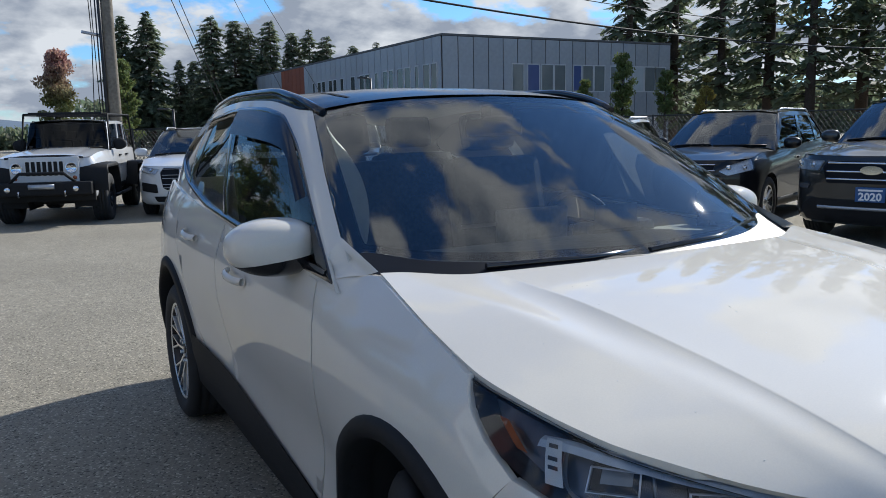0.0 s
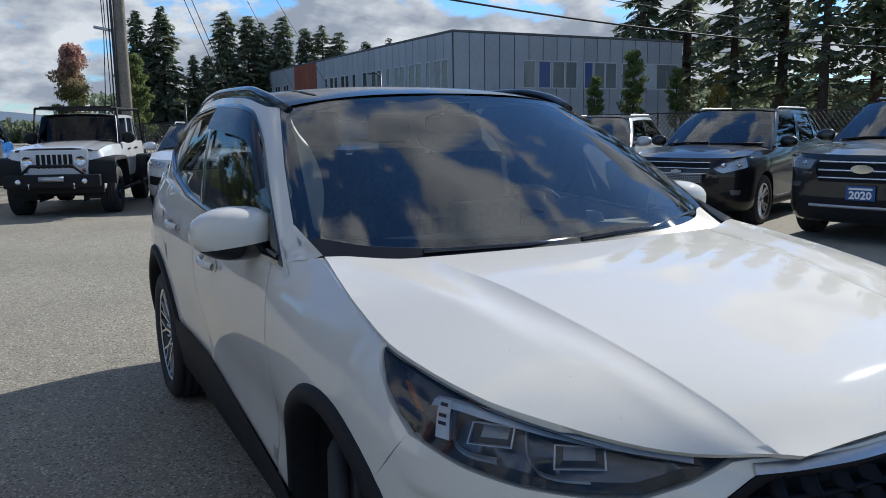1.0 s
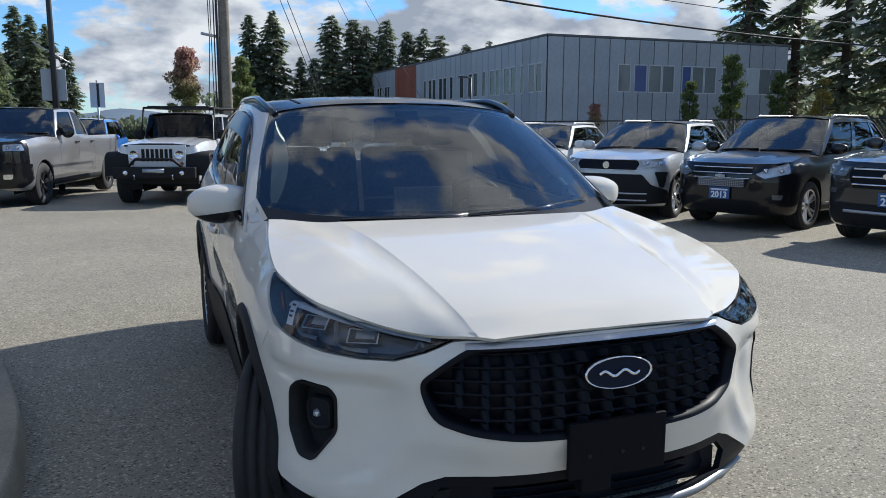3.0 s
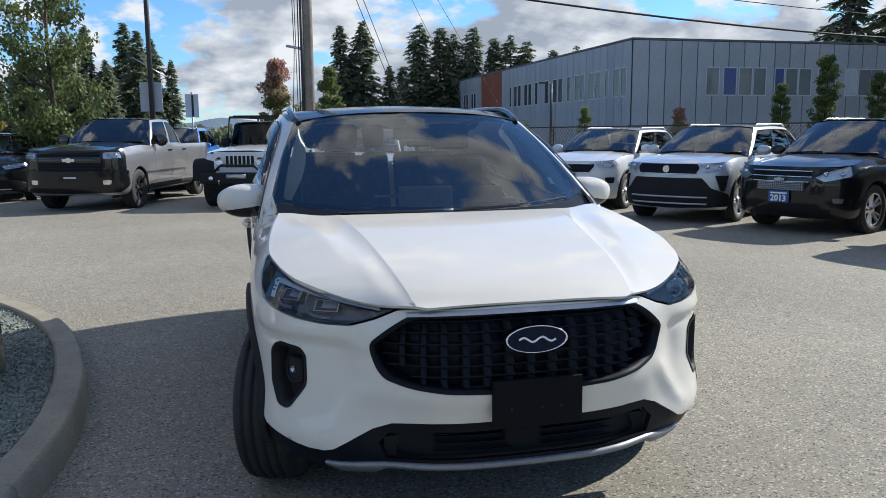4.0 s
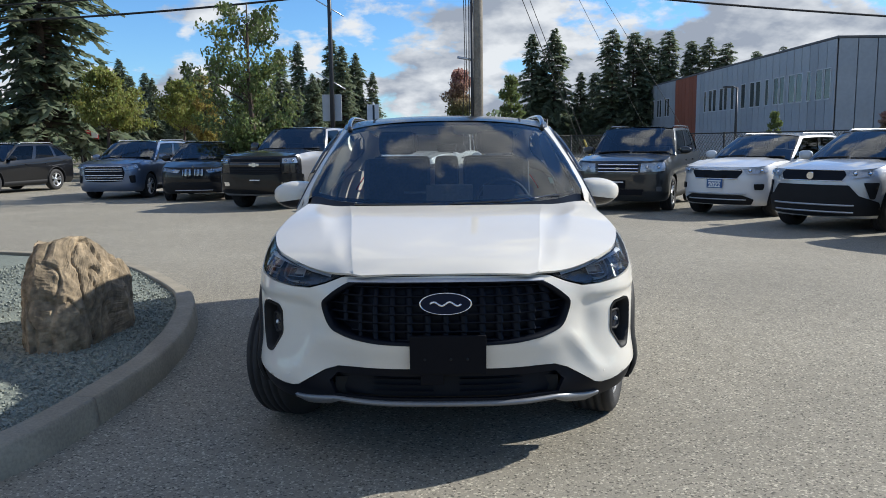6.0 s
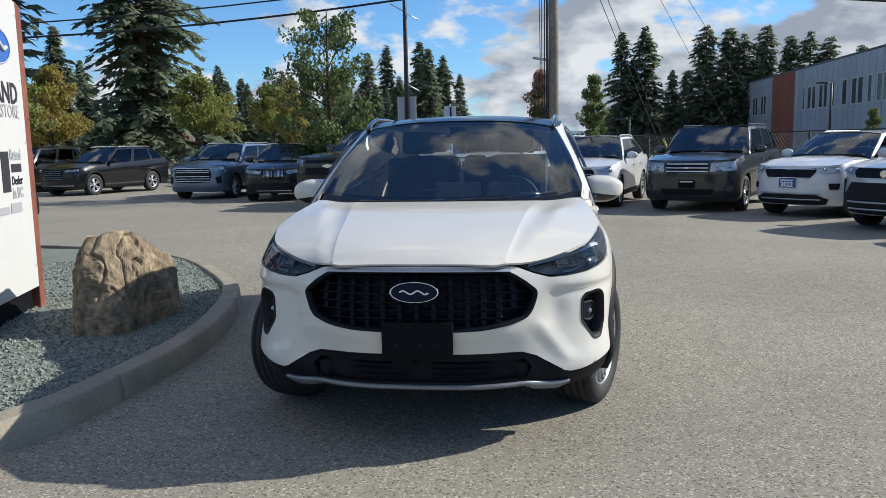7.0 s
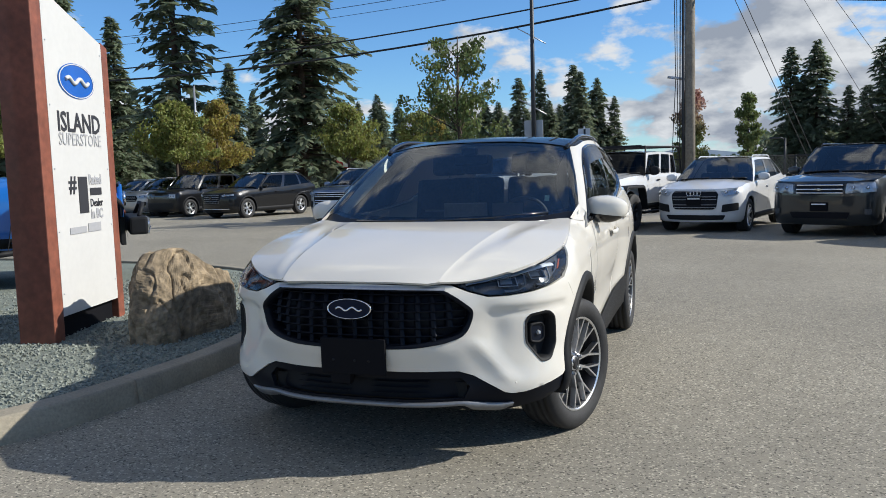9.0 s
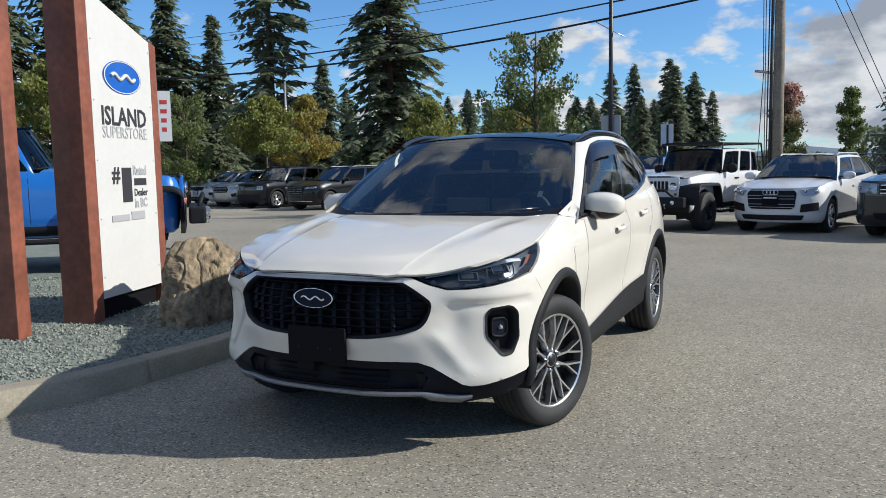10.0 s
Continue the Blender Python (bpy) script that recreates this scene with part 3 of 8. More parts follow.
def wheel_meshes(style, r, w, rim_r):
    """Tyre, rim and brake disc, the outer face towards +x, built once a style."""
    key = (style, r, w, rim_r)
    if key in WHEELS:
        return WHEELS[key]
    h = w / 2
    prof = [(-h * 0.78, rim_r), (-h, rim_r + 0.03), (-h * 1.02, (r + rim_r) / 2), (-h * 0.93, r - 0.022), (-h * 0.82, r - 0.006)]
    for g in (-0.55, -0.19, 0.19, 0.55):
        prof += [(h * g - 0.007, r), (h * g - 0.005, r - 0.009), (h * g + 0.005, r - 0.009), (h * g + 0.007, r)]
    prof += [(h * 0.82, r - 0.006), (h * 0.93, r - 0.022), (h * 1.02, (r + rim_r) / 2 + 0.01), (h * 1.0, rim_r + 0.035), (h * 0.9, rim_r + 0.012), (h * 0.78, rim_r)]
    tyre = lathe(prof, 64)
    barrel = lathe([(-h * 0.75, rim_r - 0.002), (-h * 0.2, rim_r - 0.03), (h * 0.45, rim_r - 0.025), (h * 0.80, rim_r - 0.012), (h * 0.86, rim_r + 0.004), (h * 0.80, rim_r + 0.006)], 64)
    lathe([(h * 0.10, 0.001), (h * 0.10, rim_r - 0.02)], 48, bm=barrel)
    face = bmesh.new()

    def bar(a0, r0, a1, r1, w0, w1, x0, x1, t=0.018):
        p, q = Vector((0, math.cos(a0) * r0, math.sin(a0) * r0)), Vector((0, math.cos(a1) * r1, math.sin(a1) * r1))
        d = (q - p).normalized()
        n = Vector((0, -d.z, d.y))
        vs = []
        for c, ww, x in ((p, w0, x0), (q, w1, x1)):
            for sx, sn in ((0, -0.5), (0, 0.5), (-t, 0.8), (-t, -0.8)):
                vs.append(face.verts.new(c + n * (ww * sn) + Vector((x + sx, 0, 0))))
        for k in range(4):
            face.faces.new((vs[k], vs[(k + 1) % 4], vs[4 + (k + 1) % 4], vs[4 + k]))
        face.faces.new(vs[:4])
        face.faces.new(vs[7:3:-1])

    hub_x = h * 0.62
    if style == "fine":
        # ten slim forked spokes, in five pairs that meet at the wheel nuts
        for k in range(10):
            a = k * math.tau / 10 + (0.045 if k % 2 else -0.045)
            bar(a * 1.0 - (0.10 if k % 2 else -0.10), 0.052, a, 0.56 * rim_r, 0.015, 0.011, hub_x, h * 0.74, 0.03)
            for g in (-0.145, 0.145):
                bar(a, 0.53 * rim_r, a + g, rim_r - 0.006, 0.010, 0.0095, h * 0.73, h * 0.83, 0.03)
    elif style == "v5":
        for k in range(5):
            a = k * math.tau / 5 + 0.3
            for e in (-0.2, 0.2):
                bar(a + e * 0.6, 0.05, a + e, rim_r - 0.004, 0.026, 0.032, hub_x, h * 0.82, 0.025)
    else:
        for k in range(6):
            a = k * math.tau / 6
            bar(a, 0.04, a, rim_r - 0.004, 0.05, 0.07, hub_x, h * 0.82, 0.03)
    if style == "fine":
        lathe([(hub_x - 0.03, 0.070), (hub_x - 0.006, 0.064), (hub_x - 0.004, 0.036), (hub_x + 0.004, 0.032), (hub_x + 0.006, 0.001)], 24, bm=barrel)
        lathe([(hub_x - 0.02, 0.041), (hub_x + 0.002, 0.039), (hub_x + 0.002, 0.033)], 24, bm=face)
    else:
        lathe([(hub_x - 0.03, 0.075), (hub_x + 0.004, 0.068), (hub_x + 0.008, 0.036), (hub_x + 0.016, 0.033), (hub_x + 0.018, 0.001)], 24, bm=face)
    lathe([(h * 0.80, rim_r - (0.008 if style == "fine" else 0.014)), (h * 0.87, rim_r - 0.003), (h * 0.86, rim_r + 0.005)], 64, bm=face)
    for k in range(5):
        a = k * math.tau / 5 + (0.314 if style == "fine" else 0.9)
        bmesh.ops.create_cone(face, cap_ends=True, segments=6, radius1=0.011, radius2=0.009, depth=0.02,
                              matrix=Matrix.Translation((hub_x + 0.008, math.cos(a) * 0.056, math.sin(a) * 0.056)) @ Matrix.Rotation(math.pi / 2, 4, "Y"))
    made = []
    for nm, bm in (("tyre", tyre), ("rim_barrel", barrel), ("spokes", face)):
        me = bpy.data.meshes.new(nm)
        bm.to_mesh(me)
        bm.free()
        made.append(me)
    WHEELS[key] = made
    return made


def add_wheel(parent, x, y, r, w, rim_r, style="fine", steer=0.0, spoke="alloy", z=None, spin=0.0):
    """A wheel as a part of a car, with its tyre, barrel and spokes below it."""
    out = 1 if x > 0 else -1
    holder = None
    for nm, me, mat in zip(("wheel", "rim", "spokes"), wheel_meshes(style, r, w, rim_r), ("tyre", "dark_alloy", spoke)):
        key = me.name + mat
        dat = WHEELS.get((key,))
        if dat is None:
            dat = me.copy()
            dat.materials.append(M[mat])
            WHEELS[(key,)] = dat
        ob = new(nm, dat)
        if holder is None:
            ob.parent, holder = parent, ob
            ob.matrix_basis = pose(x, y, r if z is None else z, 0, 0, (0 if out > 0 else 180) + steer) @ pose(0, 0, 0, spin)
            tagged(ob, "black tyre on a wheel")
        else:
            ob.parent = holder
    return holder


# ---- the white crossover ----
def mirrored(poly):
    return [(-a, b) for a, b in poly][::-1]


def arch_ring(yc, zc, r, a0=-15, a1=195, n=22):
    """A wheel opening's edge in the (way round, height) plane of a body side."""
    return [(esc.s_at(yc) + r * math.cos(radians(a0 + (a1 - a0) * i / n)), zc + r * math.sin(radians(a0 + (a1 - a0) * i / n))) for i in range(n + 1)]


def build_crossover():
    car = thing("crossover", "pearl white compact crossover with a black glass roof", "car")
    S = esc.s_at
    f = esc.at

    # front bumper cover with openings for grille, lamps and side pockets
    light = [(0.500, 0.872), (0.575, 0.842), (0.66, 0.818), (0.76, 0.818), (0.88, 0.828), (1.00, 0.845), (1.10, 0.862), (1.19, 0.889), (1.27, 0.935), (1.32, 0.975), (1.335, 0.990),
             (1.28, 0.980), (1.15, 0.962), (1.05, 0.947), (0.985, 0.936), (0.88, 0.924), (0.75, 0.907), (0.62, 0.887)]
    grille_half = [(0.44, 0.858), (0.515, 0.812), (0.582, 0.760), (0.578, 0.715), (0.555, 0.665), (0.525, 0.636), (0.44, 0.612), (0.30, 0.594), (0.15, 0.588)]
    grille = rounded([(0, 0.868), *grille_half, (0, 0.586), *mirrored(grille_half)], 0.03, 3)
    pocket = rounded([(0.865, 0.716), (0.985, 0.724), (1.03, 0.690), (1.035, 0.56), (0.985, 0.488), (0.925, 0.480), (0.838, 0.580), (0.838, 0.69)], 0.022, 4)
    lower_half = [(0.20, 0.478), (0.42, 0.478), (0.51, 0.474), (0.58, 0.450), (0.72, 0.366), (0.76, 0.356), (0.82, 0.358), (0.97, 0.385), (1.06, 0.402)]
    arch_front = [(S(0.94) - 0.475 * math.cos(radians(a)), 0.36 + 0.475 * math.sin(radians(a))) for a in (7, 14, 22, 30, 38, 46, 52)]
    seam_top = (1.15, 0.862)
    half = lower_half + arch_front + [(1.20, 0.800), seam_top, (1.10, 0.856), (1.00, 0.838), (0.88, 0.821), (0.76, 0.811), (0.655, 0.811), (0.57, 0.836), (0.49, 0.868), (0.452, 0.872)]
    outline = half + [(0.0, 0.880)] + mirrored(half) + [(0, 0.478)]
    outline = [p for i, p in enumerate(outline) if p != outline[i - 1]]

    def cheek(a, b, o=0.0):
        """The bumper skin: a brow over the side pocket, and a fold that runs from the grille's lower corner down to the sensor."""
        s = abs(a)
        brow = smooth((s - 0.60) / 0.14) * (1 - smooth((s - 1.08) / 0.10))
        o += brow * (0.011 * math.exp(-((b - 0.772) / 0.017) ** 2) - 0.013 * math.exp(-((b - 0.738) / 0.020) ** 2))
        q = min(1.0, max(0.0, (0.64 - b) / 0.24))
        line = 0.565 + 0.19 * q
        o += 0.011 * smooth(q * 4) * smooth((1.02 - q) * 5) * (max(0.0, 1 - abs(s - line) / 0.085) ** 1.3)
        o -= 0.012 * math.exp(-((s - 0.69) / 0.06) ** 2 - ((b - 0.655) / 0.07) ** 2)
        return f(a, b, o)
    bumper = part("front_bumper", panel(cheek, outline, [grille, pocket, mirrored(pocket)], 0.022, 0.02), "pearl", car, "pearl white bumper cover")

    # grille: a recessed field of dark slanted cells
    gb = panel(lambda a, b, o=0: f(a, b, o - 0.075), [(a * 1.01, 0.727 + (b - 0.727) * 1.03) for a, b in grille], (), 0.06, 0)
    gr = part("grille", gb, "grille", bumper, "deep dark blue-black grille of stepped cells")
    cells = bmesh.new()
    for i in range(7):
        z = 0.600 + i * 0.038
        width = 0.55 if 0.66 < z < 0.8 else 0.5 if z > 0.64 else 0.44
        # a thin shelf, and on it upright facets in straight columns
        grid_sheet(lambda s, q, z=z: f(s, z + (-0.002, 0.0, 0.006, 0.008)[q], (-0.055, -0.036, -0.034, -0.05)[q]), steps(-width, width, 28), (0, 1, 2, 3), cells)
        for k in range(-7, 8):
            s = k * 0.079
            if abs(s) < width - 0.03:
                grid_sheet(lambda u, q, s=s, z=z: f(s + (u - 0.5) * 0.034 - 0.006 * q, z + 0.006 + 0.031 * q, (-0.052 if u < 0.1 else -0.016 if u < 0.7 else -0.03) - 0.010 * q), (0, 0.65, 1.0), (0, 0.5, 1), cells)
    part("grille_mesh", cells, "grille", gr, "dark grille bars")
    rim_bm = bmesh.new()
    gd = dense(grille, 0.03)
    for ring in (((0.0, 0.004), (0.012, 0.004), (0.014, -0.03), (0.014, -0.08)),):
        cz = 0.727
        rows_v = [[rim_bm.verts.new(f(a - math.copysign(min(abs(a), ins), a), b - math.copysign(ins, b - cz) * (1 if abs(b - cz) > 0.05 else abs(b - cz) / 0.05), o)) for a, b in gd] for ins, o in ring]
        for ra, rb in zip(rows_v, rows_v[1:]):
            for k in range(len(gd)):
                rim_bm.faces.new((ra[k], ra[(k + 1) % len(gd)], rb[(k + 1) % len(gd)], rb[k])).smooth = True
    part("grille_surround", rim_bm, "grille", gr, "black rim")
    # silver strip along the top of the grille, under the bonnet
    strip = grid_sheet(lambda s, q: f(s, (0.858, 0.872, 0.874)[q] - 0.006 * (abs(s) / 0.44) ** 4, (0.006, 0.009, -0.02)[q]), steps(-0.455, 0.455, 40), (0, 1, 2))
    part("grille_strip", strip, "satin", bumper, "satin silver strip")
    # badge
    by, bz = -0.012, 0.775
    ring = bmesh.new()
    ov = lambda q, k, o: (0.112 * q * math.cos(k), by - o, bz + 0.0475 * q * math.sin(k))
    rr = [[ring.verts.new(ov(q, k * math.tau / 40, o)) for k in range(40)] for q, o in ((1.0, -0.03), (1.0, 0.0), (0.985, 0.004), (0.945, 0.004), (0.93, 0.0))]
    for ra, rb in zip(rr, rr[1:]):
        for k in range(40):
            ring.faces.new((ra[k], ra[(k + 1) % 40], rb[(k + 1) % 40], rb[k])).smooth = True
    badge = part("badge", ring, "chrome", bumper, "oval chrome-rimmed badge")
    fill = bmesh.new()
    fill.faces.new([fill.verts.new(ov(0.945, k * math.tau / 40, 0.001)) for k in range(40)][::-1])
    part("badge_field", fill, "badge_blue", badge, "dark blue badge field")
    squig = bmesh.new()
    for z0, half, amp in ((0.0, 0.066, 0.008),):
        tube([(half * (k / 12 - 1), by - 0.004, bz + z0 + amp * math.sin(k * 0.52)) for k in range(25)], 0.0052, 6, squig)
    part("badge_script", squig, "chrome", badge, "chrome strokes")
    # plate holder
    ph = box((0.325, 0.02, 0.17), (0.008, -0.005, 0.552), 0.006)
    box((0.10, 0.05, 0.10), (-0.06, 0.015, 0.47), 0.008, bm=ph)
    holder = part("plate_holder", ph, "plate_black", bumper, "blank black licence plate holder")
    for x in (-0.09, 0.02, 0.09):
        part("screw", lathe([(-0.0185, 0.0008), (-0.0185, 0.006), (-0.014, 0.007)], 10, "y"), "cladding", holder).location = (x, 0, 0.535)
    # side pockets
    for sg in (-1, 1):
        pk = pocket if sg > 0 else mirrored(pocket)
        c = (sum(p[0] for p in pk) / len(pk), sum(p[1] for p in pk) / len(pk))
        pb = panel(lambda a, b, o=0: f(a, b, o - 0.055), pk, (), 0.05, 0)
        ringv = []
        for q, o in ((1.0, 0.003), (0.9, 0.003), (0.84, -0.03), (0.80, -0.06)):
            ringv.append([pb.verts.new(f(c[0] + (a - c[0]) * q, c[1] + (b - c[1]) * q, o)) for a, b in pk])
        for ra, rb in zip(ringv, ringv[1:]):
            for k in range(len(pk)):
                pb.faces.new((ra[k], ra[(k + 1) % len(pk)], rb[(k + 1) % len(pk)], rb[k])).smooth = True
        poc = part("lamp_pocket", pb, "cladding", bumper, "gloss black pocket with a small fog lamp")
        lamp = bmesh.new()
        sq = rounded([(0.885, 0.66), (0.965, 0.664), (0.985, 0.64), (0.98, 0.585), (0.95, 0.565), (0.885, 0.575)], 0.018, 4)
        sq = sq if sg > 0 else mirrored(sq)
        lc = (sum(p[0] for p in sq) / len(sq), sum(p[1] for p in sq) / len(sq))
        lr = [[lamp.verts.new(f(lc[0] + (a - lc[0]) * q, lc[1] + (b - lc[1]) * q, o)) for a, b in sq] for q, o in ((1.12, -0.054), (1.05, -0.030), (0.88, -0.026), (0.80, -0.036))]
        for ra, rb in zip(lr, lr[1:]):
            for k in range(len(sq)):
                lamp.faces.new((ra[k], ra[(k + 1) % len(sq)], rb[(k + 1) % len(sq)], rb[k])).smooth = True
        fog = part("fog_lamp", lamp, "cladding", poc, "square fog lamp")
        part("fog_lens", panel(lambda a, b, o=0: f(lc[0] + (a - lc[0]) * 0.84, lc[1] + (b - lc[1]) * 0.84, o - 0.034), sq, (), 0.05, 0), "smoke", fog, "dark lens")
        bulb = bmesh.new()
        bmesh.ops.create_icosphere(bulb, subdivisions=1, radius=0.014, matrix=Matrix.Translation(f(lc[0], lc[1], -0.034)))
        part("bulb_reflector", bulb, "lamp_bright", fog, "bright faceted reflector")
        sn = bmesh.new()
        bmesh.ops.create_uvsphere(sn, u_segments=12, v_segments=8, radius=0.013, matrix=Matrix.Translation(f(sg * 0.775, 0.405, -0.0105)))
        part("parking_sensor", sn, "pearl", bumper, "round white sensor")
    # lower grille and skid strip
    lo_half = [(p[0], p[1] - 0.003) for p in lower_half]
    bot = [(1.07, 0.33), (0.95, 0.29), (0.74, 0.262), (0.60, 0.30), (0.40, 0.318), (0.2, 0.326)]
    lo = lo_half + [(1.08, 0.39)] + bot
    lower = part("lower_bumper", panel(lambda a, b, o=0: f(a, b, o - 0.008), [(0, 0.475)] + lo + [(0, 0.328)] + mirrored(lo), [[(-0.52, 0.44), (0.52, 0.44), (0.56, 0.40), (0.53, 0.345), (-0.53, 0.345), (-0.56, 0.40)]], 0.05, 0.02), "grille", car, "black lower bumper")
    lg = panel(lambda a, b, o=0: f(a, b, o - 0.06), [(-0.56, 0.445), (0.56, 0.445), (0.56, 0.34), (-0.56, 0.34)], (), 0.08, 0)
    for z in (0.362, 0.388, 0.414):
        for a, b in ((-0.36, -0.06), (0.06, 0.36)):
            grid_sheet(lambda s, q, z=z: f(s, z + (0.0, 0.007, 0.009, 0.0)[q], (-0.055, -0.022, -0.022, -0.055)[q]), steps(a, b, 8), (0, 1, 2, 3), lg)
    part("lower_grille", lg, "grille", lower, "dark lower grille")
    def skid(s, q):
        k = smooth((abs(s) - 0.50) / 0.24)
        fin = 0.022 * smooth((abs(s) - 0.52) / 0.06) * (1 - smooth((abs(s) - 0.70) / 0.07))
        return f(s, 0.334 - 0.026 * k - (0.0, 0.004, 0.020 + fin, 0.028 + fin)[q], (-0.012, 0.008, 0.010, -0.05)[q])
    sk = grid_sheet(skid, steps(-0.77, 0.77, 70), (0, 1, 2, 3))
    part("skid_strip", sk, "dull_silver", lower, "satin silver skid strip")
    under = box((1.10, 4.0, 0.1), (0, 2.3, 0.29))
    box((1.0, 0.5, 0.1), (0, 0.42, 0.36), bm=under)
    box((1.56, 1.70, 0.12), (0, 2.28, 0.30), bm=under)
    part("underbody", under, "under", car, "dark underbody")

    # headlamps: dark housing with silver inner parts under a clear lens
    for sg in (-1, 1):
        li = light if sg > 0 else mirrored(light)
        hb = panel(lambda a, b, o=0: f(a, b, o - 0.05), li, (), 0.04, 0)
        ring0 = dense(li, 0.03)
        va, vb = [hb.verts.new(f(a, b, -0.002)) for a, b in ring0], [hb.verts.new(f(a, b, -0.052)) for a, b in ring0]
        for k in range(len(ring0)):
            hb.faces.new((va[k], va[(k + 1) % len(ring0)], vb[(k + 1) % len(ring0)], vb[k]))
        lampo = part("headlamp", hb, "lamp_inner", car, "swept-back headlamp with a dark housing")
        part("lens", panel(lambda a, b, o=0: f(a, b, o + 0.001), li, (), 0.04, 0), "lens", lampo, "clear lens")
        # two square projectors: a dark tube with a thin bright rim and a grey lens inside
        for s, z in ((0.765, 0.868), (0.955, 0.892)):
            fr = [(-0.05, -0.017), (0.05, -0.019), (0.05, 0.017), (-0.05, 0.015)]
            lamp_rim, barrel, eye = bmesh.new(), bmesh.new(), bmesh.new()

            def loop_at(bm, q, o):
                return [bm.verts.new(f(sg * (s + a * q), z + b * q, o)) for a, b in fr]
            for bm, q0, o0, q1, o1 in ((lamp_rim, 1.0, -0.016, 1.0, -0.011), (lamp_rim, 1.0, -0.011, 0.93, -0.011), (lamp_rim, 0.93, -0.011, 0.93, -0.018), (barrel, 1.0, -0.016, 1.0, -0.048), (barrel, 0.93, -0.018, 0.62, -0.036)):
                r0, r1 = loop_at(bm, q0, o0), loop_at(bm, q1, o1)
                for k in range(4):
                    bm.faces.new((r0[k], r0[(k + 1) % 4], r1[(k + 1) % 4], r1[k]))
            eye.faces.new(loop_at(eye, 0.64, -0.034))
            part("projector", barrel, "lamp_inner", lampo, "square projector module")
            part("projector_rim", lamp_rim, "lamp_bright", lampo, "thin bright rim")
            part("projector_lens", eye, "guide_dim", lampo, "grey projector lens")
        top_line = pchip([(0.56, 0.876), (0.75, 0.899), (0.95, 0.925), (1.06, 0.934), (1.13, 0.932)])
        drl = bmesh.new()
        for q0, o0, q1, o1 in ((0.0, -0.020, 0.2, -0.011), (0.2, -0.011, 0.8, -0.011), (0.8, -0.011, 1.0, -0.022)):
            grid_sheet(lambda s, q: f(sg * s, top_line(s) - 0.017 * (q0 + (q1 - q0) * q), o0 + (o1 - o0) * q), steps(0.56, 1.13, 20), (0, 1), drl)
        part("light_guide", drl, "guide", lampo, "pale light guide along the upper edge")
        # hooked guides that run down beside each projector and turn inwards
        for ds, dz in ((0.0, 0.0), (0.19, 0.020)):
            hx = cubic([(0, 0.882 + ds), (0.45, 0.858 + ds), (0.6, 0.838 + ds), (1.0, 0.745 + ds)])
            hz = cubic([(0, 0.900 + dz), (0.45, 0.846 + dz), (0.6, 0.834 + dz), (1.0, 0.826 + dz)])
            hook = bmesh.new()
            for r0, o0, r1, o1 in ((-1, -0.034, -0.4, -0.026), (-0.4, -0.026, 0.4, -0.026), (0.4, -0.026, 1, -0.034)):
                grid_sheet(lambda q, r: f(sg * (hx(q) + 0.005 * (r0 + (r1 - r0) * r) * (1 - 0.6 * q)), hz(q) + 0.006 * (r0 + (r1 - r0) * r) * q, o0 + (o1 - o0) * r), steps(0, 1, 12), (0, 1), hook)
            part("hooked_guide", hook, "guide_dim", lampo, "grey hooked light guide")
        am = grid_sheet(lambda q, r: f(sg * (1.15 + 0.03 * r + 0.07 * q), 0.90 + 0.04 * q, -0.02 - 0.006 * r), steps(0, 1, 5), (0, 0.5, 1))
        part("side_reflector", am, "amber", lampo, "amber reflector")
        # the sign's reflection in this lamp is drawn as a barred white patch
        if sg < 0:
            part("paper_tag", grid_sheet(lambda q, r: f(sg * (1.045 + 0.038 * r + 0.03 * q), 0.872 + 0.062 * q, -0.008), steps(0, 1, 5), (0, 0.5, 1)), "sticker", lampo, "white paper tag behind the lens")
            for q in (0.35, 0.55, 0.82):
                part("print_bar", grid_sheet(lambda k, r: f(sg * (1.053 + 0.022 * r + 0.03 * (q + 0.09 * k)), 0.872 + 0.062 * (q + 0.09 * k), -0.006), (0, 1), (0, 0.5, 1)), "ink", lampo, "dark print on the paper tag")

    # bonnet
    nose = pchip([(0, 0.055), (0.20, 0.060), (0.34, 0.078), (0.41, 0.098), (0.478, 0.133)])
    rear = cubic([(0, 1.135), (0.2, 1.145), (0.5, 1.195), (0.7, 1.265), (0.81, 1.295)])

    def bonnet(q, t):
        y = 0.08
        for _ in range(30):
            y = 0.5 * y + 0.5 * nose(abs(q) * hood_x(y))
        k = abs(q)
        yr = rear(k * 0.80)
        yy = y + (yr - y) * t
        # the middle of each half of the grid follows the crease
        w = hood_x(yy) - 0.002
        e = hood_crease(yy)
        x = e * k / 0.5 if k < 0.5 else e + (w - e) * (k - 0.5) / 0.5
        return hood_at(math.copysign(min(x, w), q), yy)
    half_q = steps(0, 0.46, 14) + [0.475, 0.487, 0.495, 0.5, 0.505, 0.513, 0.525] + steps(0.54, 1.0, 24)
    qs = [-v for v in half_q[:0:-1]] + half_q
    hb = grid_sheet(bonnet, qs, steps(0, 1, 44))
    rim_pts = [(q, 0.0) for q in qs] + [(1.0, t) for t in steps(0, 1, 44)[1:]] + [(q, 1.0) for q in qs[::-1]][1:] + [(-1.0, t) for t in steps(1, 0, 44)][1:-1]
    ra = [hb.verts.new(bonnet(*p)) for p in rim_pts]
    rb = [hb.verts.new(v.co * 0.996 + Vector((0, 0.012 if v.co.y < 0.3 else 0.002, -0.007 if v.co.y < 0.3 else -0.012))) for v in ra]
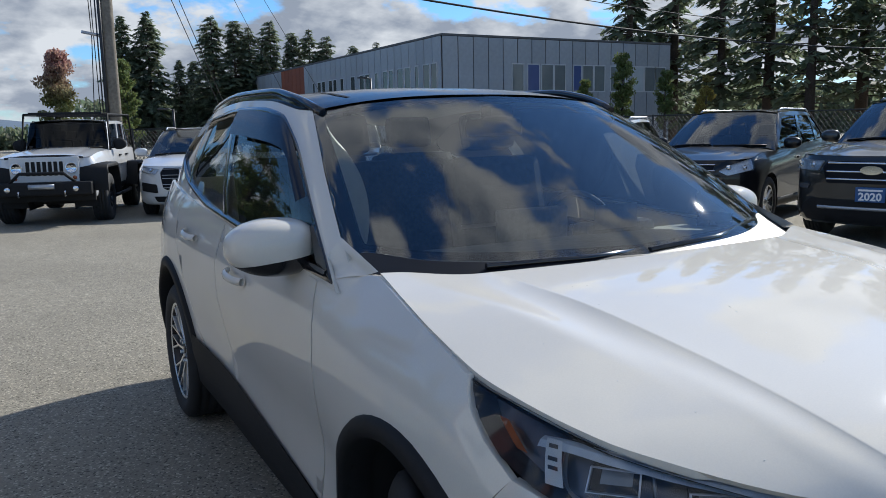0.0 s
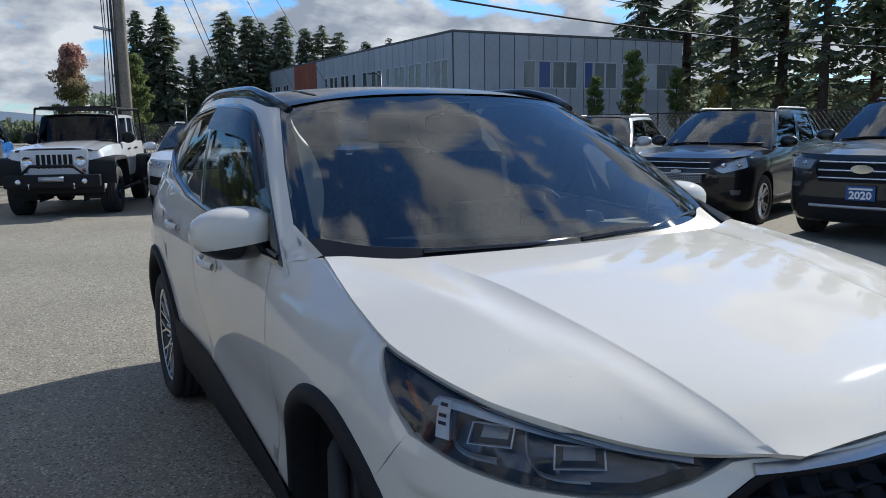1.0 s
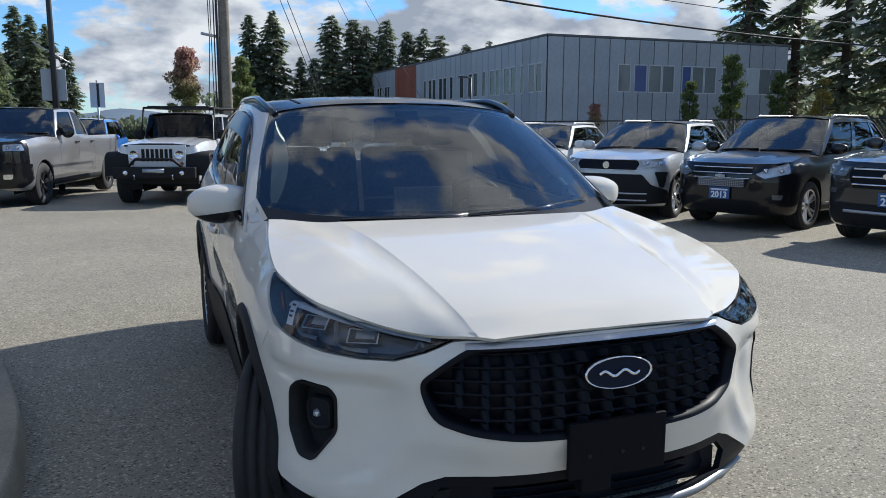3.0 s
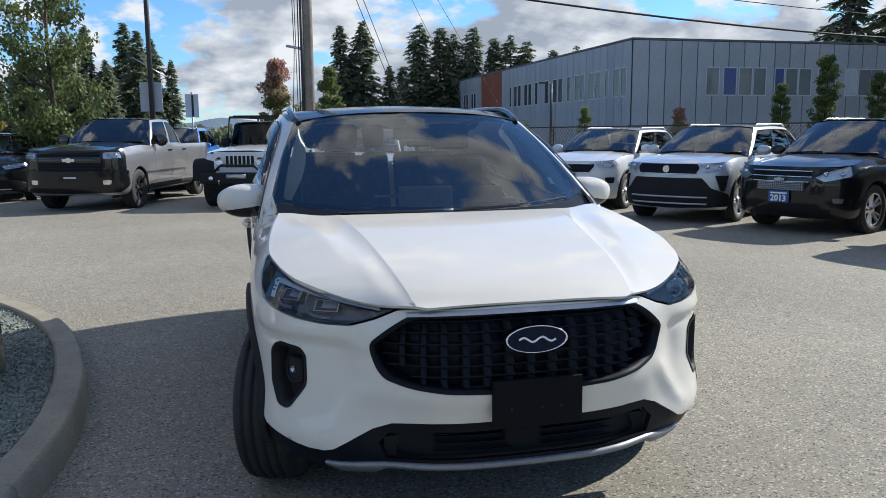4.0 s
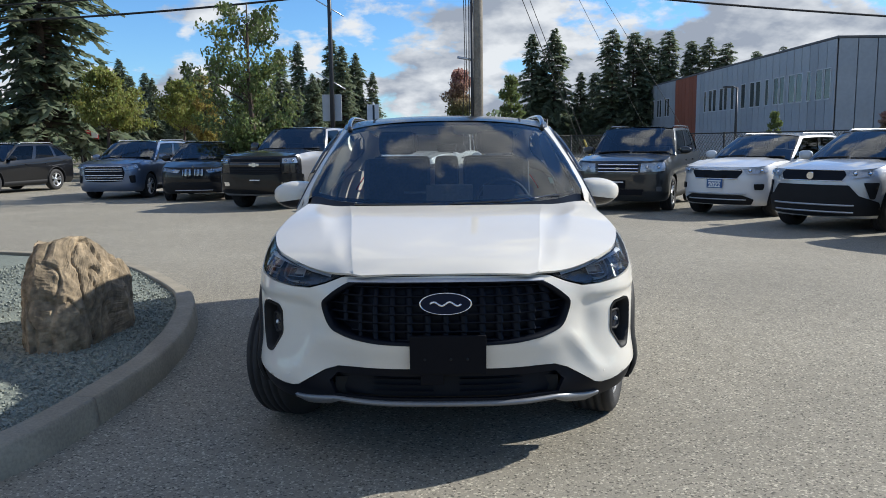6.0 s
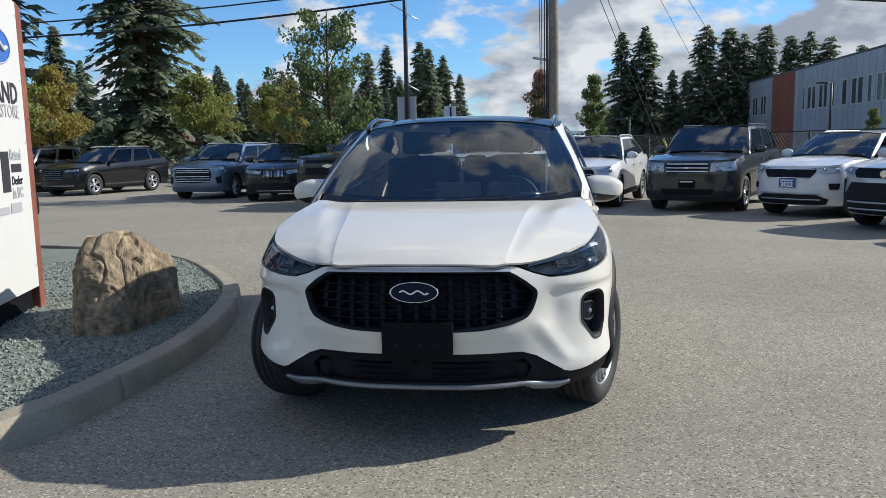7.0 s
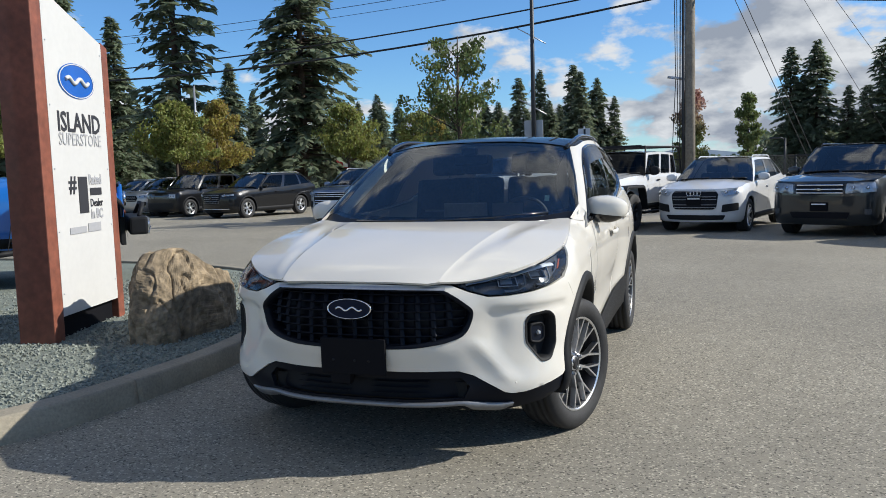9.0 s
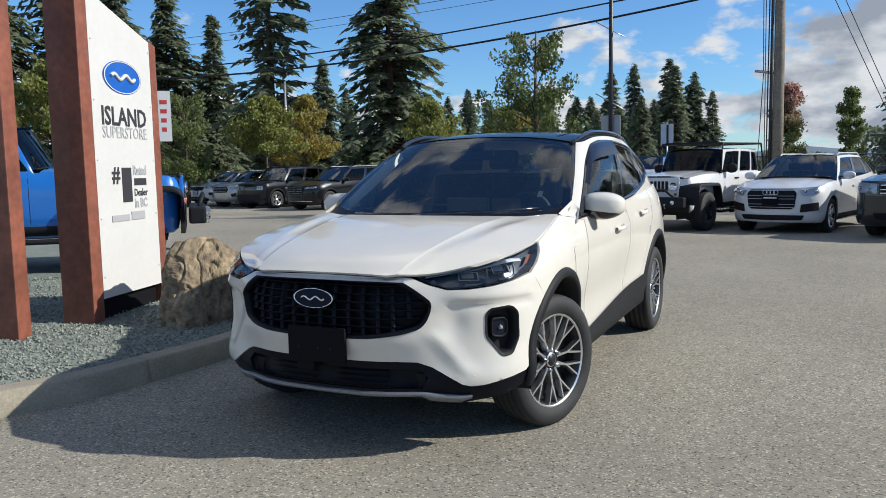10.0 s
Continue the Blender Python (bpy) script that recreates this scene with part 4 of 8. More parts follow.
    for k in range(len(ra)):
        hb.faces.new((ra[k], ra[(k + 1) % len(ra)], rb[(k + 1) % len(ra)], rb[k]))
    hood = part("bonnet", hb, "pearl", car, "pearl white bonnet with two creases")
    drop = bmesh.new()
    rnd = random.Random(5)
    for _ in range(60):
        x, y = rnd.uniform(-0.7, 0.75), rnd.uniform(0.15, 1.0)
        if abs(x) < hood_x(y) - 0.05:
            r = rnd.uniform(0.0008, 0.0017)
            bmesh.ops.create_uvsphere(drop, u_segments=6, v_segments=4, radius=r, matrix=Matrix.Translation(hood_at(x, y, 0.0)) @ Matrix.Diagonal((1, 1, 0.5, 1)))
    part("water_drops", drop, "white", hood, "scattered water drops", "stuff")

    # gutter under the bonnet's edges
    for sg in (-1, 1):
        gt = grid_sheet(lambda y, q: Vector((sg * (hood_x(y) + 0.006 * (1 - q) - 0.03 * q), y, hood_z(y) - (0.016, 0.030)[q])), steps(0.16, 1.42, 24), (0, 1))
        part("bonnet_gutter", gt, "cladding", car, "dark gutter along the bonnet")

    # the wing's corner that runs up into the pillar
    for sg in (-1, 1):
        gp = lambda u, v: esc_top.at(u, v)

        def crest(y, z):
            p = esc.side(y, z, 0.002)
            p.x += (1 - smooth((y - 1.32) / 0.11)) * (hood_x(y) + 0.004 - esc.side(y, hood_z(y) - 0.003).x)
            return p
        foot = [Vector((0.800, 1.296, 1.102)), crest(1.345, 1.087), crest(1.40, 1.077), crest(1.46, 1.060), crest(1.512, 1.052)]
        head = [gp(3.36 + 0.16 * i, 0.12) for i in range(5)]
        ff, fh = ([pchip([(i, p[k]) for i, p in enumerate(row)]) for k in range(3)] for row in (foot, head))

        def sweep(t, r):
            """From the wing's crest up into the pillar, hollow in between."""
            a_, b_ = Vector([k(t) for k in ff]), Vector([k(t) for k in fh])
            return a_.lerp(b_, r) - Vector((0.012, 0.0, 0.006)) * math.sin(r * math.pi) * smooth(t / 1.5) + Vector((0.001, 0, 0.001))
        wc = grid_sheet(sweep, steps(0, 4, 18), steps(0, 1, 10))
        for v in wc.verts:
            v.co.x *= sg
        part("wing_corner", wc, "pearl", car, "white wing corner below the pillar")

    # dark shell behind the shut lines
    for sg in (-1, 1):
        back = bmesh.new()
        grid_sheet(lambda s, z: f(sg * s, z, -0.03), steps(S(1.42), S(3.10), 10), (0.28, 0.5, 0.8, 1.0), back)
        part("inner_panel", back, "under", car, "dark inner panel")

    # body sides
    for sg in (-1, 1):
        sd = lambda a, b, o=0: f(sg * a, b, o)
        ar = 0.475
        a1, a2 = S(0.94), S(3.63)
        door1_front = [(S(1.60), 0.362), (S(1.545), 0.50), (S(1.505), 0.64), (S(1.475), 0.78), (S(1.47), 0.90), (S(1.49), 0.98), (S(1.515), 1.055)]
        fender = [(a1 + ar * math.cos(radians(a)), 0.36 + ar * math.sin(radians(a))) for a in range(128, 0, -8)]
        fender = [seam_top, (1.205, 0.800)] + fender[0:] + [(a1 + 0.49, 0.36), (S(1.595), 0.350)] + [(a - 0.006, b) for a, b in door1_front]
        fender += [(S(1.46), 1.060), (S(1.40), 1.080), (S(1.33), 1.090)] + [(S(y) , z - 0.003) for y, z in ((1.29, 1.096), (1.2, 1.084), (1.1, 1.069), (1.0, 1.052), (0.9, 1.034), (0.82, 1.017), (0.745, 1.0))]
        fender += [(1.345, 0.996), (1.30, 0.945), (1.24, 0.905)]
        fb = panel(sd, fender, (), 0.04, 0.015)
        # the wing's crest follows the bonnet's edge
        for v in fb.verts:
            y = v.co.y
            if 0.66 < y < 1.44:
                w = smooth(1 - (hood_z(y) - v.co.z) / 0.13) * smooth((y - 0.66) / 0.08) * (1 - smooth((y - 1.32) / 0.11))
                v.co.x += sg * w * (hood_x(y) + 0.004 - esc.side(y, hood_z(y) - 0.003).x)
        part("front_fender", fb, "pearl", car, "pearl white front wing")
        mid = [(S(2.60), 0.430), (S(2.625), 0.60), (S(2.63), 0.80), (S(2.625), 0.95), (S(2.60), 1.105)]
        top = [(S(y), z) for y, z in ((2.2, 1.088), (1.9, 1.072))]
        d1 = part("front_door", panel(sd, [(a + 0.003, b) for a, b in door1_front[::-1]] + [(S(2.0), 0.393)] + mid + top, (), 0.05, 0.015), "pearl", car, "pearl white front door")
        rear_edge = [(S(3.03), 0.497), (S(3.13), 0.58), (S(3.17), 0.66), (S(3.28), 0.80), (S(3.36), 0.92), (S(3.42), 1.05), (S(3.44), 1.165)]
        d2 = part("rear_door", panel(sd, [(a + 0.006, b) for a, b in mid[::-1]] + [(S(2.8), 0.462)] + rear_edge + [(S(3.1), 1.14)], (), 0.05, 0.015), "pearl", car, "pearl white rear door")
        quarter = [(a + 0.006, b) for a, b in rear_edge[::-1]] + [(a2 - ar * math.cos(radians(a)), 0.36 + ar * math.sin(radians(a))) for a in range(16, 180, 8)]
        quarter += [(a2 + 0.50, 0.38), (S(4.45), 0.42), (esc.length - 0.02, 0.45), (esc.length - 0.02, 1.16), (S(4.45), 1.17), (S(4.1), 1.20), (S(3.7), 1.185)]
        part("rear_quarter", panel(sd, quarter, (), 0.05, 0.015), "pearl", car, "pearl white rear quarter")
        tl = panel(lambda a, b, o=0: sd(a, b, o + 0.004), rounded([(S(4.16), 1.0), (S(4.4), 0.98), (S(4.5), 1.0), (S(4.5), 1.12), (S(4.3), 1.13)], 0.02, 3), (), 0.06, 0.02)
        part("tail_lamp", tl, "red_lens", car, "red tail lamp")
        # handles
        for d, y, z in ((d1, 2.27, 0.945), (d2, 3.06, 1.008)):
            hd = grid_sheet(lambda q, r, y=y, z=z: sd(S(y - 0.10 + 0.20 * q), z + 0.012 * q + 0.014 * math.cos(r * math.pi * 2), 0.012 + 0.028 * math.sin(math.pi * min(1, max(0, q))) ** 0.5 + 0.010 * math.sin(r * math.pi * 2)), steps(0, 1, 10), steps(0, 1, 8))
            part("door_handle", hd, "pearl", d, "white door handle")
            cup = panel(lambda a, b, o=0: sd(a, b, o + 0.0025), [(S(y - 0.06) + 0.05 * math.cos(k * math.tau / 16), z + 0.026 * math.sin(k * math.tau / 16)) for k in range(16)], (), 0.03, 0)
            part("handle_recess", cup, "pearl", d)
        if sg > 0:
            flap = [tuple(p) for p in rounded([(S(1.16), 0.93), (S(1.33), 0.93), (S(1.33), 0.77), (S(1.18), 0.76)], 0.05, 5)]
            part("charge_flap", panel(lambda a, b, o=0: sd(a, b, o + 0.003), flap, (), 0.04, 0.008), "pearl", car, "rounded charge port flap")
        # wheel arches, sill and liner in black plastic
        for yc, lo_a, hi_a in ((0.94, 186, 4), (3.63, 168, -6)):
            sc = S(yc)
            cl = bmesh.new()
            angs = steps(radians(lo_a), radians(hi_a), 30)
            grid_sheet(lambda a, q: sd(sc + (0.478, 0.470, 0.436, 0.425, 0.42)[q] * math.cos(a), 0.36 + (0.478, 0.470, 0.436, 0.425, 0.42)[q] * math.sin(a), (0.0, 0.012, 0.018, 0.006, -0.07)[q]), angs, range(5), cl, sg < 0)
            part("arch_trim", cl, "cladding", car, "black wheel arch trim")
            ln = bmesh.new()
            grid_sheet(lambda a, q: Vector((sg * (0.90 - 0.42 * q), yc + 0.425 * math.cos(a), 0.36 + 0.425 * math.sin(a))), steps(radians(190), radians(-10), 16), (0, 0.5, 1), ln)
            ln.faces.new([ln.verts.new((sg * 0.48, yc + 0.43 * math.cos(a), 0.36 + 0.43 * math.sin(a))) for a in steps(radians(195), radians(-15), 16)])
            part("arch_liner", ln, "under", car, "dark wheel arch liner")
        sill = grid_sheet(lambda s, q: sd(s, ((0.36 + (s - S(1.45)) * 0.095) * (1 - q / 4) + 0.215 * q / 4), (0.012, 0.022, 0.014, 0.02, -0.08)[q]), steps(S(1.40), S(3.20), 20), range(5))
        part("sill", sill, "cladding", car, "black sill moulding")
        # mirror
        mb = bmesh.new()
        bmesh.ops.create_uvsphere(mb, u_segments=32, v_segments=20, radius=1.0)
        for v in mb.verts:
            x, y, z = v.co
            x = math.copysign(abs(x) ** 0.7, x)
            back = y > 0.35
            v.co = Vector((0.135 * x * (1 - 0.10 * max(0, -z)), 0.115 * (0.35 if back else math.copysign(abs(y) ** 0.8, y)) * (1 + 0.15 * x * -1), 0.086 * math.copysign(abs(z) ** 0.62, z) * (1 - 0.28 * max(0, x) ** 1.5)))
        cap = mb.copy()
        bmesh.ops.bisect_plane(cap, geom=list(cap.verts) + list(cap.edges) + list(cap.faces), plane_co=(0, 0, -0.030), plane_no=(0.14, 0, 1), clear_inner=True)
        bmesh.ops.bisect_plane(mb, geom=list(mb.verts) + list(mb.edges) + list(mb.faces), plane_co=(0, 0, -0.030), plane_no=(0.14, 0, 1), clear_outer=True)
        mat_m = Matrix.Translation((sg * 0.953, 1.74, 1.125)) @ Matrix.Diagonal((sg, 1, 1, 1)) @ pose(0, 0, 0, 0, 0, 6)
        for b_ in (cap, mb):
            for fc in b_.faces:
                fc.smooth = True
            b_.transform(mat_m)
        box((0.16, 0.07, 0.035), (sg * 0.90, 1.735, 1.062), 0.012, bm=mb)
        mir = part("mirror_cap", cap, "pearl", d1, "pearl white mirror housing")
        part("mirror_base", mb, "gloss_black", mir, "black mirror underside and arm")

    # glasshouse: pillars, roof, glass
    g = esc_top.at
    A = 4.0  # front corner of the side glass
    screen = [(u, 0.0) for u in steps(-3.36, 3.36, 44)] + [(3.37, 0.5), (3.28, 0.985)] + [(u, 0.985) for u in steps(3.2, -3.2, 34)] + [(-3.28, 0.985), (-3.37, 0.5)]
    ws = part("windscreen", panel(g, screen, (), 0.06, 0, (0.27, 0.75)), "screen", car, "windscreen reflecting clouds")
    band = [(u, 0.012) for u in steps(-3.33, 3.33, 34)] + [(3.34, 0.5), (3.24, 0.97)] + [(u, 0.97) for u in steps(3.15, -3.15, 34)] + [(-3.24, 0.97), (-3.34, 0.5)]
    hole = rounded([(-2.92, 0.05), (2.92, 0.05), (2.94, 0.91), (1.2, 0.945), (-1.2, 0.945), (-2.94, 0.91)], 0.08, 4)
    part("frit_band", panel(lambda a, b, o=0: g(a, b, o - 0.006), band, [hole], 0.06, 0, (0.27, 0.75)), "gloss_black", ws, "black screen border")
    tag = panel(lambda a, b, o=0: g(a, b, o - 0.004), [(2.02, 0.17), (2.17, 0.165), (2.18, 0.235), (2.03, 0.24)], (), 0.05, 0, (0.27, 0.75))
    part("screen_tag", tag, "green_tag", ws, "pale green and white tag inside the screen")
    wp = bmesh.new()
    for pts in ([(-0.52, 1.225, 1.098), (-0.2, 1.19, 1.096), (0.12, 1.205, 1.098)], [(0.02, 1.185, 1.097), (0.35, 1.225, 1.106), (0.66, 1.35, 1.13)]):
        tube(pts, 0.009, 6, wp)
    part("wiper", wp, "gloss_black", car, "black wiper arms")
    cowl = grid_sheet(lambda u, q: g(u, 0, 0).lerp(hood_at(min(0.8, max(-0.8, g(u, 0, 0).x)), 1.12 + 0.16 * (abs(u) / 3) ** 1.6, -0.02), q) + Vector((0, 0, -0.012 * q)), steps(-3.1, 3.1, 44), (0, 0.5, 1))
    part("cowl", cowl, "grille", car, "black cowl below the screen")
    dlo = rounded([(A + 0.02, 0.02), (A + 0.22, 0.70), (A + 0.55, 0.90), (5.2, 0.925), (6.2, 0.915), (7.2, 0.88), (7.9, 0.78), (8.35, 0.52), (8.30, 0.35), (7.5, 0.13), (6.6, 0.03)], 0.10, 3)
    for sg in (-1, 1):
        gs = lambda a, b, o=0: g(sg * a, b, o)
        frame_ = [(3.38, 0.115), (3.6, 0.115), (3.85, 0.115), (A, 0.11), (A + 0.03, -0.03), (5.0, -0.01), (6, -0.01), (7, -0.02), (8, -0.03), (9, 0.0), (9.35, 0.0), (9.35, 1.0), (9, 1.0), (8, 1.0), (7, 1.0), (6, 1.0), (5, 1.0), (4, 1.0), (3.5, 1.0), (3.30, 1.0), (3.39, 0.5)]
        part("pillar_frame", panel(gs, frame_, [dlo], 0.07, 0.015, (0.35, 0.5)), "pearl", car, "white pillars and roof edge")
        sw = part("side_window", panel(lambda a, b, o=0: gs(a, b, o - 0.008), dlo, (), 0.08, 0, (0.35, 0.5)), "side_glass", car, "tinted side glass")
        tr = bmesh.new()
        for lst, rad in (([(5.98, 0.03), (6.06, 0.5), (6.12, 0.91)], 0.03), ([(7.35, 0.13), (7.42, 0.5), (7.45, 0.86)], 0.022)):
            grid_sheet(lambda q, r, lst=lst, rad=rad: gs(pchip([(b, a) for a, b in lst])(lst[0][1] + (lst[-1][1] - lst[0][1]) * q) + rad * 2 * r, lst[0][1] + (lst[-1][1] - lst[0][1]) * q, 0.004 + 0.004 * (1 - abs(r))), steps(0, 1, 8), (-1, -0.9, 0.9, 1), tr)
        panel(lambda a, b, o=0: gs(a, b, o + 0.002), [(A + 0.03, 0.02), (A + 0.10, 0.28), (A + 0.33, 0.24), (A + 0.36, 0.02)], (), 0.05, 0.01, (0.35, 0.5), tr)
        rb = dense([(a * 0.35, b * 0.5) for a, b in dlo], 0.04)
        c0 = (6.1 * 0.35, 0.45 * 0.5)
        rv = [[tr.verts.new(gs((c0[0] + (a - c0[0]) * q) / 0.35, (c0[1] + (b - c0[1]) * q2) / 0.5, o)) for a, b in rb] for q, q2, o in ((1.008, 1.05, 0.0), (1.004, 1.03, 0.008), (0.988, 0.93, 0.006), (0.985, 0.92, -0.01))]
        for ra, rc in zip(rv, rv[1:]):
            for k in range(len(rb)):
                tr.faces.new((ra[k], ra[(k + 1) % len(rb)], rc[(k + 1) % len(rb)], rc[k])).smooth = True
        part("window_trim", tr, "gloss_black", sw, "gloss black window surround")
        for lst in (((A + 0.16, 0.40), (A + 0.24, 0.66), (A + 0.50, 0.87), (5.0, 0.90), (5.95, 0.91)), ((6.14, 0.905), (6.8, 0.885), (7.4, 0.85))):
            vz = bmesh.new()
            fu, fv = pchip(list(enumerate(p[0] for p in lst))), pchip(list(enumerate(p[1] for p in lst)))
            grid_sheet(lambda q, r: gs(fu(q) + 0.17 * r * (1 - smooth((q - 0.6) / 1.4)), fv(q) - r * (0.05 + 0.17 * smooth((q - 0.6) / 1.2)), 0.014 + 0.018 * math.sin(r * 1.6)), steps(0, len(lst) - 1, 24), (0, 0.3, 0.65, 1), vz)
            part("wind_visor", vz, "smoke", sw, "smoked plastic window visor")
        rail = bmesh.new()
        fr = lambda y: Vector((sg * pchip([(2.08, 0.638), (2.16, 0.655), (2.4, 0.672), (3.0, 0.672), (3.7, 0.63), (3.9, 0.60)])(y), y, pchip([(2.08, 1.515), (2.16, 1.545), (2.32, 1.583), (2.55, 1.612), (3.0, 1.617), (3.5, 1.595), (3.75, 1.565), (3.9, 1.535)])(y)))
        tube([fr(y) for y in steps(2.09, 3.9, 28)], 0.017, 10, rail)
        grid_sheet(lambda y, q: fr(y) + Vector((sg * (0.012, 0.016)[q], 0, (0.0, -0.055)[q])), steps(2.09, 3.9, 28), (0, 1), rail)
        part("roof_rail", rail, "gloss_black", car, "black roof rail")
    rf = bmesh.new()
    ys = steps(2.03, 4.17, 26)
    half_w = pchip([(2.0, 0.62), (2.115, 0.645), (2.19, 0.69), (2.45, 0.712), (2.85, 0.712), (3.25, 0.70), (3.65, 0.672), (4.05, 0.60), (4.2, 0.5)])
    mid_z = pchip([(2.0, 1.578), (2.2, 1.610), (2.6, 1.632), (3.0, 1.632), (3.5, 1.605), (4.0, 1.555), (4.2, 1.535)])
    side_z = pchip([(2.0, 1.528), (2.19, 1.537), (2.45, 1.577), (2.85, 1.59), (3.25, 1.577), (3.65, 1.547), (4.05, 1.502), (4.2, 1.49)])

    def roof_pt(q, y):
        y0 = y + (0.095 * q * q) * (1 - smooth((y - 2.03) / 0.3))
        return Vector((q * half_w(y0), y0, mid_z(y0) + (side_z(y0) - mid_z(y0)) * abs(q) ** 2.4))
    grid_sheet(roof_pt, steps(-1, 1, 24), ys, rf)
    roof_ob = part("roof", rf, "roof_glass", car, "black panoramic glass roof")
    lines = bmesh.new()
    for y in (2.55, 3.2):
        grid_sheet(lambda q, r, y=y: roof_pt(q, y + 0.012 * r) + Vector((0, 0, 0.002)), steps(-0.7, 0.7, 14), (0, 1), lines)
    for q in (-0.72, 0.72):
        grid_sheet(lambda y, r, q=q: roof_pt(q + 0.02 * r, y) + Vector((0, 0, 0.002)), steps(2.2, 3.9, 20), (0, 1), lines)
    part("roof_seam", lines, "cladding", roof_ob, "black roof seal")
    fin = bmesh.new()
    box((0.05, 0.16, 0.07), (0, 3.95, 1.58), 0.02, bm=fin)
    part("antenna_fin", fin, "gloss_black", car, "antenna fin")

    # cabin
    dash = grid_sheet(lambda x, q: Vector((x, (1.25, 1.5, 1.72, 1.80, 1.84, 1.80)[q] + 0.12 * x * x, (1.055, 1.075, 1.07, 1.04, 0.95, 0.70)[q] - 0.02 * x * x)), steps(-0.76, 0.76, 20), range(6))
    box((0.30, 0.03, 0.19), (0.02, 1.78, 1.08), 0.01, bm=dash)
    box((0.34, 0.10, 0.07), (0.38, 1.76, 1.07), 0.03, bm=dash)
    dsh = part("dashboard", dash, "dash", car, "dark dashboard")
    vent = bmesh.new()
    for i in range(16):
        box((0.045, 0.008, 0.01), (-0.45 + i * 0.06, 1.36 + 0.10 * (-0.45 + i * 0.06) ** 2, 1.068), 0, bm=vent)
    part("demister_vent", vent, "satin", dsh, "slotted demister vent")
    paper = box((0.30, 0.004, 0.012), (-0.12, 1.79, 1.125), 0, pose(0, 0, 0))
    part("trim_strip", paper, "satin", dsh, "bright trim strip")
    part("instrument_screen", box((0.20, 0.004, 0.09), (0.33, 1.69, 1.13), 0.0), "satin", dsh, "pale instrument screen")
    wheel_b = lathe([(0.0, 0.165), (0.012, 0.175), (0.024, 0.182), (0.012, 0.19), (0.0, 0.19), (-0.01, 0.178)], 32, "y", closed=True)
    box((0.30, 0.02, 0.04), (0, 0, 0), 0.01, bm=wheel_b)
    box((0.12, 0.03, 0.12), (0, 0, -0.01), 0.02, bm=wheel_b)
    wheel_b.transform(pose(0.37, 1.93, 1.03, -22))
    part("steering_wheel", wheel_b, "inside", car, "black steering wheel")
    for x, y in ((-0.37, 2.45), (0.37, 2.45), (-0.38, 3.3), (0.38, 3.3), (0, 3.32)):
        st = box((0.48 if x else 0.2, 0.50, 0.16), (x, y - 0.2, 0.68), 0.05)
        box((0.48 if x else 0.2, 0.14, 0.62), (0, 0, 0.31), 0.05, Matrix.Translation((x, y + 0.02, 0.72)) @ pose(0, 0, 0, -14), bm=st)
        box((0.26 if x else 0.16, 0.09, 0.17), (0, 0, 0.74), 0.035, Matrix.Translation((x, y + 0.02, 0.72)) @ pose(0, 0, 0, -14), bm=st)
        part("seat", st, "inside", car, "dark cabin seat")
    for sg in (-1, 1):
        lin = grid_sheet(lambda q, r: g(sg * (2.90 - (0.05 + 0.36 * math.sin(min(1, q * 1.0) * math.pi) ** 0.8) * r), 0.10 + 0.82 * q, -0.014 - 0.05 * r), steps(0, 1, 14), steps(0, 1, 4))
        # sun and shade are put into colour: pale right lining, dull left one
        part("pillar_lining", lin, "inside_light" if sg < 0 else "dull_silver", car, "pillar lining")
    head = grid_sheet(lambda q, y: roof_pt(q, y) - Vector((0, 0, 0.035)), steps(-0.95, 0.95, 8), steps(2.1, 4.1, 6))
    part("headlining", head, "inside_light", car, "pale headlining")
    im = box((0.24, 0.03, 0.07), (0.0, 2.0, 1.46), 0.015)
    box((0.10, 0.08, 0.05), (0, 1.98, 1.52), 0.01, bm=im)
    part("rear_view_mirror", im, "gloss_black", car, "rear-view mirror")
    floor_b = box((1.5, 2.9, 0.03), (0, 2.7, 0.42))
    box((1.3, 0.9, 0.5), (0, 0.95, 0.60), 0.02, bm=floor_b)
    box((1.55, 0.03, 0.6), (0, 1.42, 0.72), 0, bm=floor_b)
    part("cabin_floor", floor_b, "under", car, "dark cabin floor and engine bay")
    tail = grid_sheet(lambda x, q: Vector((x, (4.50, 4.46, 4.42)[q] - 0.12 * x * x, (0.5, 1.0, 1.19)[q])), steps(-0.72, 0.72, 8), range(3))
    tg = part("tailgate", tail, "pearl", car, "white tailgate")
    part("rear_window", grid_sheet(lambda u, v: g(math.copysign(11 - abs(u), u), v), steps(-1.65, 1.65, 16), steps(0.02, 0.98, 5)), "side_glass", tg, "rear window glass")

    for x in (-0.83, 0.83):
        add_wheel(car, x * 0.985, 0.915, 0.351, 0.225, 0.246, "fine", -19.0, z=0.346, spin=12)
        add_wheel(car, x * 0.985, 3.63, 0.351, 0.225, 0.246, "fine", z=0.337, spin=40)
    return car


build_crossover()


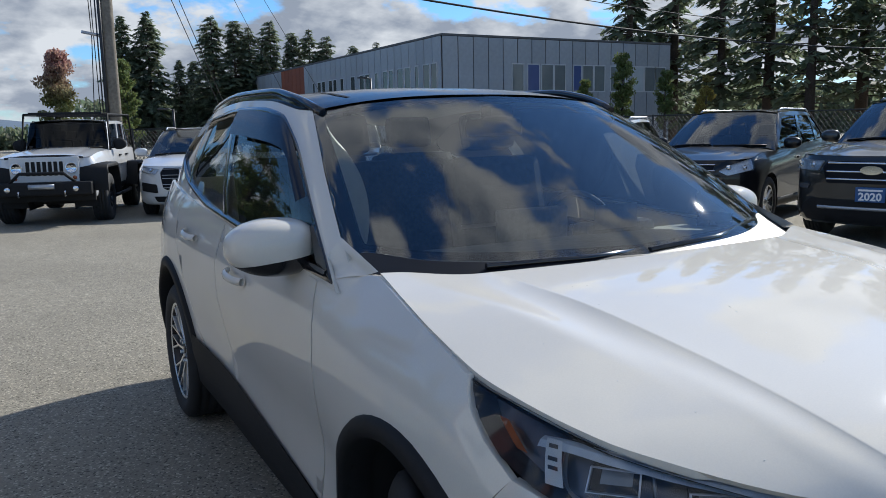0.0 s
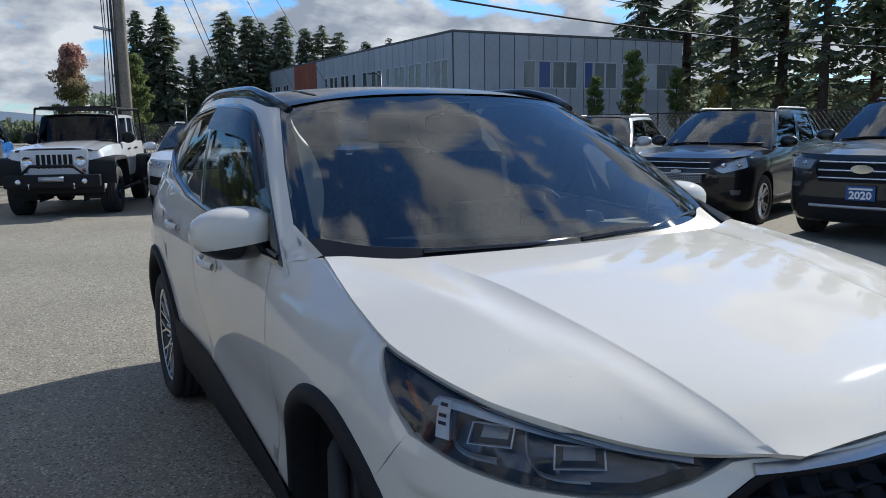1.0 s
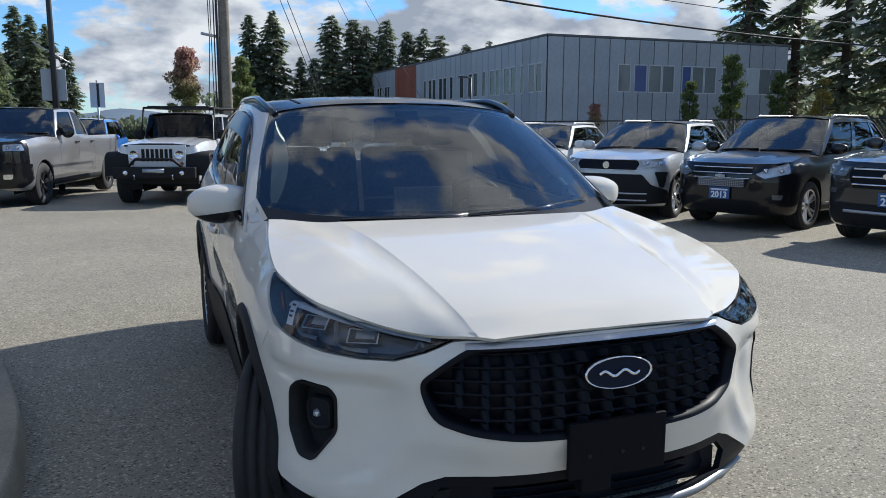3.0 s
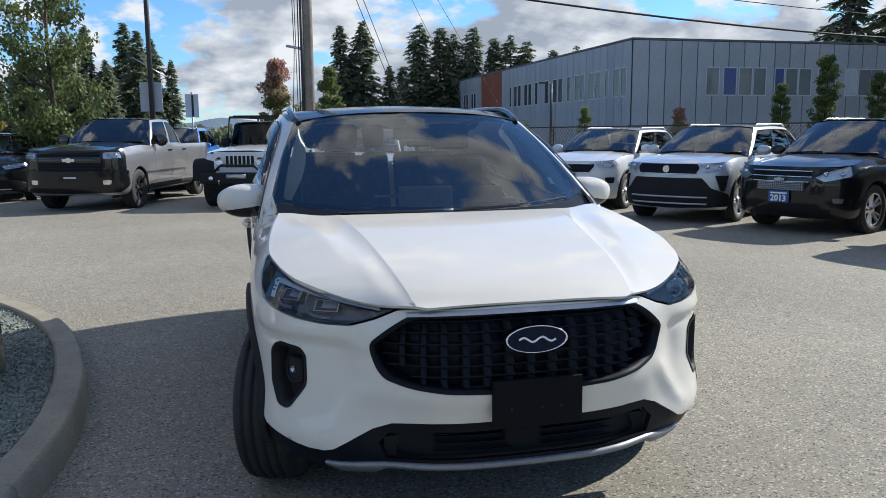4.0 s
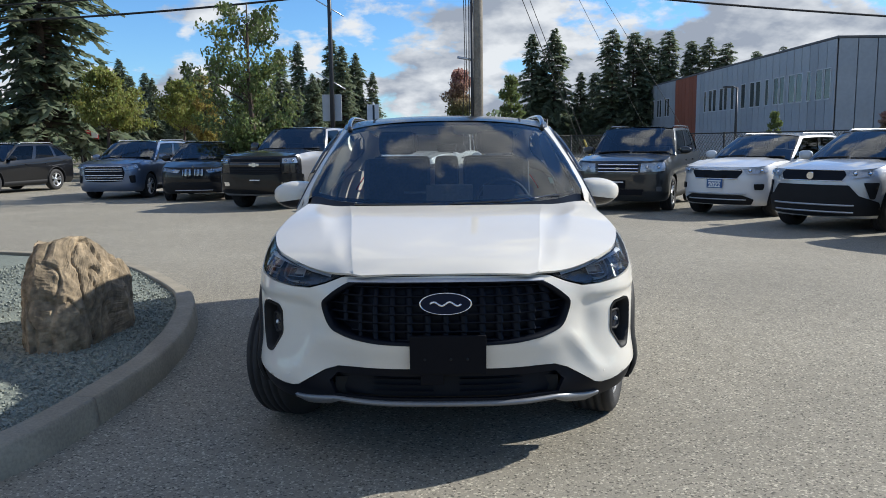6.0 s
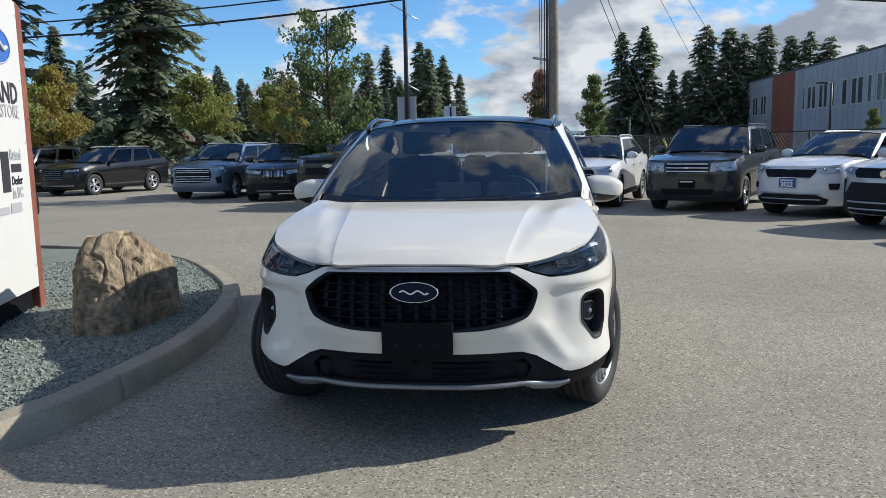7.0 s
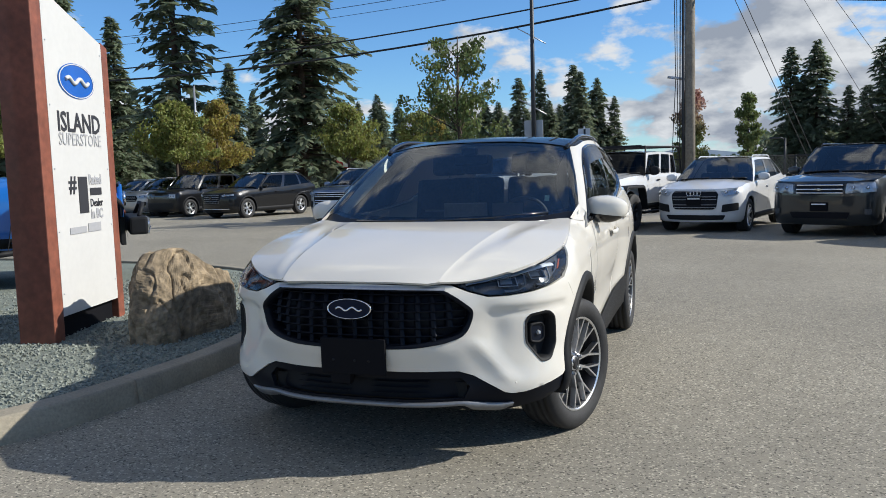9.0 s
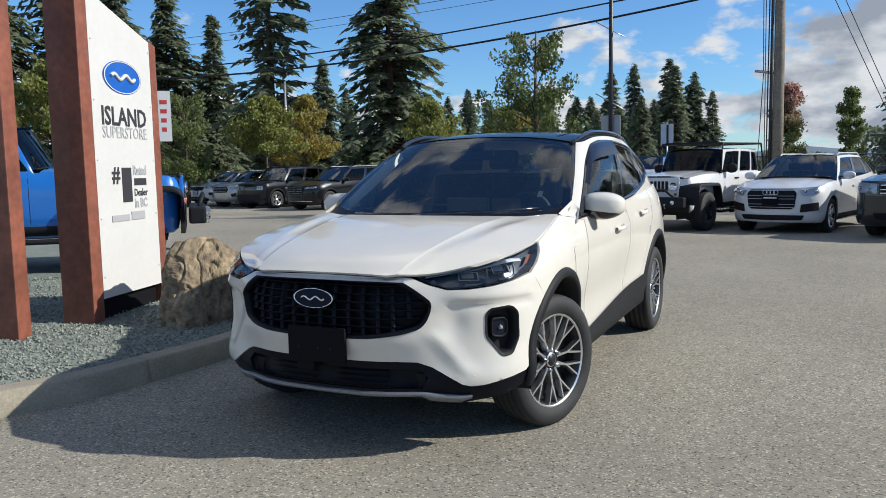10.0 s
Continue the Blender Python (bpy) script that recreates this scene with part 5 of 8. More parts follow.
# ---- ground ----
def build_ground():
    bm = bmesh.new()
    xs = [-600, -300, -150, -80] + steps(-50, 50, 50) + [80, 150, 300, 600]
    ys = [-300, -100, -40] + steps(-20, 60, 40) + [90, 150, 300, 700, 1500]
    grid_sheet(lambda x, y: Vector((x, y, ground_z(x, y))), xs, ys, bm, True)
    g = part("ground", bm, "asphalt", None, "grey worn asphalt lot reaching to the horizon", "structure")
    g["category"] = "ground"
    rnd = random.Random(3)
    peb = bmesh.new()
    for _ in range(900):
        x, y = rnd.uniform(-3.2, 3.5), rnd.uniform(-2.2, 6.0)
        r = rnd.uniform(0.002, 0.006)
        p = Vector((x, y, ground_z(x, y) + r * 0.4))
        vs = [peb.verts.new(p + Vector((a * r * rnd.uniform(0.7, 1.3), b * r * rnd.uniform(0.7, 1.3), c * r))) for a, b, c in ((1, 0, 0), (-0.5, 0.9, 0), (-0.5, -0.9, 0), (0, 0, 0.8))]
        for t in ((0, 1, 3), (1, 2, 3), (2, 0, 3)):
            peb.faces.new([vs[i] for i in t])
    p = part("loose_grit", peb, "concrete", g, "loose pale grit", "stuff")


KERB = [(-9.0, -5.0), (-5.6, -4.4), (-3.9, -3.2), (-3.0, -2.1), (-2.40, -1.1), (-2.03, -0.2), (-1.865, 0.3), (-1.81, 0.8), (-1.78, 1.4), (-1.83, 2.0), (-1.99, 2.8), (-2.25, 3.6), (-2.85, 4.6), (-3.6, 5.55), (-4.7, 6.35), (-6.2, 6.85), (-8.0, 7.1), (-12.0, 7.3), (-20.0, 7.4)]


def kerb_curve(n):
    fx, fy = pchip([(i, p[0]) for i, p in enumerate(KERB)]), pchip([(i, p[1]) for i, p in enumerate(KERB)])
    return [Vector((fx(t), fy(t), 0)) for t in steps(0, len(KERB) - 1, n)]


def build_island():
    pts = kerb_curve(180)
    nrm = []
    for i in range(len(pts)):
        t = (pts[min(i + 1, len(pts) - 1)] - pts[max(i - 1, 0)]).normalized()
        nrm.append(Vector((-t.y, t.x, 0)))
    prof = [(-0.004, -0.03), (0.0, 0.0), (0.018, 0.135), (0.032, 0.150), (0.155, 0.155), (0.17, 0.145), (0.175, 0.02)]
    kerb = thing("kerb", "cast concrete kerb round the gravel island", "kerb", kind="structure")
    k = 0
    while k < len(pts) - 1:
        e = min(len(pts) - 1, k + 34)
        bm = bmesh.new()
        rows = []
        for i in range(k, e + 1):
            sh = 0.003 if i == e and e < len(pts) - 1 else 0
            rows.append([bm.verts.new(pts[i] + nrm[i] * o + Vector((0, 0, z + ground_z(pts[i].x, pts[i].y))) + (pts[max(i - 1, 0)] - pts[i]).normalized() * sh) for o, z in prof])
        for ra, rb in zip(rows, rows[1:]):
            for j in range(len(prof) - 1):
                bm.faces.new((ra[j], rb[j], rb[j + 1], ra[j + 1])).smooth = j in (1, 2, 4)
        bm.faces.new(rows[0])
        bm.faces.new(rows[-1][::-1])
        part("kerb_stone", bm, "concrete", kerb)
        k = e
    bed = bmesh.new()
    inner = [p + n * 0.16 for p, n in zip(pts, nrm)]
    hill = lambda p: 0.115 + 0.05 * smooth((-2.2 - p.x) / 2.5) * smooth((6.6 - p.y) / 2) + 0.012 * noise.noise(Vector((p.x * 1.5, p.y * 1.5, 0)))
    rows = []
    for i, p in enumerate(inner[::2]):
        far = Vector((-20.0, min(p.y, 6.2), 0))
        rows.append([bed.verts.new(Vector((q.x, q.y, hill(q) + ground_z(q.x, q.y)))) for q in (p.lerp(far, t) for t in (0, 0.01, 0.03, 0.06, 0.1, 0.16, 0.25, 0.5, 1))])
    for ra, rb in zip(rows, rows[1:]):
        for j in range(8):
            bed.faces.new((ra[j], rb[j], rb[j + 1], ra[j + 1])).smooth = True
    isl = part("gravel_island", bed, "gravel_bed", None, "planting island of green-grey crushed gravel", "structure")
    isl["category"] = "gravel bed"
    rnd = random.Random(8)
    verts, faces = [], []
    for _ in range(17000):
        i = rnd.randrange(50, 138)
        t = rnd.random() ** 1.6 * 3.6
        p = inner[i] + nrm[i] * t + Vector((rnd.uniform(-0.05, 0.05), rnd.uniform(-0.05, 0.05), 0))
        if p.x < -7:
            continue
        r = rnd.uniform(0.007, 0.016)
        q = Vector((p.x, p.y, hill(p) + ground_z(p.x, p.y) + r * 0.3))
        k = len(verts)
        rot = Euler((rnd.random() * 6, rnd.random() * 6, rnd.random() * 6)).to_matrix()
        for c in ((1, 1, 0.6), (-1, 0.9, 0.7), (-0.8, -1, 0.5), (0.9, -1, 0.8), (0.2, 0, -1)):
            verts.append(q + rot @ Vector(c) * r * rnd.uniform(0.6, 0.9))
        faces += [(k, k + 1, k + 2, k + 3), (k, k + 4, k + 1), (k + 1, k + 4, k + 2), (k + 2, k + 4, k + 3), (k + 3, k + 4, k)]
    me = bpy.data.meshes.new("gravel")
    me.from_pydata(verts, [], faces)
    me.materials.append(M["gravel"])
    tagged(new("gravel", me), "loose green-grey crushed gravel", "gravel", kind="stuff")


def build_rock():
    """A broken slab on edge: fluted upright faces and a ragged top that falls away to one end."""
    crest = pchip([(-0.6, 0.50), (-0.51, 0.55), (-0.38, 0.57), (-0.27, 0.66), (-0.15, 0.66), (-0.02, 0.60), (0.14, 0.50), (0.30, 0.46), (0.43, 0.42), (0.5, 0.36), (0.6, 0.30)])

    rnd = random.Random(27)
    cuts = []
    for _ in range(70):
        t, up = rnd.uniform(0, math.tau), rnd.uniform(-0.15, 0.75) * rnd.random()
        n = Vector((math.cos(t), math.sin(t), up)).normalized()
        cuts.append((n, 1.10 * rnd.uniform(0.80, 1.0) * math.sqrt((0.56 * n.x) ** 2 + (0.27 * n.y) ** 2 + (0.40 * n.z) ** 2)))

    def at(a, v, q):
        c, d = math.cos(a), math.sin(a)
        x0, y0 = 0.57 * math.copysign(abs(c) ** 0.5, c), 0.28 * math.copysign(abs(d) ** 0.6, d)
        k = (1 - (0.26 if c < 0 else 0.10) * v ** 1.2) * q
        p = Vector((x0 * k, y0 * k, 0))
        lump = noise.noise(Vector((x0 * 3.2, y0 * 3.2, v * 1.1 + 3)))
        p += Vector((c, d * 1.4, 0)).normalized() * 0.05 * lump * min(1, q * 1.2)
        top = crest(p.x) + 0.06 * noise.noise(Vector((p.x * 5, p.y * 5, 1))) - 0.05 * (1 - q) * abs(p.y) / 0.25
        p.z = v * top - 0.06 * (1 - v)
        # broken faces: the block is cut by flat planes, then cracked and roughened
        w = p - Vector((0, 0, 0.24))
        for n, h in cuts:
            e = w.dot(n) - h
            if e > 0:
                w -= n * e * 0.92
        p = w + Vector((0, 0, 0.24))
        out = Vector((p.x, p.y * 2.0, 0.15 * v)).normalized()
        crack = max(0.0, 1 - abs(noise.noise(Vector((p.x * 9, p.y * 9, p.z * 3.0 + 2 * p.x)))) * 5)
        chip = noise.noise(Vector((p.x * 15, p.y * 15, p.z * 11)))
        grit = noise.noise(Vector((p.x * 48, p.y * 48, p.z * 40)))
        return p + out * (0.016 * chip + 0.007 * grit - 0.022 * crack ** 2)
    angs = steps(0, math.tau, 190)[:-1]
    bm = bmesh.new()
    rows = [[bm.verts.new(at(a, v, 1.0)) for a in angs] for v in steps(0, 1, 44)] + [[bm.verts.new(at(a, 1.0, q)) for a in angs] for q in (0.96, 0.9, 0.82, 0.72, 0.6, 0.48, 0.36, 0.24, 0.12)]
    n = len(angs)
    for ra, rb in zip(rows, rows[1:]):
        for k in range(n):
            bm.faces.new((ra[k], ra[(k + 1) % n], rb[(k + 1) % n], rb[k]))
    bm.faces.new(rows[-1])
    rock = part("boulder", bm, "rock", None, "rough brown granite boulder standing on the gravel")
    rock.matrix_basis = pose(-2.63, 2.23, 0.12, 0, 0, 94) @ Matrix.Diagonal((1.16, 1.14, 1.06, 1))
    rock["category"] = "boulder"


def fit_text(ob, width):
    """Stretches lettering to a width."""
    xs = [v.co.x for v in ob.data.vertices]
    k = width / (max(xs) - min(xs))
    for v in ob.data.vertices:
        v.co.x *= k
    return ob


def build_sign():
    sign = thing("dealer_sign", "tall timber-framed sign with a white lettered face", "sign", m=pose(-3.47, 2.105, 0.0, 0, 0, 106.2))
    w = 0.95
    zb, zl, zr = 0.32, 2.90, 2.60
    face = bmesh.new()
    vs = [face.verts.new((x, y, z)) for y in (-0.015, 0.05) for x, z in ((-w / 2, zb), (w / 2, zb), (w / 2, zr), (-w / 2, zl))]
    for q in ((0, 1, 2, 3), (7, 6, 5, 4), (0, 4, 5, 1), (1, 5, 6, 2), (2, 6, 7, 3), (3, 7, 4, 0)):
        face.faces.new([vs[i] for i in q])
    fc = part("sign_face", face, "sign_white", sign, "white sign face")
    for x in (-w / 2 + 0.03, w / 2 - 0.03):
        for z in (0.5, 1.0, 1.5, 2.0, 2.5):
            sc = lathe([(-0.0175, 0.001), (-0.0175, 0.008), (-0.014, 0.009)], 8, "y")
            sc.transform(Matrix.Translation((x, 0, z)))
            part("screw", sc, "satin", fc)
    # an added black panel stands for the shade in the gap below
    part("base_panel", box((w - 0.01, 0.03, 0.30), (0, 0.06, 0.22)), "plate_black", sign, "dark gap under the face")
    for x, top, tx, y0, y1 in ((-w / 2 - 0.078, 3.0, 0.15, -0.017, 0.27), (w / 2 + 0.06, 2.60, 0.115, -0.017, 0.22), (-w / 2 - 0.74, 3.1, 0.15, 0.18, 0.47)):
        bm = box((tx, y1 - y0, top), (0, (y0 + y1) / 2, top / 2), 0.008)
        for v in bm.verts:
            if v.co.z > top - 0.1:
                v.co.z -= 0.33 * v.co.x
        bm.transform(Matrix.Translation((x, 0, 0)))
        part("timber_post", bm, "timber", sign, "red-brown stained timber post")
    up = lambda x, z: pose(x, -0.018, z, 90)
    ov = bmesh.new()
    ring = [(0.30 * math.cos(a), 0.145 * math.sin(a)) for a in steps(0, math.tau, 48)[:-1]]
    cz = 2.225
    ov.faces.new([ov.verts.new((x, -0.019, cz + z)) for x, z in ring])
    badge = part("oval_badge", ov, "sign_blue", sign, "blue oval badge with a white rim")
    rimb = bmesh.new()
    rows = [[rimb.verts.new((x * q, -0.023, cz + z * q)) for x, z in ring] for q in (0.96, 0.91)]
    for k in range(len(ring)):
        rimb.faces.new((rows[0][k], rows[0][(k + 1) % len(ring)], rows[1][(k + 1) % len(ring)], rows[1][k]))
    part("badge_rim", rimb, "sign_white", badge, "white rim line")
    sq = bmesh.new()
    for z0, half, amp in ((0.0, 0.185, 0.022),):
        tube([(half * (k / 14 - 1), -0.022, cz + z0 + amp * math.sin(k * 0.45)) for k in range(29)], 0.018, 6, sq)
    part("badge_script", sq, "sign_white", badge, "white strokes")
    fit_text(text_mesh("lettering", "ISLAND", 0.225, "ink", sign, up(0.0, 1.872), bold=0.004), 0.70)
    fit_text(text_mesh("lettering", "SUPERSTORE", 0.145, "ink_grey", sign, up(0.0, 1.735)), 0.70)
    text_mesh("lettering", "#", 0.20, "ink", sign, up(-0.19, 1.37), bold=0.004)
    fit_text(text_mesh("lettering", "1", 0.44, "ink", sign, up(-0.025, 1.262), bold=0.003), 0.15)
    fit_text(text_mesh("lettering", "Rated", 0.115, "ink_grey", sign, up(0.08, 1.405), bold=0.004, align="LEFT"), 0.22)
    fit_text(text_mesh("lettering", "Dealer", 0.095, "ink", sign, up(0.085, 1.205), bold=0.001, align="LEFT"), 0.22)
    fit_text(text_mesh("lettering", "in BC", 0.115, "ink_grey", sign, up(0.085, 1.11), bold=0.004, align="LEFT"), 0.21)
    part("name_bar", box((0.20, 0.004, 0.062), (0.195, -0.019, 1.305)), "ink", sign, "dark bar of lettering")
    web = box((0.27, 0.004, 0.055), (-0.15, -0.019, 0.99))
    box((0.22, 0.004, 0.075), (0.13, -0.019, 1.0), bm=web)
    part("address_bar", web, "ink_grey", sign, "grey bar of small lettering", "stuff")


# ---- poles and wires ----
def build_poles():
    z0 = ground_z(0, 22)
    p = thing("utility_pole", "weathered wooden utility pole with brackets and cables", "utility pole", m=pose(0.97, 22.3, z0))
    part("pole", tube([(0, 0, -0.3), (0, 0, 4), (0, 0, 12.5)], 0.17, 16, taper=0.13), "pole_wood", p, "grey-brown wooden pole")
    part("standoff_arm", tube([(-0.66, -0.02, 4.22), (0, 0, 4.10)], 0.04, 8), "satin", p, "pale standoff arm")
    part("standoff_arm", tube([(-0.30, 0, 7.3), (0.1, 0, 7.2)], 0.03, 8), "satin", p)
    cond = tube([(-0.20, -0.05, -0.2), (-0.20, -0.05, 7)], 0.045, 8)
    tube([(-0.30, -0.05, -0.2), (-0.28, -0.05, 9)], 0.02, 6, cond)
    part("conduit", cond, "pole_steel", p, "dark conduit up the pole")
    w = bmesh.new()
    for a, b in (((-0.42, 0, 4.1), (-0.55, 0.1, 12)), ((-0.42, 0, 4.1), (-0.62, 0, -0.1)), ((-0.35, 0, 1.0), (-0.42, 0, 11))):
        tube([a, b], 0.012, 5, w)
    part("drop_cable", w, "cable", p, "thin drop cables")
    lampz = ground_z(-3.3, 19.5)
    lp = thing("lamp_post", "tall dark steel lamp post with a sign blade", "lamp post", m=pose(-3.3, 19.5, lampz))
    part("post", tube([(0, 0, -0.1), (0, 0, 4), (0, 0, 8.6)], 0.075, 12, taper=0.05), "pole_steel", lp, "dark steel post")
    blade = box((0.55, 0.04, 0.75), (-0.02, 0.09, 2.55), 0.01)
    part("sign_blade", blade, "cladding_grey", lp, "dark sign seen from behind")
    for z in (5.18, 3.17):
        part("banner_arm", tube([(-0.43, 0, z + 0.24 - lampz), (0.39, 0, z - 0.25 - lampz)], 0.016, 6), "satin", lp, "pale banner arm")
    sp = thing("road_sign", "white rectangular road sign on a thin post", "road sign", m=pose(-2.65, 24.9, ground_z(0, 25)))
    part("post", tube([(0, 0, 0), (0, 0, 3.0)], 0.03, 8), "satin", sp, "thin steel post")
    part("plate", box((0.42, 0.02, 0.75), (0, -0.04, 2.55), 0.006), "sign_white", sp, "white plate")
    part("stripe", box((0.07, 0.012, 0.7), (0.02, -0.056, 2.55)), "pole_steel", sp, "dark stripe")


def wire(name, a, b, sag, r, parent):
    a, b = Vector(a), Vector(b)
    pts = [a.lerp(b, t) - Vector((0, 0, sag * 4 * t * (1 - t))) for t in steps(0, 1, 24)]
    part(name, tube(pts, r, 5), "cable", parent)


def build_wires():
    th = thing("overhead_wires", "black overhead power and phone wires along the street", "wires", m=Matrix())
    for a, b, sag, r in WIRES:
        wire("wire", a, b, sag, r, th)


# ---- the long grey building ----
def build_hall():
    x0, y0, x1, y1, zt = 22.5, 43.4, 41.6, 103.0, 7.1
    zb = ground_z(25, 50) - 0.3
    b = thing("office_building", "long two-storey building clad in grey metal panels with strip windows", "building", m=Matrix())
    core = box((x1 - x0 - 0.1, y1 - y0 - 0.1, zt - zb - 0.3), ((x0 + x1) / 2, (y0 + y1) / 2, (zt + zb) / 2 - 0.1))
    part("wall_core", core, "roof_dark", b, "grey wall behind the panels")
    rf = box((x1 - x0 + 0.16, y1 - y0 + 0.16, 0.14), ((x0 + x1) / 2, (y0 + y1) / 2, zt - 0.02), 0.02)
    part("roof", rf, "roof_dark", b, "flat roof with a thin dark edge")
    # panels: south face and west face
    for face in ("south", "west"):
        length = (x1 - x0) if face == "south" else (y1 - y0)
        pw = 1.12
        n = round(length / pw)
        pw = length / n
        for i in range(n):
            a = (i + 0.5) * pw
            rust = face == "west" and 26.2 < a < 33.0
            for z_lo, z_hi in ((zb, zt - 0.1),):
                m = pose(x0 + a, y0 - 0.05, 0) if face == "south" else pose(x0 - 0.05, y0 + a, 0, 0, 0, 90)
                key = (face, rust, round(z_lo, 2))
                if key not in HALL_MESH:
                    bm = box((pw - 0.06, 0.06, z_hi - z_lo - 0.03), (0, 0, (z_lo + z_hi) / 2), 0.0)
                    me = bpy.data.meshes.new("wall_panel")
                    bm.to_mesh(me)
                    bm.free()
                    me.materials.append(M["cladding_rust" if rust else "cladding_grey"])
                    HALL_MESH[key] = me
                o = new("wall_panel", HALL_MESH[key])
                o.parent, o.matrix_basis = b, m
    # windows: groups along both faces
    def window(face, a, w, z_lo, z_hi, kind):
        m = pose(x0 + a, y0 - 0.085, 0) if face == "south" else pose(x0 - 0.085, y0 + a, 0, 0, 0, -90)
        fr = box((w + 0.08, 0.05, 0.07), (0, 0, z_lo))
        box((w + 0.08, 0.05, 0.07), (0, 0, z_hi), bm=fr)
        for x in (-w / 2, w / 2):
            box((0.06, 0.05, z_hi - z_lo), (x, 0, (z_lo + z_hi) / 2), bm=fr)
        fo = part("window", fr, "frame_white", b, "pale window frame")
        fo.matrix_basis = m
        pn = box((w, 0.02, z_hi - z_lo), (0, 0.01, (z_lo + z_hi) / 2))
        part("pane", pn, kind, fo)
    for a, w, k in HALL_SOUTH:
        window("south", a + 0.1, w, 3.65, 5.40, k)
    for a, w, k in HALL_WEST:
        window("west", a, w, 3.6, 5.4, k)


HALL_MESH = {}
HALL_SOUTH = [(5.52, 0.93, "window_pale"), (6.77, 0.95, "blue_panel"), (7.90, 0.96, "window_pale"), (8.95, 0.93, "window_pale"), (10.42, 0.71, "blue_panel"), (11.34, 0.92, "window_pale"), (12.36, 0.94, "window_pale"),
              (13.7, 0.7, "window_pale"), (14.4, 0.65, "window_pale"), (15.94, 0.98, "grey_panel"), (17.03, 1.0, "window_pale"), (18.04, 1.0, "window_pale")]
# strip windows of the long side: where each one begins and ends, from the corner
HALL_WEST = [((a + b) / 2, b - a - 0.12, "window_dark") for a, b in ((0.45, 1.35), (1.45, 2.45), (3.0, 3.65), (4.2, 5.2), (5.3, 6.35), (6.9, 7.75), (7.85, 8.75), (9.5, 10.2), (10.95, 11.95), (12.05, 13.05), (13.85, 14.85), (16.25, 17.05),
             (17.75, 18.65), (18.75, 19.7), (20.4, 21.35), (21.45, 22.4), (23.0, 23.65))] + [(35.0 + g + k, 0.8, "window_dark") for g in (0, 3.0, 6.0, 9.0, 12.0, 15.0, 18.0) for k in (0, 0.95)]
WIRES = [((0.97, 22.3, 6.42), (60, 22.3, 6.57), 1.92, 0.036), ((0.97, 22.3, 6.58), (-38, 22.3, 6.55), 1.29, 0.036),
         ((0.97, 22.3, 7.41), (60, 22.3, 7.67), 2.18, 0.016), ((0.97, 22.3, 6.99), (-42, 22.3, 6.82), 1.2, 0.026),
         ((0.97, 22.3, 7.89), (-42, 22.3, 7.69), 0.88, 0.010), ((0.97, 22.3, 7.60), (-42, 22.3, 7.40), 0.88, 0.008),
         ((1.07, 22.3, 9.6), (5.3, 25.0, 0.2), 0.0, 0.012), ((1.07, 22.3, 8.9), (5.1, 24.8, 0.2), 0.0, 0.012), ((1.07, 22.3, 11.5), (8.2, 26.5, 0.2), 0.0, 0.008), ((1.07, 22.3, 11.9), (9.6, 26.0, 0.2), 0.0, 0.008)]


# ---- trees ----
def leaf_cloud(bm_data, rnd, centre, size, count, leaf):
    """Small leaf quads scattered in a flattened clump."""
    verts, faces = bm_data
    for _ in range(count):
        d = Vector((rnd.gauss(0, 1), rnd.gauss(0, 1), rnd.gauss(0, 1))).normalized() * rnd.random() ** 0.4
        p = centre + Vector((d.x * size.x, d.y * size.y, d.z * size.z))
        rot = Euler((rnd.uniform(0, 6), rnd.uniform(0, 6), rnd.uniform(0, 6))).to_matrix()
        s = leaf * rnd.uniform(0.6, 1.3)
        k = len(verts)
        for c in ((-0.5, -0.3, 0), (0.5, -0.35, 0.1), (0.55, 0.3, 0), (-0.45, 0.35, 0.12)):
            verts.append(p + rot @ Vector(c) * s)
        faces.append((k, k + 1, k + 2, k + 3))


def mesh_from(name, verts, faces, mat):
    me = bpy.data.meshes.new(name)
    me.from_pydata([tuple(v) for v in verts], [], faces)
    me.materials.append(M[mat])
    return me


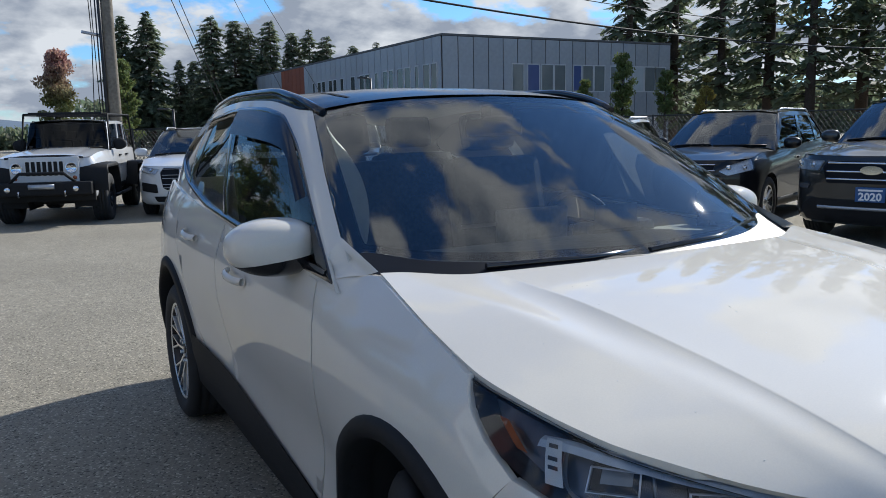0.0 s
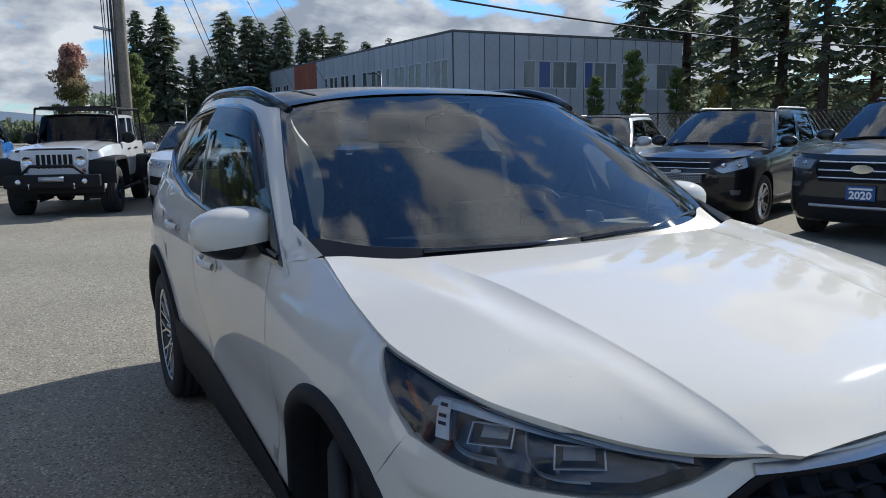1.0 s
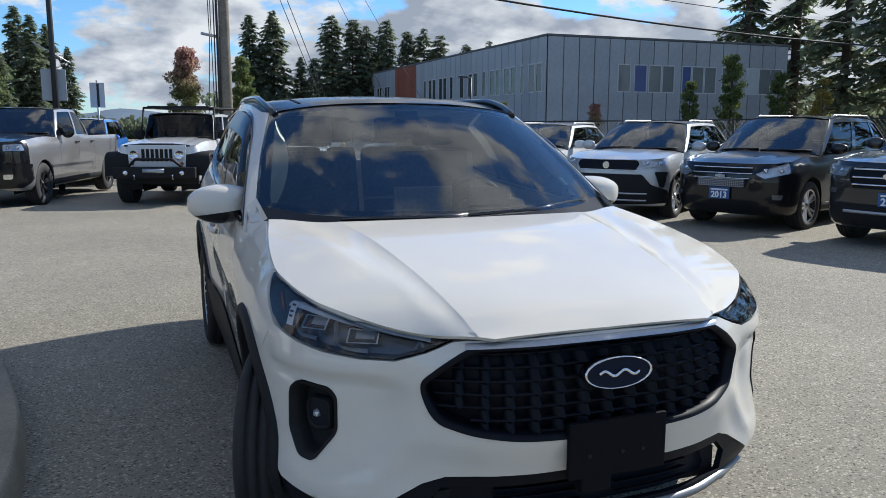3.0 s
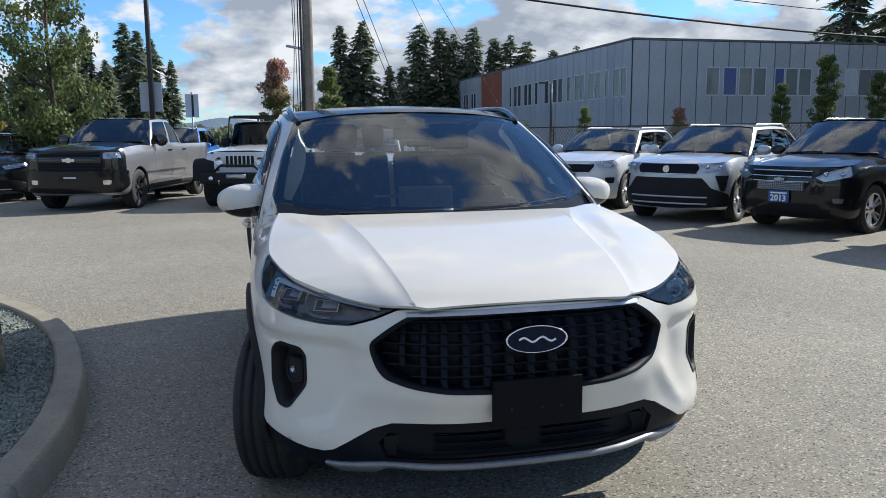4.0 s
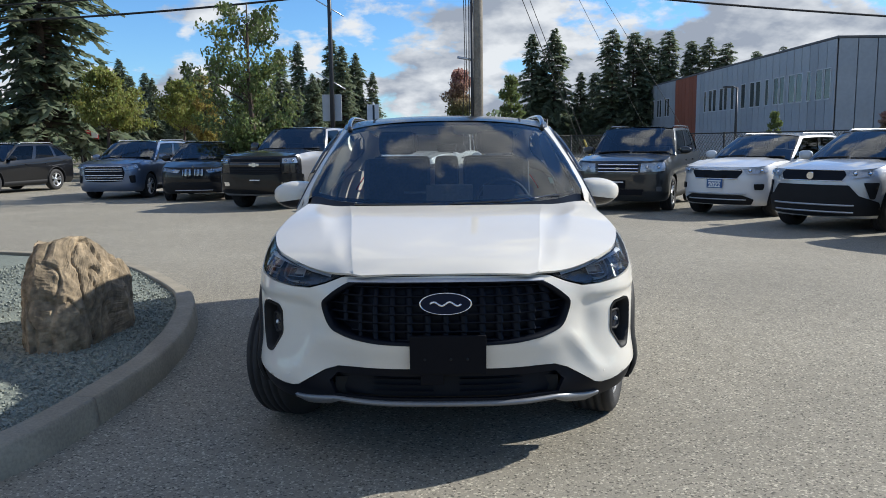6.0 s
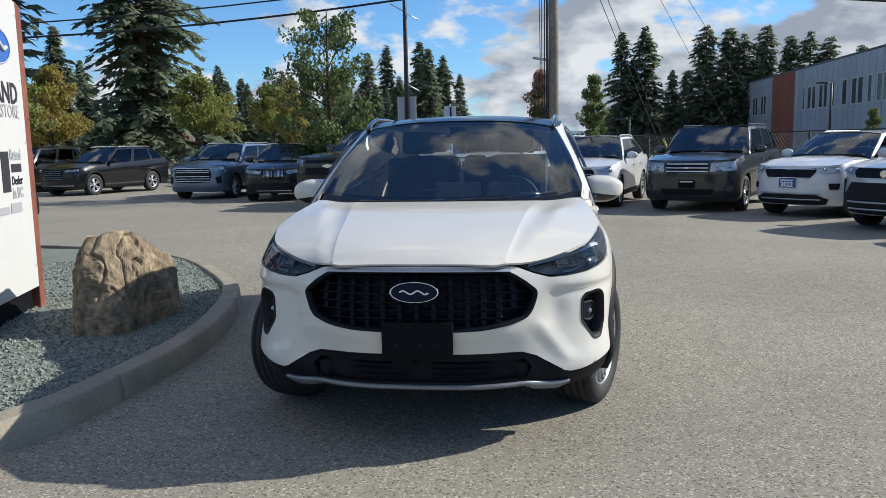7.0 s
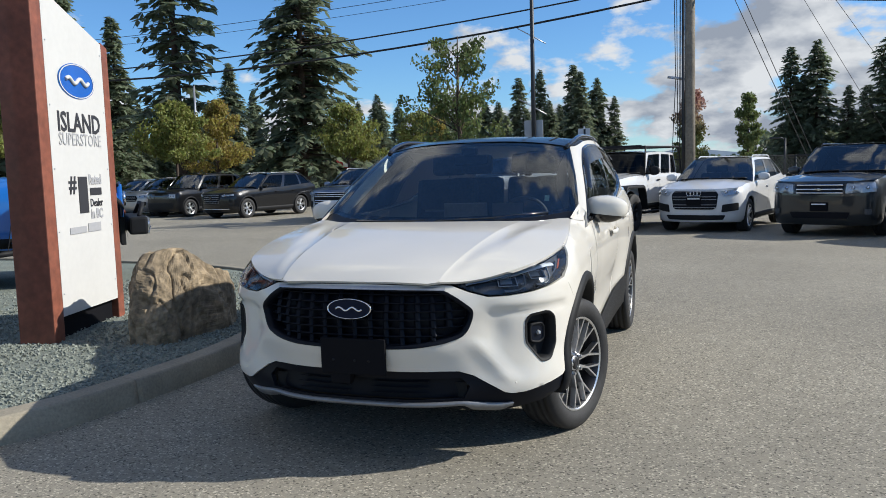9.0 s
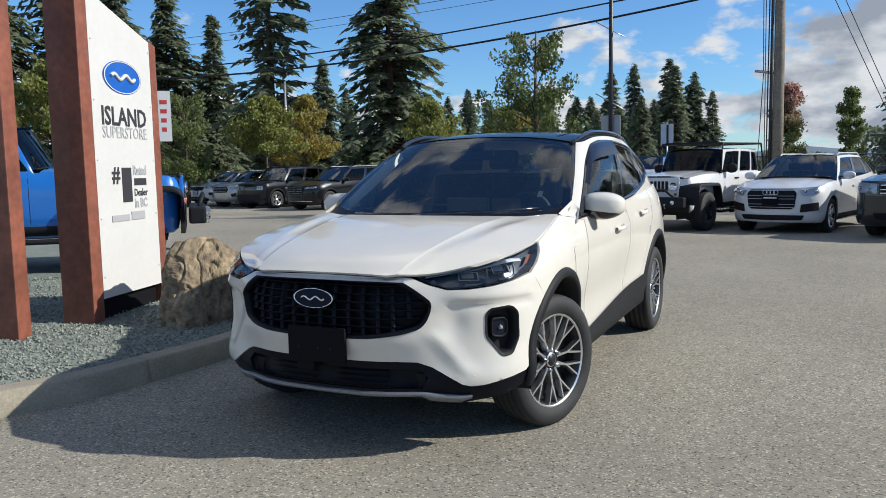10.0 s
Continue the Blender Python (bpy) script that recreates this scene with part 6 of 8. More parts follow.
def conifer_meshes(seed, h, spread, twig=0.5, mat="needles", full=1.0, droop=0.25, bare=0.12, power=0.85):
    """Trunk and crown of a conifer: uneven drooping limbs, each a fan of hanging twigs."""
    rnd = random.Random(seed)
    trunk = tube([(0, 0, -0.5), (0.05 * rnd.uniform(-1, 1), 0, h * 0.5), (0, 0, h * 0.99)], h * 0.013 + 0.07, 8, taper=0.02)
    limbs = bmesh.new()
    verts, faces = [], []
    lean, up = rnd.uniform(0, math.tau), Vector((0, 0, 1))
    z = h * bare
    while z < h * 0.985:
        q = z / h
        reach = spread * (1 - q) ** power * (0.82 + 0.18 * math.sin(q * 17 + seed)) + 0.10
        for k in range(max(3, int(7 * full))):
            if rnd.random() < 0.15:
                continue
            a = rnd.uniform(0, math.tau)
            r = reach * rnd.uniform(0.5, 1.18) * (1 + 0.16 * math.sin(a + lean))
            z0 = z + rnd.uniform(-0.2, 0.2)
            out = Vector((math.cos(a), math.sin(a), 0))
            side = Vector((-out.y, out.x, 0))
            sag = droop * rnd.uniform(0.4, 1.5) * (1.15 - q)
            at_ = lambda t: Vector((0, 0, z0)) + out * (r * t) + up * (r * (0.16 * t - (0.16 + sag) * t * t))
            if r > 0.5:
                tube([at_(0), at_(0.5), at_(0.95)], 0.02 + 0.010 * r, 3, limbs, taper=0.008, caps=False)
            m = max(2, int(r / (twig * 0.42)))
            for j in range(m):
                t = 0.22 + 0.80 * (j + rnd.random()) / m
                c = at_(t)
                for sg in (-1, 1, 0) if j % 2 else (-1, 1):
                    d = (out * rnd.uniform(0.35, 1.0) + side * sg * rnd.uniform(0.5, 1.1) - up * rnd.uniform(0.15, 0.85)).normalized()
                    ln = min(twig * rnd.uniform(0.55, 1.25), 0.25 + r * 0.5)
                    w = d.cross(up + side * rnd.uniform(-0.6, 0.6)).normalized() * (ln * rnd.uniform(0.16, 0.30))
                    k0 = len(verts)
                    verts += [c - w * 0.4, c + d * ln * 0.5 - w - up * 0.03, c + d * ln, c + d * ln * 0.45 + w]
                    faces.append((k0, k0 + 1, k0 + 2, k0 + 3))
        z += h * 0.0165 * (1.25 - 0.6 * q)
    wood = []
    for nm, bm in (("trunk", trunk), ("branchwork", limbs)):
        me = bpy.data.meshes.new(nm)
        bm.to_mesh(me)
        bm.free()
        me.materials.append(M["bark"])
        wood.append(me)
    return wood[0], wood[1], mesh_from("crown", verts, faces, mat)


def broadleaf_meshes(seed, h, spread, leaf=0.16, mat="leaves", density=1.0, column=False, low=0.24):
    """Trunk with limbs and a crown of many small leaf clumps."""
    rnd = random.Random(seed)
    trunk = tube([(0, 0, -0.3), (0.04, 0.03, h * 0.3), (-0.03, 0.02, h * 0.6), (0, 0, h * 0.93)], 0.018 * h + 0.02, 8, taper=0.015)
    limbs = bmesh.new()
    verts, faces = [], []
    n = int((46 if not column else 70) * density)
    for k in range(n):
        q = rnd.uniform(low, 1.0)
        a = rnd.uniform(0, math.tau)
        env = math.sin(min(1.0, (q - 0.14) / 0.86) ** 0.8 * math.pi * 0.93) if not column else (1 - q) ** 0.6 + 0.25
        r = spread * env * rnd.uniform(0.35, 1.1)
        tip = Vector((math.cos(a) * r, math.sin(a) * r, h * q))
        base = Vector((0, 0, max(h * (low - 0.06), h * q - r * rnd.uniform(0.5, 1.0))))
        mid = base.lerp(tip, 0.5) + Vector((rnd.uniform(-0.1, 0.1), rnd.uniform(-0.1, 0.1), 0.05))
        tube([base, mid, tip], 0.012 + 0.008 * r, 4, limbs, taper=0.005, caps=False)
        for t in (0.55, 0.8, 1.0):
            c = base.lerp(tip, t)
            s = spread * (rnd.uniform(0.12, 0.24) if not column else rnd.uniform(0.2, 0.42))
            leaf_cloud((verts, faces), rnd, c, Vector((s, s, s * 0.75)), 62, leaf * 0.68)
    wood = []
    for nm, bm in (("trunk", trunk), ("branchwork", limbs)):
        me = bpy.data.meshes.new(nm)
        bm.to_mesh(me)
        bm.free()
        me.materials.append(M["bark"])
        wood.append(me)
    return wood[0], wood[1], mesh_from("crown", verts, faces, mat)


def plant(name, meshes, label, x, y, scale=1.0, turn=0.0, group=""):
    t = thing(name, label, "tree", group, pose(x, y, ground_z(x, y), 0, 0, turn) @ Matrix.Scale(scale, 4))
    for nm, me in zip(("trunk", "branchwork", "crown"), meshes):
        o = new(nm, me)
        o.parent = t
        if nm != "trunk":
            tagged(o, kind="stuff")
    return t


def build_trees():
    con = [conifer_meshes(11, 14, 4.2, 0.55, full=1.4), conifer_meshes(12, 14, 3.5, 0.55, full=1.3, droop=0.15), conifer_meshes(13, 14, 4.7, 0.6, full=1.4, droop=0.4)]
    broad_firs = [conifer_meshes(61, 14, 4.4, 0.55, full=1.2, droop=0.2, bare=0.08, power=0.68), conifer_meshes(62, 14, 3.8, 0.55, full=1.0, droop=0.15, bare=0.1, power=0.6), conifer_meshes(63, 14, 4.8, 0.55, full=0.9, droop=0.3, bare=0.1, power=0.75)]
    near = [conifer_meshes(41, 14, 4.0, 0.55, full=1.6, droop=0.2), conifer_meshes(42, 14, 3.0, 0.55, full=1.7, droop=0.35), conifer_meshes(43, 14, 4.0, 0.55, full=1.5, droop=0.3, power=0.7), conifer_meshes(47, 14, 3.1, 0.6, full=0.8, droop=0.15, bare=0.2, power=0.5)]
    tall = [conifer_meshes(51, 14, 2.4, 0.5, full=0.7, droop=0.2, power=0.5), conifer_meshes(52, 14, 2.7, 0.5, full=0.6, droop=0.3, bare=0.2, power=0.45), conifer_meshes(53, 14, 2.1, 0.5, full=0.95, droop=0.2, power=0.7)]
    brd = [broadleaf_meshes(21, 6, 1.8, 0.12, "leaves", 1.2), broadleaf_meshes(22, 6, 2.3, 0.18, "leaves_maple", 1.1, low=0.52), broadleaf_meshes(23, 6, 2.1, 0.18, "leaves_gold", 0.9, low=0.42)]
    col = [broadleaf_meshes(31, 5, 0.8, 0.13, "leaves_gold", 0.55, True), broadleaf_meshes(32, 5, 0.75, 0.13, "leaves", 0.6, True), broadleaf_meshes(33, 5, 0.95, 0.13, "leaves_red", 1.1, True)]
    fir, grp = "tall dark green fir with drooping limbs", "firs behind the lot"

    def by(az, dist, top, kind, name, label, group, base=14.0, eye=(0.5, -3.0)):
        a = radians(az)
        x, y = eye[0] + dist * math.sin(a), eye[1] + dist * math.cos(a)
        plant(name, kind, label, x, y, (top - ground_z(x, y)) / base, az * 7 % 360, group)

    # a lone alder, maples and firs to the west
    plant("alder", brd[0], "slender green alder with an open crown", -5.9, 20.6, 1.02, 30, "broadleaf trees")
    for az, d, top, k in ((-41.4, 60, 12.8, 1), (-37.6, 50, 18.5, 3), (-29.3, 48, 17.0, 2), (-44.5, 60, 15.0, 0), (-47.5, 56, 16.5, 1), (-51, 58, 18, 3), (-55, 56, 18, 2), (-60, 60, 18, 0), (-34.0, 66, 10.5, 0)):
        by(az, d, top, near[k], "fir", fir, grp, eye=(2.16, -3.07))
    for i in range(26):
        by(-44 + i * 1.45, 82 + 9 * math.sin(i * 2.3), 8.6 + 1.5 * math.sin(i * 1.9), con[i % 3], "fir", fir, "woods behind the street", eye=(2.16, -3.07))
    for i in range(24):
        by(-44.5 + i * 1.5, 70 + 5 * math.sin(i * 3.1), 6.6 + 1.3 * math.sin(i * 2.7), con[(i + 1) % 3], "fir", fir, "woods behind the street", eye=(2.16, -3.07))
    for az, top, k in ((-12.0, 12.2, 1), (-9.6, 12.6, 0), (-8.0, 11.0, 2), (-6.8, 9.0, 1)):
        by(az, 88, top, con[k], "fir", fir, grp, eye=(2.16, -3.07))
    for az, top, k in ((5.4, 13.4, 0), (7.0, 13.9, 2), (6.2, 10.5, 1), (8.8, 9.0, 0), (11.0, 13.6, 1), (12.4, 13.2, 0), (13.4, 12.6, 2), (14.8, 13.2, 1), (16.2, 12.0, 0), (17.4, 12.4, 2), (18.6, 11.6, 1), (20.4, 10.6, 0), (22, 11, 2), (24, 11, 1)):
        by(az, 92, top, con[k] if az < 10 else broad_firs[k], "fir", fir, grp, eye=(0.85, -3.44))
    for i in range(13):
        by(9.8 + i * 1.2, 98, 9.4 + 1.4 * math.sin(i * 2.1), broad_firs[i % 3], "fir", fir, "woods behind the street", eye=(0.85, -3.44))
    for az, d, top, k in ((41.5, 70, 24, 3), (44.5, 74, 27, 3), (47.5, 68, 23, 3), (50.5, 66, 26, 3), (53, 62, 23, 1), (56, 66, 27, 3), (59, 62, 24, 3), (63, 62, 26, 0), (68, 60, 26, 3), (74, 58, 25, 2), (80, 60, 24, 0)):
        by(az, d, top, tall[(k + int(az)) % 3], "fir", "very tall fir behind the grey building", "firs behind the building", eye=(-1.5, -1.0))
    for az, d, top, k in ((-24.6, 37, 4.5, 1), (-33.8, 40, 5.0, 2), (-36.5, 38, 4.8, 1), (-42, 38, 5.5, 0), (-46, 36, 5.5, 1), (-19.5, 50, 5.0, 1), (-50, 36, 6, 1)):
        by(az, d, top, brd[k], "maple", "spreading maple turning yellow-green", "broadleaf trees", 6.0, eye=(1.0, -3.3))
    plant("young_tree", col[0], "narrow young tree with yellowing leaves", -12.6, 38.0, 1.0, 0, "young street trees")
    plant("young_tree", col[2], "narrow young tree with reddish top", 0.6, 40.0, 1.06, 50, "young street trees")
    plant("young_tree", col[1], "narrow young green tree", 3.4, 40.0, 1.0, 90, "young street trees")
    for x, y, k, s in ((27.8, 36, 1, 0.82), (31.5, 37, 1, 1.15), (36.0, 38, 1, 0.98), (38.6, 37, 0, 0.9), (21.0, 35, 2, 0.55), (15.0, 33.5, 1, 0.55)):
        plant("young_tree", col[k], "narrow young tree before the grey building", x, y, s, x * 40, "young street trees")


def build_fence():
    fn = thing("chain_link_fence", "dark chain-link fence behind the parked cars", "fence", kind="structure", m=Matrix())
    pts = [(-1.0, 24.0), (6.5, 22.0), (11.5, 17.0), (15.5, 10.0), (17.0, 3.0)]
    for a, b in zip(pts, pts[1:]):
        n = max(1, round(math.dist(a, b) / 2.6))
        for i in range(n):
            p = [a[k] + (b[k] - a[k]) * i / n for k in (0, 1)]
            q = [a[k] + (b[k] - a[k]) * (i + 1) / n for k in (0, 1)]
            z = ground_z(*p)
            part("fence_post", tube([(*p, z), (*p, z + 1.75)], 0.03, 6), "fence", fn)
            part("top_rail", tube([(*p, z + 1.72), (*q, ground_z(*q) + 1.72)], 0.02, 6), "fence", fn)
            net = bmesh.new()
            m = 26
            for k in range(-12, m):
                for sgn in (1, -1):
                    t0, t1 = k / m, (k + 12) / m
                    lo, hi = max(0, t0), min(1, t1)
                    if lo >= hi:
                        continue
                    f0, f1 = (lo - t0) / (t1 - t0), (hi - t0) / (t1 - t0)
                    z0, z1 = (1.7 * f0, 1.7 * f1) if sgn > 0 else (1.7 * (1 - f0), 1.7 * (1 - f1))
                    A = Vector((p[0] + (q[0] - p[0]) * lo, p[1] + (q[1] - p[1]) * lo, z + z0))
                    B = Vector((p[0] + (q[0] - p[0]) * hi, p[1] + (q[1] - p[1]) * hi, z + z1))
                    tube([A, B], 0.008, 3, net, caps=False)
            part("fence_mesh", net, "fence", fn, "", "stuff")


def build_distance():
    bm = bmesh.new()
    fz = lambda x: 16 + 14 * noise.noise(Vector((x * 0.004, 3, 0))) + 12 * math.exp(-((x + 40) / 60) ** 2) + 5 * noise.noise(Vector((x * 0.02, 7, 0)))
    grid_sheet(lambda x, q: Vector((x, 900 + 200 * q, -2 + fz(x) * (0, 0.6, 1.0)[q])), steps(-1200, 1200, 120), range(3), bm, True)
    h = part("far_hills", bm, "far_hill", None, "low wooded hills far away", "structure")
    h["category"] = "hills"


def build_understory():
    """Dark scrub that closes the view below the crowns of the far firs."""
    rnd = random.Random(44)
    verts, faces = [], []
    for _ in range(5200):
        if rnd.random() < 0.55:
            x, y = rnd.uniform(41, 110), rnd.uniform(58, 72)
            h = rnd.uniform(0.0, 5.0)
        else:
            a, d = radians(rnd.uniform(-62, 26)), rnd.uniform(96, 104)
            x, y, h = d * math.sin(a), d * math.cos(a), rnd.uniform(0, 4.8 if not -0.32 < a < 0.06 else 1.6)
        leaf_cloud((verts, faces), rnd, Vector((x, y, h)), Vector((1.5, 1.5, 0.9)), 14, 0.55)
    ob = new("scrub", mesh_from("scrub", verts, faces, "needles"))
    tagged(ob, "dark scrub under the far trees", "scrub", kind="stuff")


def build_banner():
    b = thing("banner", "white vertical banner with red marks on a pole", "banner", m=pose(-6.5, 5.5, ground_z(-6.5, 5.5), 0, 0, 45))
    part("pole", tube([(0, 0, 0), (0, 0, 2.75)], 0.03, 8), "pole_steel", b, "thin pole")
    part("cloth", box((0.20, 0.01, 0.72), (0.10, 0, 2.22), 0.0), "sign_white", b, "white cloth")
    for k in range(4):
        part("mark_bar", box((0.10 - 0.012 * k, 0.014, 0.06), (0.10, 0, 2.42 - 0.13 * k)), "red_lens", b)


def build_street_things():
    """Small fixtures along the street behind the parked rows."""
    def lamp(x, y, top, arm, label):
        z = ground_z(x, y)
        lp = thing("street_lamp", label, "street lamp", "street lamps", pose(x, y, z))
        h = top - z
        part("post", tube([(0, 0, -0.1), (0, 0, h * 0.6), (0, 0, h)], 0.07, 10, taper=0.045), "pole_steel", lp, "dark steel post")
        part("arm", tube([(0, 0, h - 0.06), (arm * 0.6, -0.1, h + 0.02), (arm, -0.15, h)], 0.025, 6), "pole_steel", lp)
        part("lamp_head", box((0.42, 0.2, 0.07), (arm * 1.3, -0.16, h), 0.02), "pole_steel", lp, "flat dark lamp head")
    lamp(12.9, 32.6, 3.65, -0.35, "dark street lamp before the grey building")
    lamp(4.7, 34.9, 2.4, -0.35, "dark street lamp beyond the parked row")
    lamp(-24.0, 34.0, 4.4, 0.5, "dark street lamp among the far trees")
    sp = thing("steel_pole", "thin pale steel pole before the far trees", "pole", m=pose(-22.45, 30.0, ground_z(-22, 30)))
    part("shaft", tube([(0, 0, -0.1), (0, 0, 3.0), (0, 0, 6.1)], 0.075, 10, taper=0.05), "satin", sp, "pale steel shaft")
    part("cap", lathe([(6.10, 0.06), (6.16, 0.05), (6.18, 0.001)], 10, "z"), "pole_steel", sp, "dark cap")
    red = thing("shop_sign", "red box sign with a white band far along the street", "sign", m=pose(-21.4, 43.7, ground_z(-21, 43), 0, 0, 25))
    part("panel", box((1.15, 0.25, 0.62), (0, 0, 2.26), 0.02), "bar_red", red, "red panel")
    part("band", box((1.6, 0.2, 0.45), (-1.4, 0.02, 2.2), 0.02), "sign_white", red, "white band")
    part("mark", box((0.34, 0.03, 0.36), (0.36, -0.13, 2.2), 0.02), "sign_white", red, "white square mark")
    for x in (-1.9, -0.4, 0.45):
        part("post", tube([(x, 0, 0), (x, 0, 2.1)], 0.06, 8), "pole_steel", red)
    fn = thing("picket_fence", "low white picket fence beyond the lot", "fence", m=pose(-5.9, 31.9, ground_z(-5, 32), 0, 0, 10))
    for k in range(16):
        part("picket", box((0.06, 0.025, 1.55), (k * 0.1, 0, 0.78), 0.006), "sign_white", fn)
    for z in (0.4, 1.3):
        part("rail", box((1.6, 0.03, 0.07), (0.75, 0.03, z), 0.005), "sign_white", fn)
    # yellow guards on the guy wires' feet
    for x0, y0, x1, y1, zt in ((1.07, 22.3, 5.3, 25.0, 9.6), (1.07, 22.3, 8.2, 26.5, 11.5)):
        a, b = Vector((x0, y0, zt)), Vector((x1, y1, 0.2))
        gd = thing("wire_guard", "yellow plastic guard round a guy wire", "guard", "wire guards", Matrix())
        part("tube", tube([b.lerp(a, 0.01), b.lerp(a, 0.13)], 0.035, 8), "guard_yellow", gd)
        part("foot", box((0.14, 0.14, 0.25), (b.x, b.y, ground_z(b.x, b.y) + 0.12), 0.02), "concrete", gd, "concrete anchor")


M["guard_yellow"] = material("yellow plastic", (0.62, 0.46, 0.05), 0.5, 0, 0, 0.1, 20)


# ---- parked vehicles ----
def car_surfaces(c):
    """Wrap and glasshouse of an ordinary car from its main sizes."""
    w, L, n, clr, p = c["w"], c["L"], c.get("nose", 0.55), c.get("clr", 0.22), c.get("square", 2.8)
    plan = [(w * q, n * (1 - (1 - q ** p) ** 0.5)) for q in (0, 0.25, 0.45, 0.6, 0.72, 0.82, 0.9, 0.96, 0.99)] + [(w, n + 0.08), (w, L * 0.35), (w * 0.99, L * 0.6), (w, L - 0.9)]
    rn = c.get("tail", 0.4)
    plan += [(w * q, L - rn * (1 - (1 - q ** 3) ** 0.5)) for q in (0.985, 0.93, 0.82, 0.6, 0.3, 0)]
    zn, b0, b1 = c["z_nose"], c["belt"][0], c["belt"][1]
    zs = c.get("shoulder", b0 - 0.1)
    wide = c.get("flat", 0.02)
    prof = [
        (0.0, [(clr, 0.12), (clr + 0.08, 0.04), (0.5, 0.0), (zn - 0.2, 0.0), (zn - 0.08, 0.02), (zn, 0.06), (zn + 0.1, 0.22)]),
        (n * 0.7, [(clr, 0.12), (clr + 0.08, 0.03), (0.5, 0.0), (zn - 0.15, 0.005), (zn - 0.05, 0.03), (zn + 0.05, 0.09), (zn + 0.16, 0.22)]),
        (c["y_cowl"] * 0.8, [(clr, 0.10), (clr + 0.1, 0.03), (0.55, wide), (0.72, 0.0), (zs - 0.1, 0.0), (zs, 0.02), (b0 - 0.01, 0.06), (b0 + 0.1, 0.17)]),
        (L * 0.5, [(clr, 0.10), (clr + 0.1, 0.05), (0.5, wide * 1.6), (0.72, wide * 0.5), (zs - 0.08, 0.0), (zs, 0.008), (b0, 0.035), (b1 + 0.1, 0.09)]),
        (L - 0.5, [(clr, 0.10), (0.4, 0.02), (0.7, 0.0), (b1 - 0.1, 0.01), (b1, 0.05), (b1 + 0.12, 0.12)]),
    ]
    wr = Wrap(plan, prof)
    yc, yr, zr, rw = c["y_cowl"], c["y_roof"], c["z_roof"], c["roof_w"]
    gb = w - c.get("in", 0.055)
    yt, yk = c["y_tail"], c["y_back"]
    cz = c["z_cowl"]
    base = [(0, yc, cz + 0.02), (gb * 0.55, yc + 0.05, cz + 0.015), (gb * 0.86, yc + 0.16, cz), (gb, yc + 0.16, b0 - 0.02), (gb, yc + (yk - yc) * 0.42, b0), (gb * 0.985, yc + (yk - yc) * 0.74, (b0 + b1) / 2),
            (gb * 0.93, yk - 0.12, b1), (gb * 0.6, yk, b1), (0, yk + 0.03, b1)]
    top = [(0, yr, zr - 0.03), (rw * 0.55, yr + 0.02, zr - 0.035), (rw * 0.88, yr + 0.07, zr - 0.06), (rw, yr + 0.14, zr - 0.07), (rw, yr + (yt - yr) * 0.45, zr - 0.045), (rw * 0.98, yr + (yt - yr) * 0.78, zr - 0.06),
           (rw * 0.9, yt - 0.08, zr - 0.09), (rw * 0.55, yt, zr - 0.08), (0, yt + 0.02, zr - 0.07)]
    return wr, Ruled(base, top, c.get("bulge", 0.02))


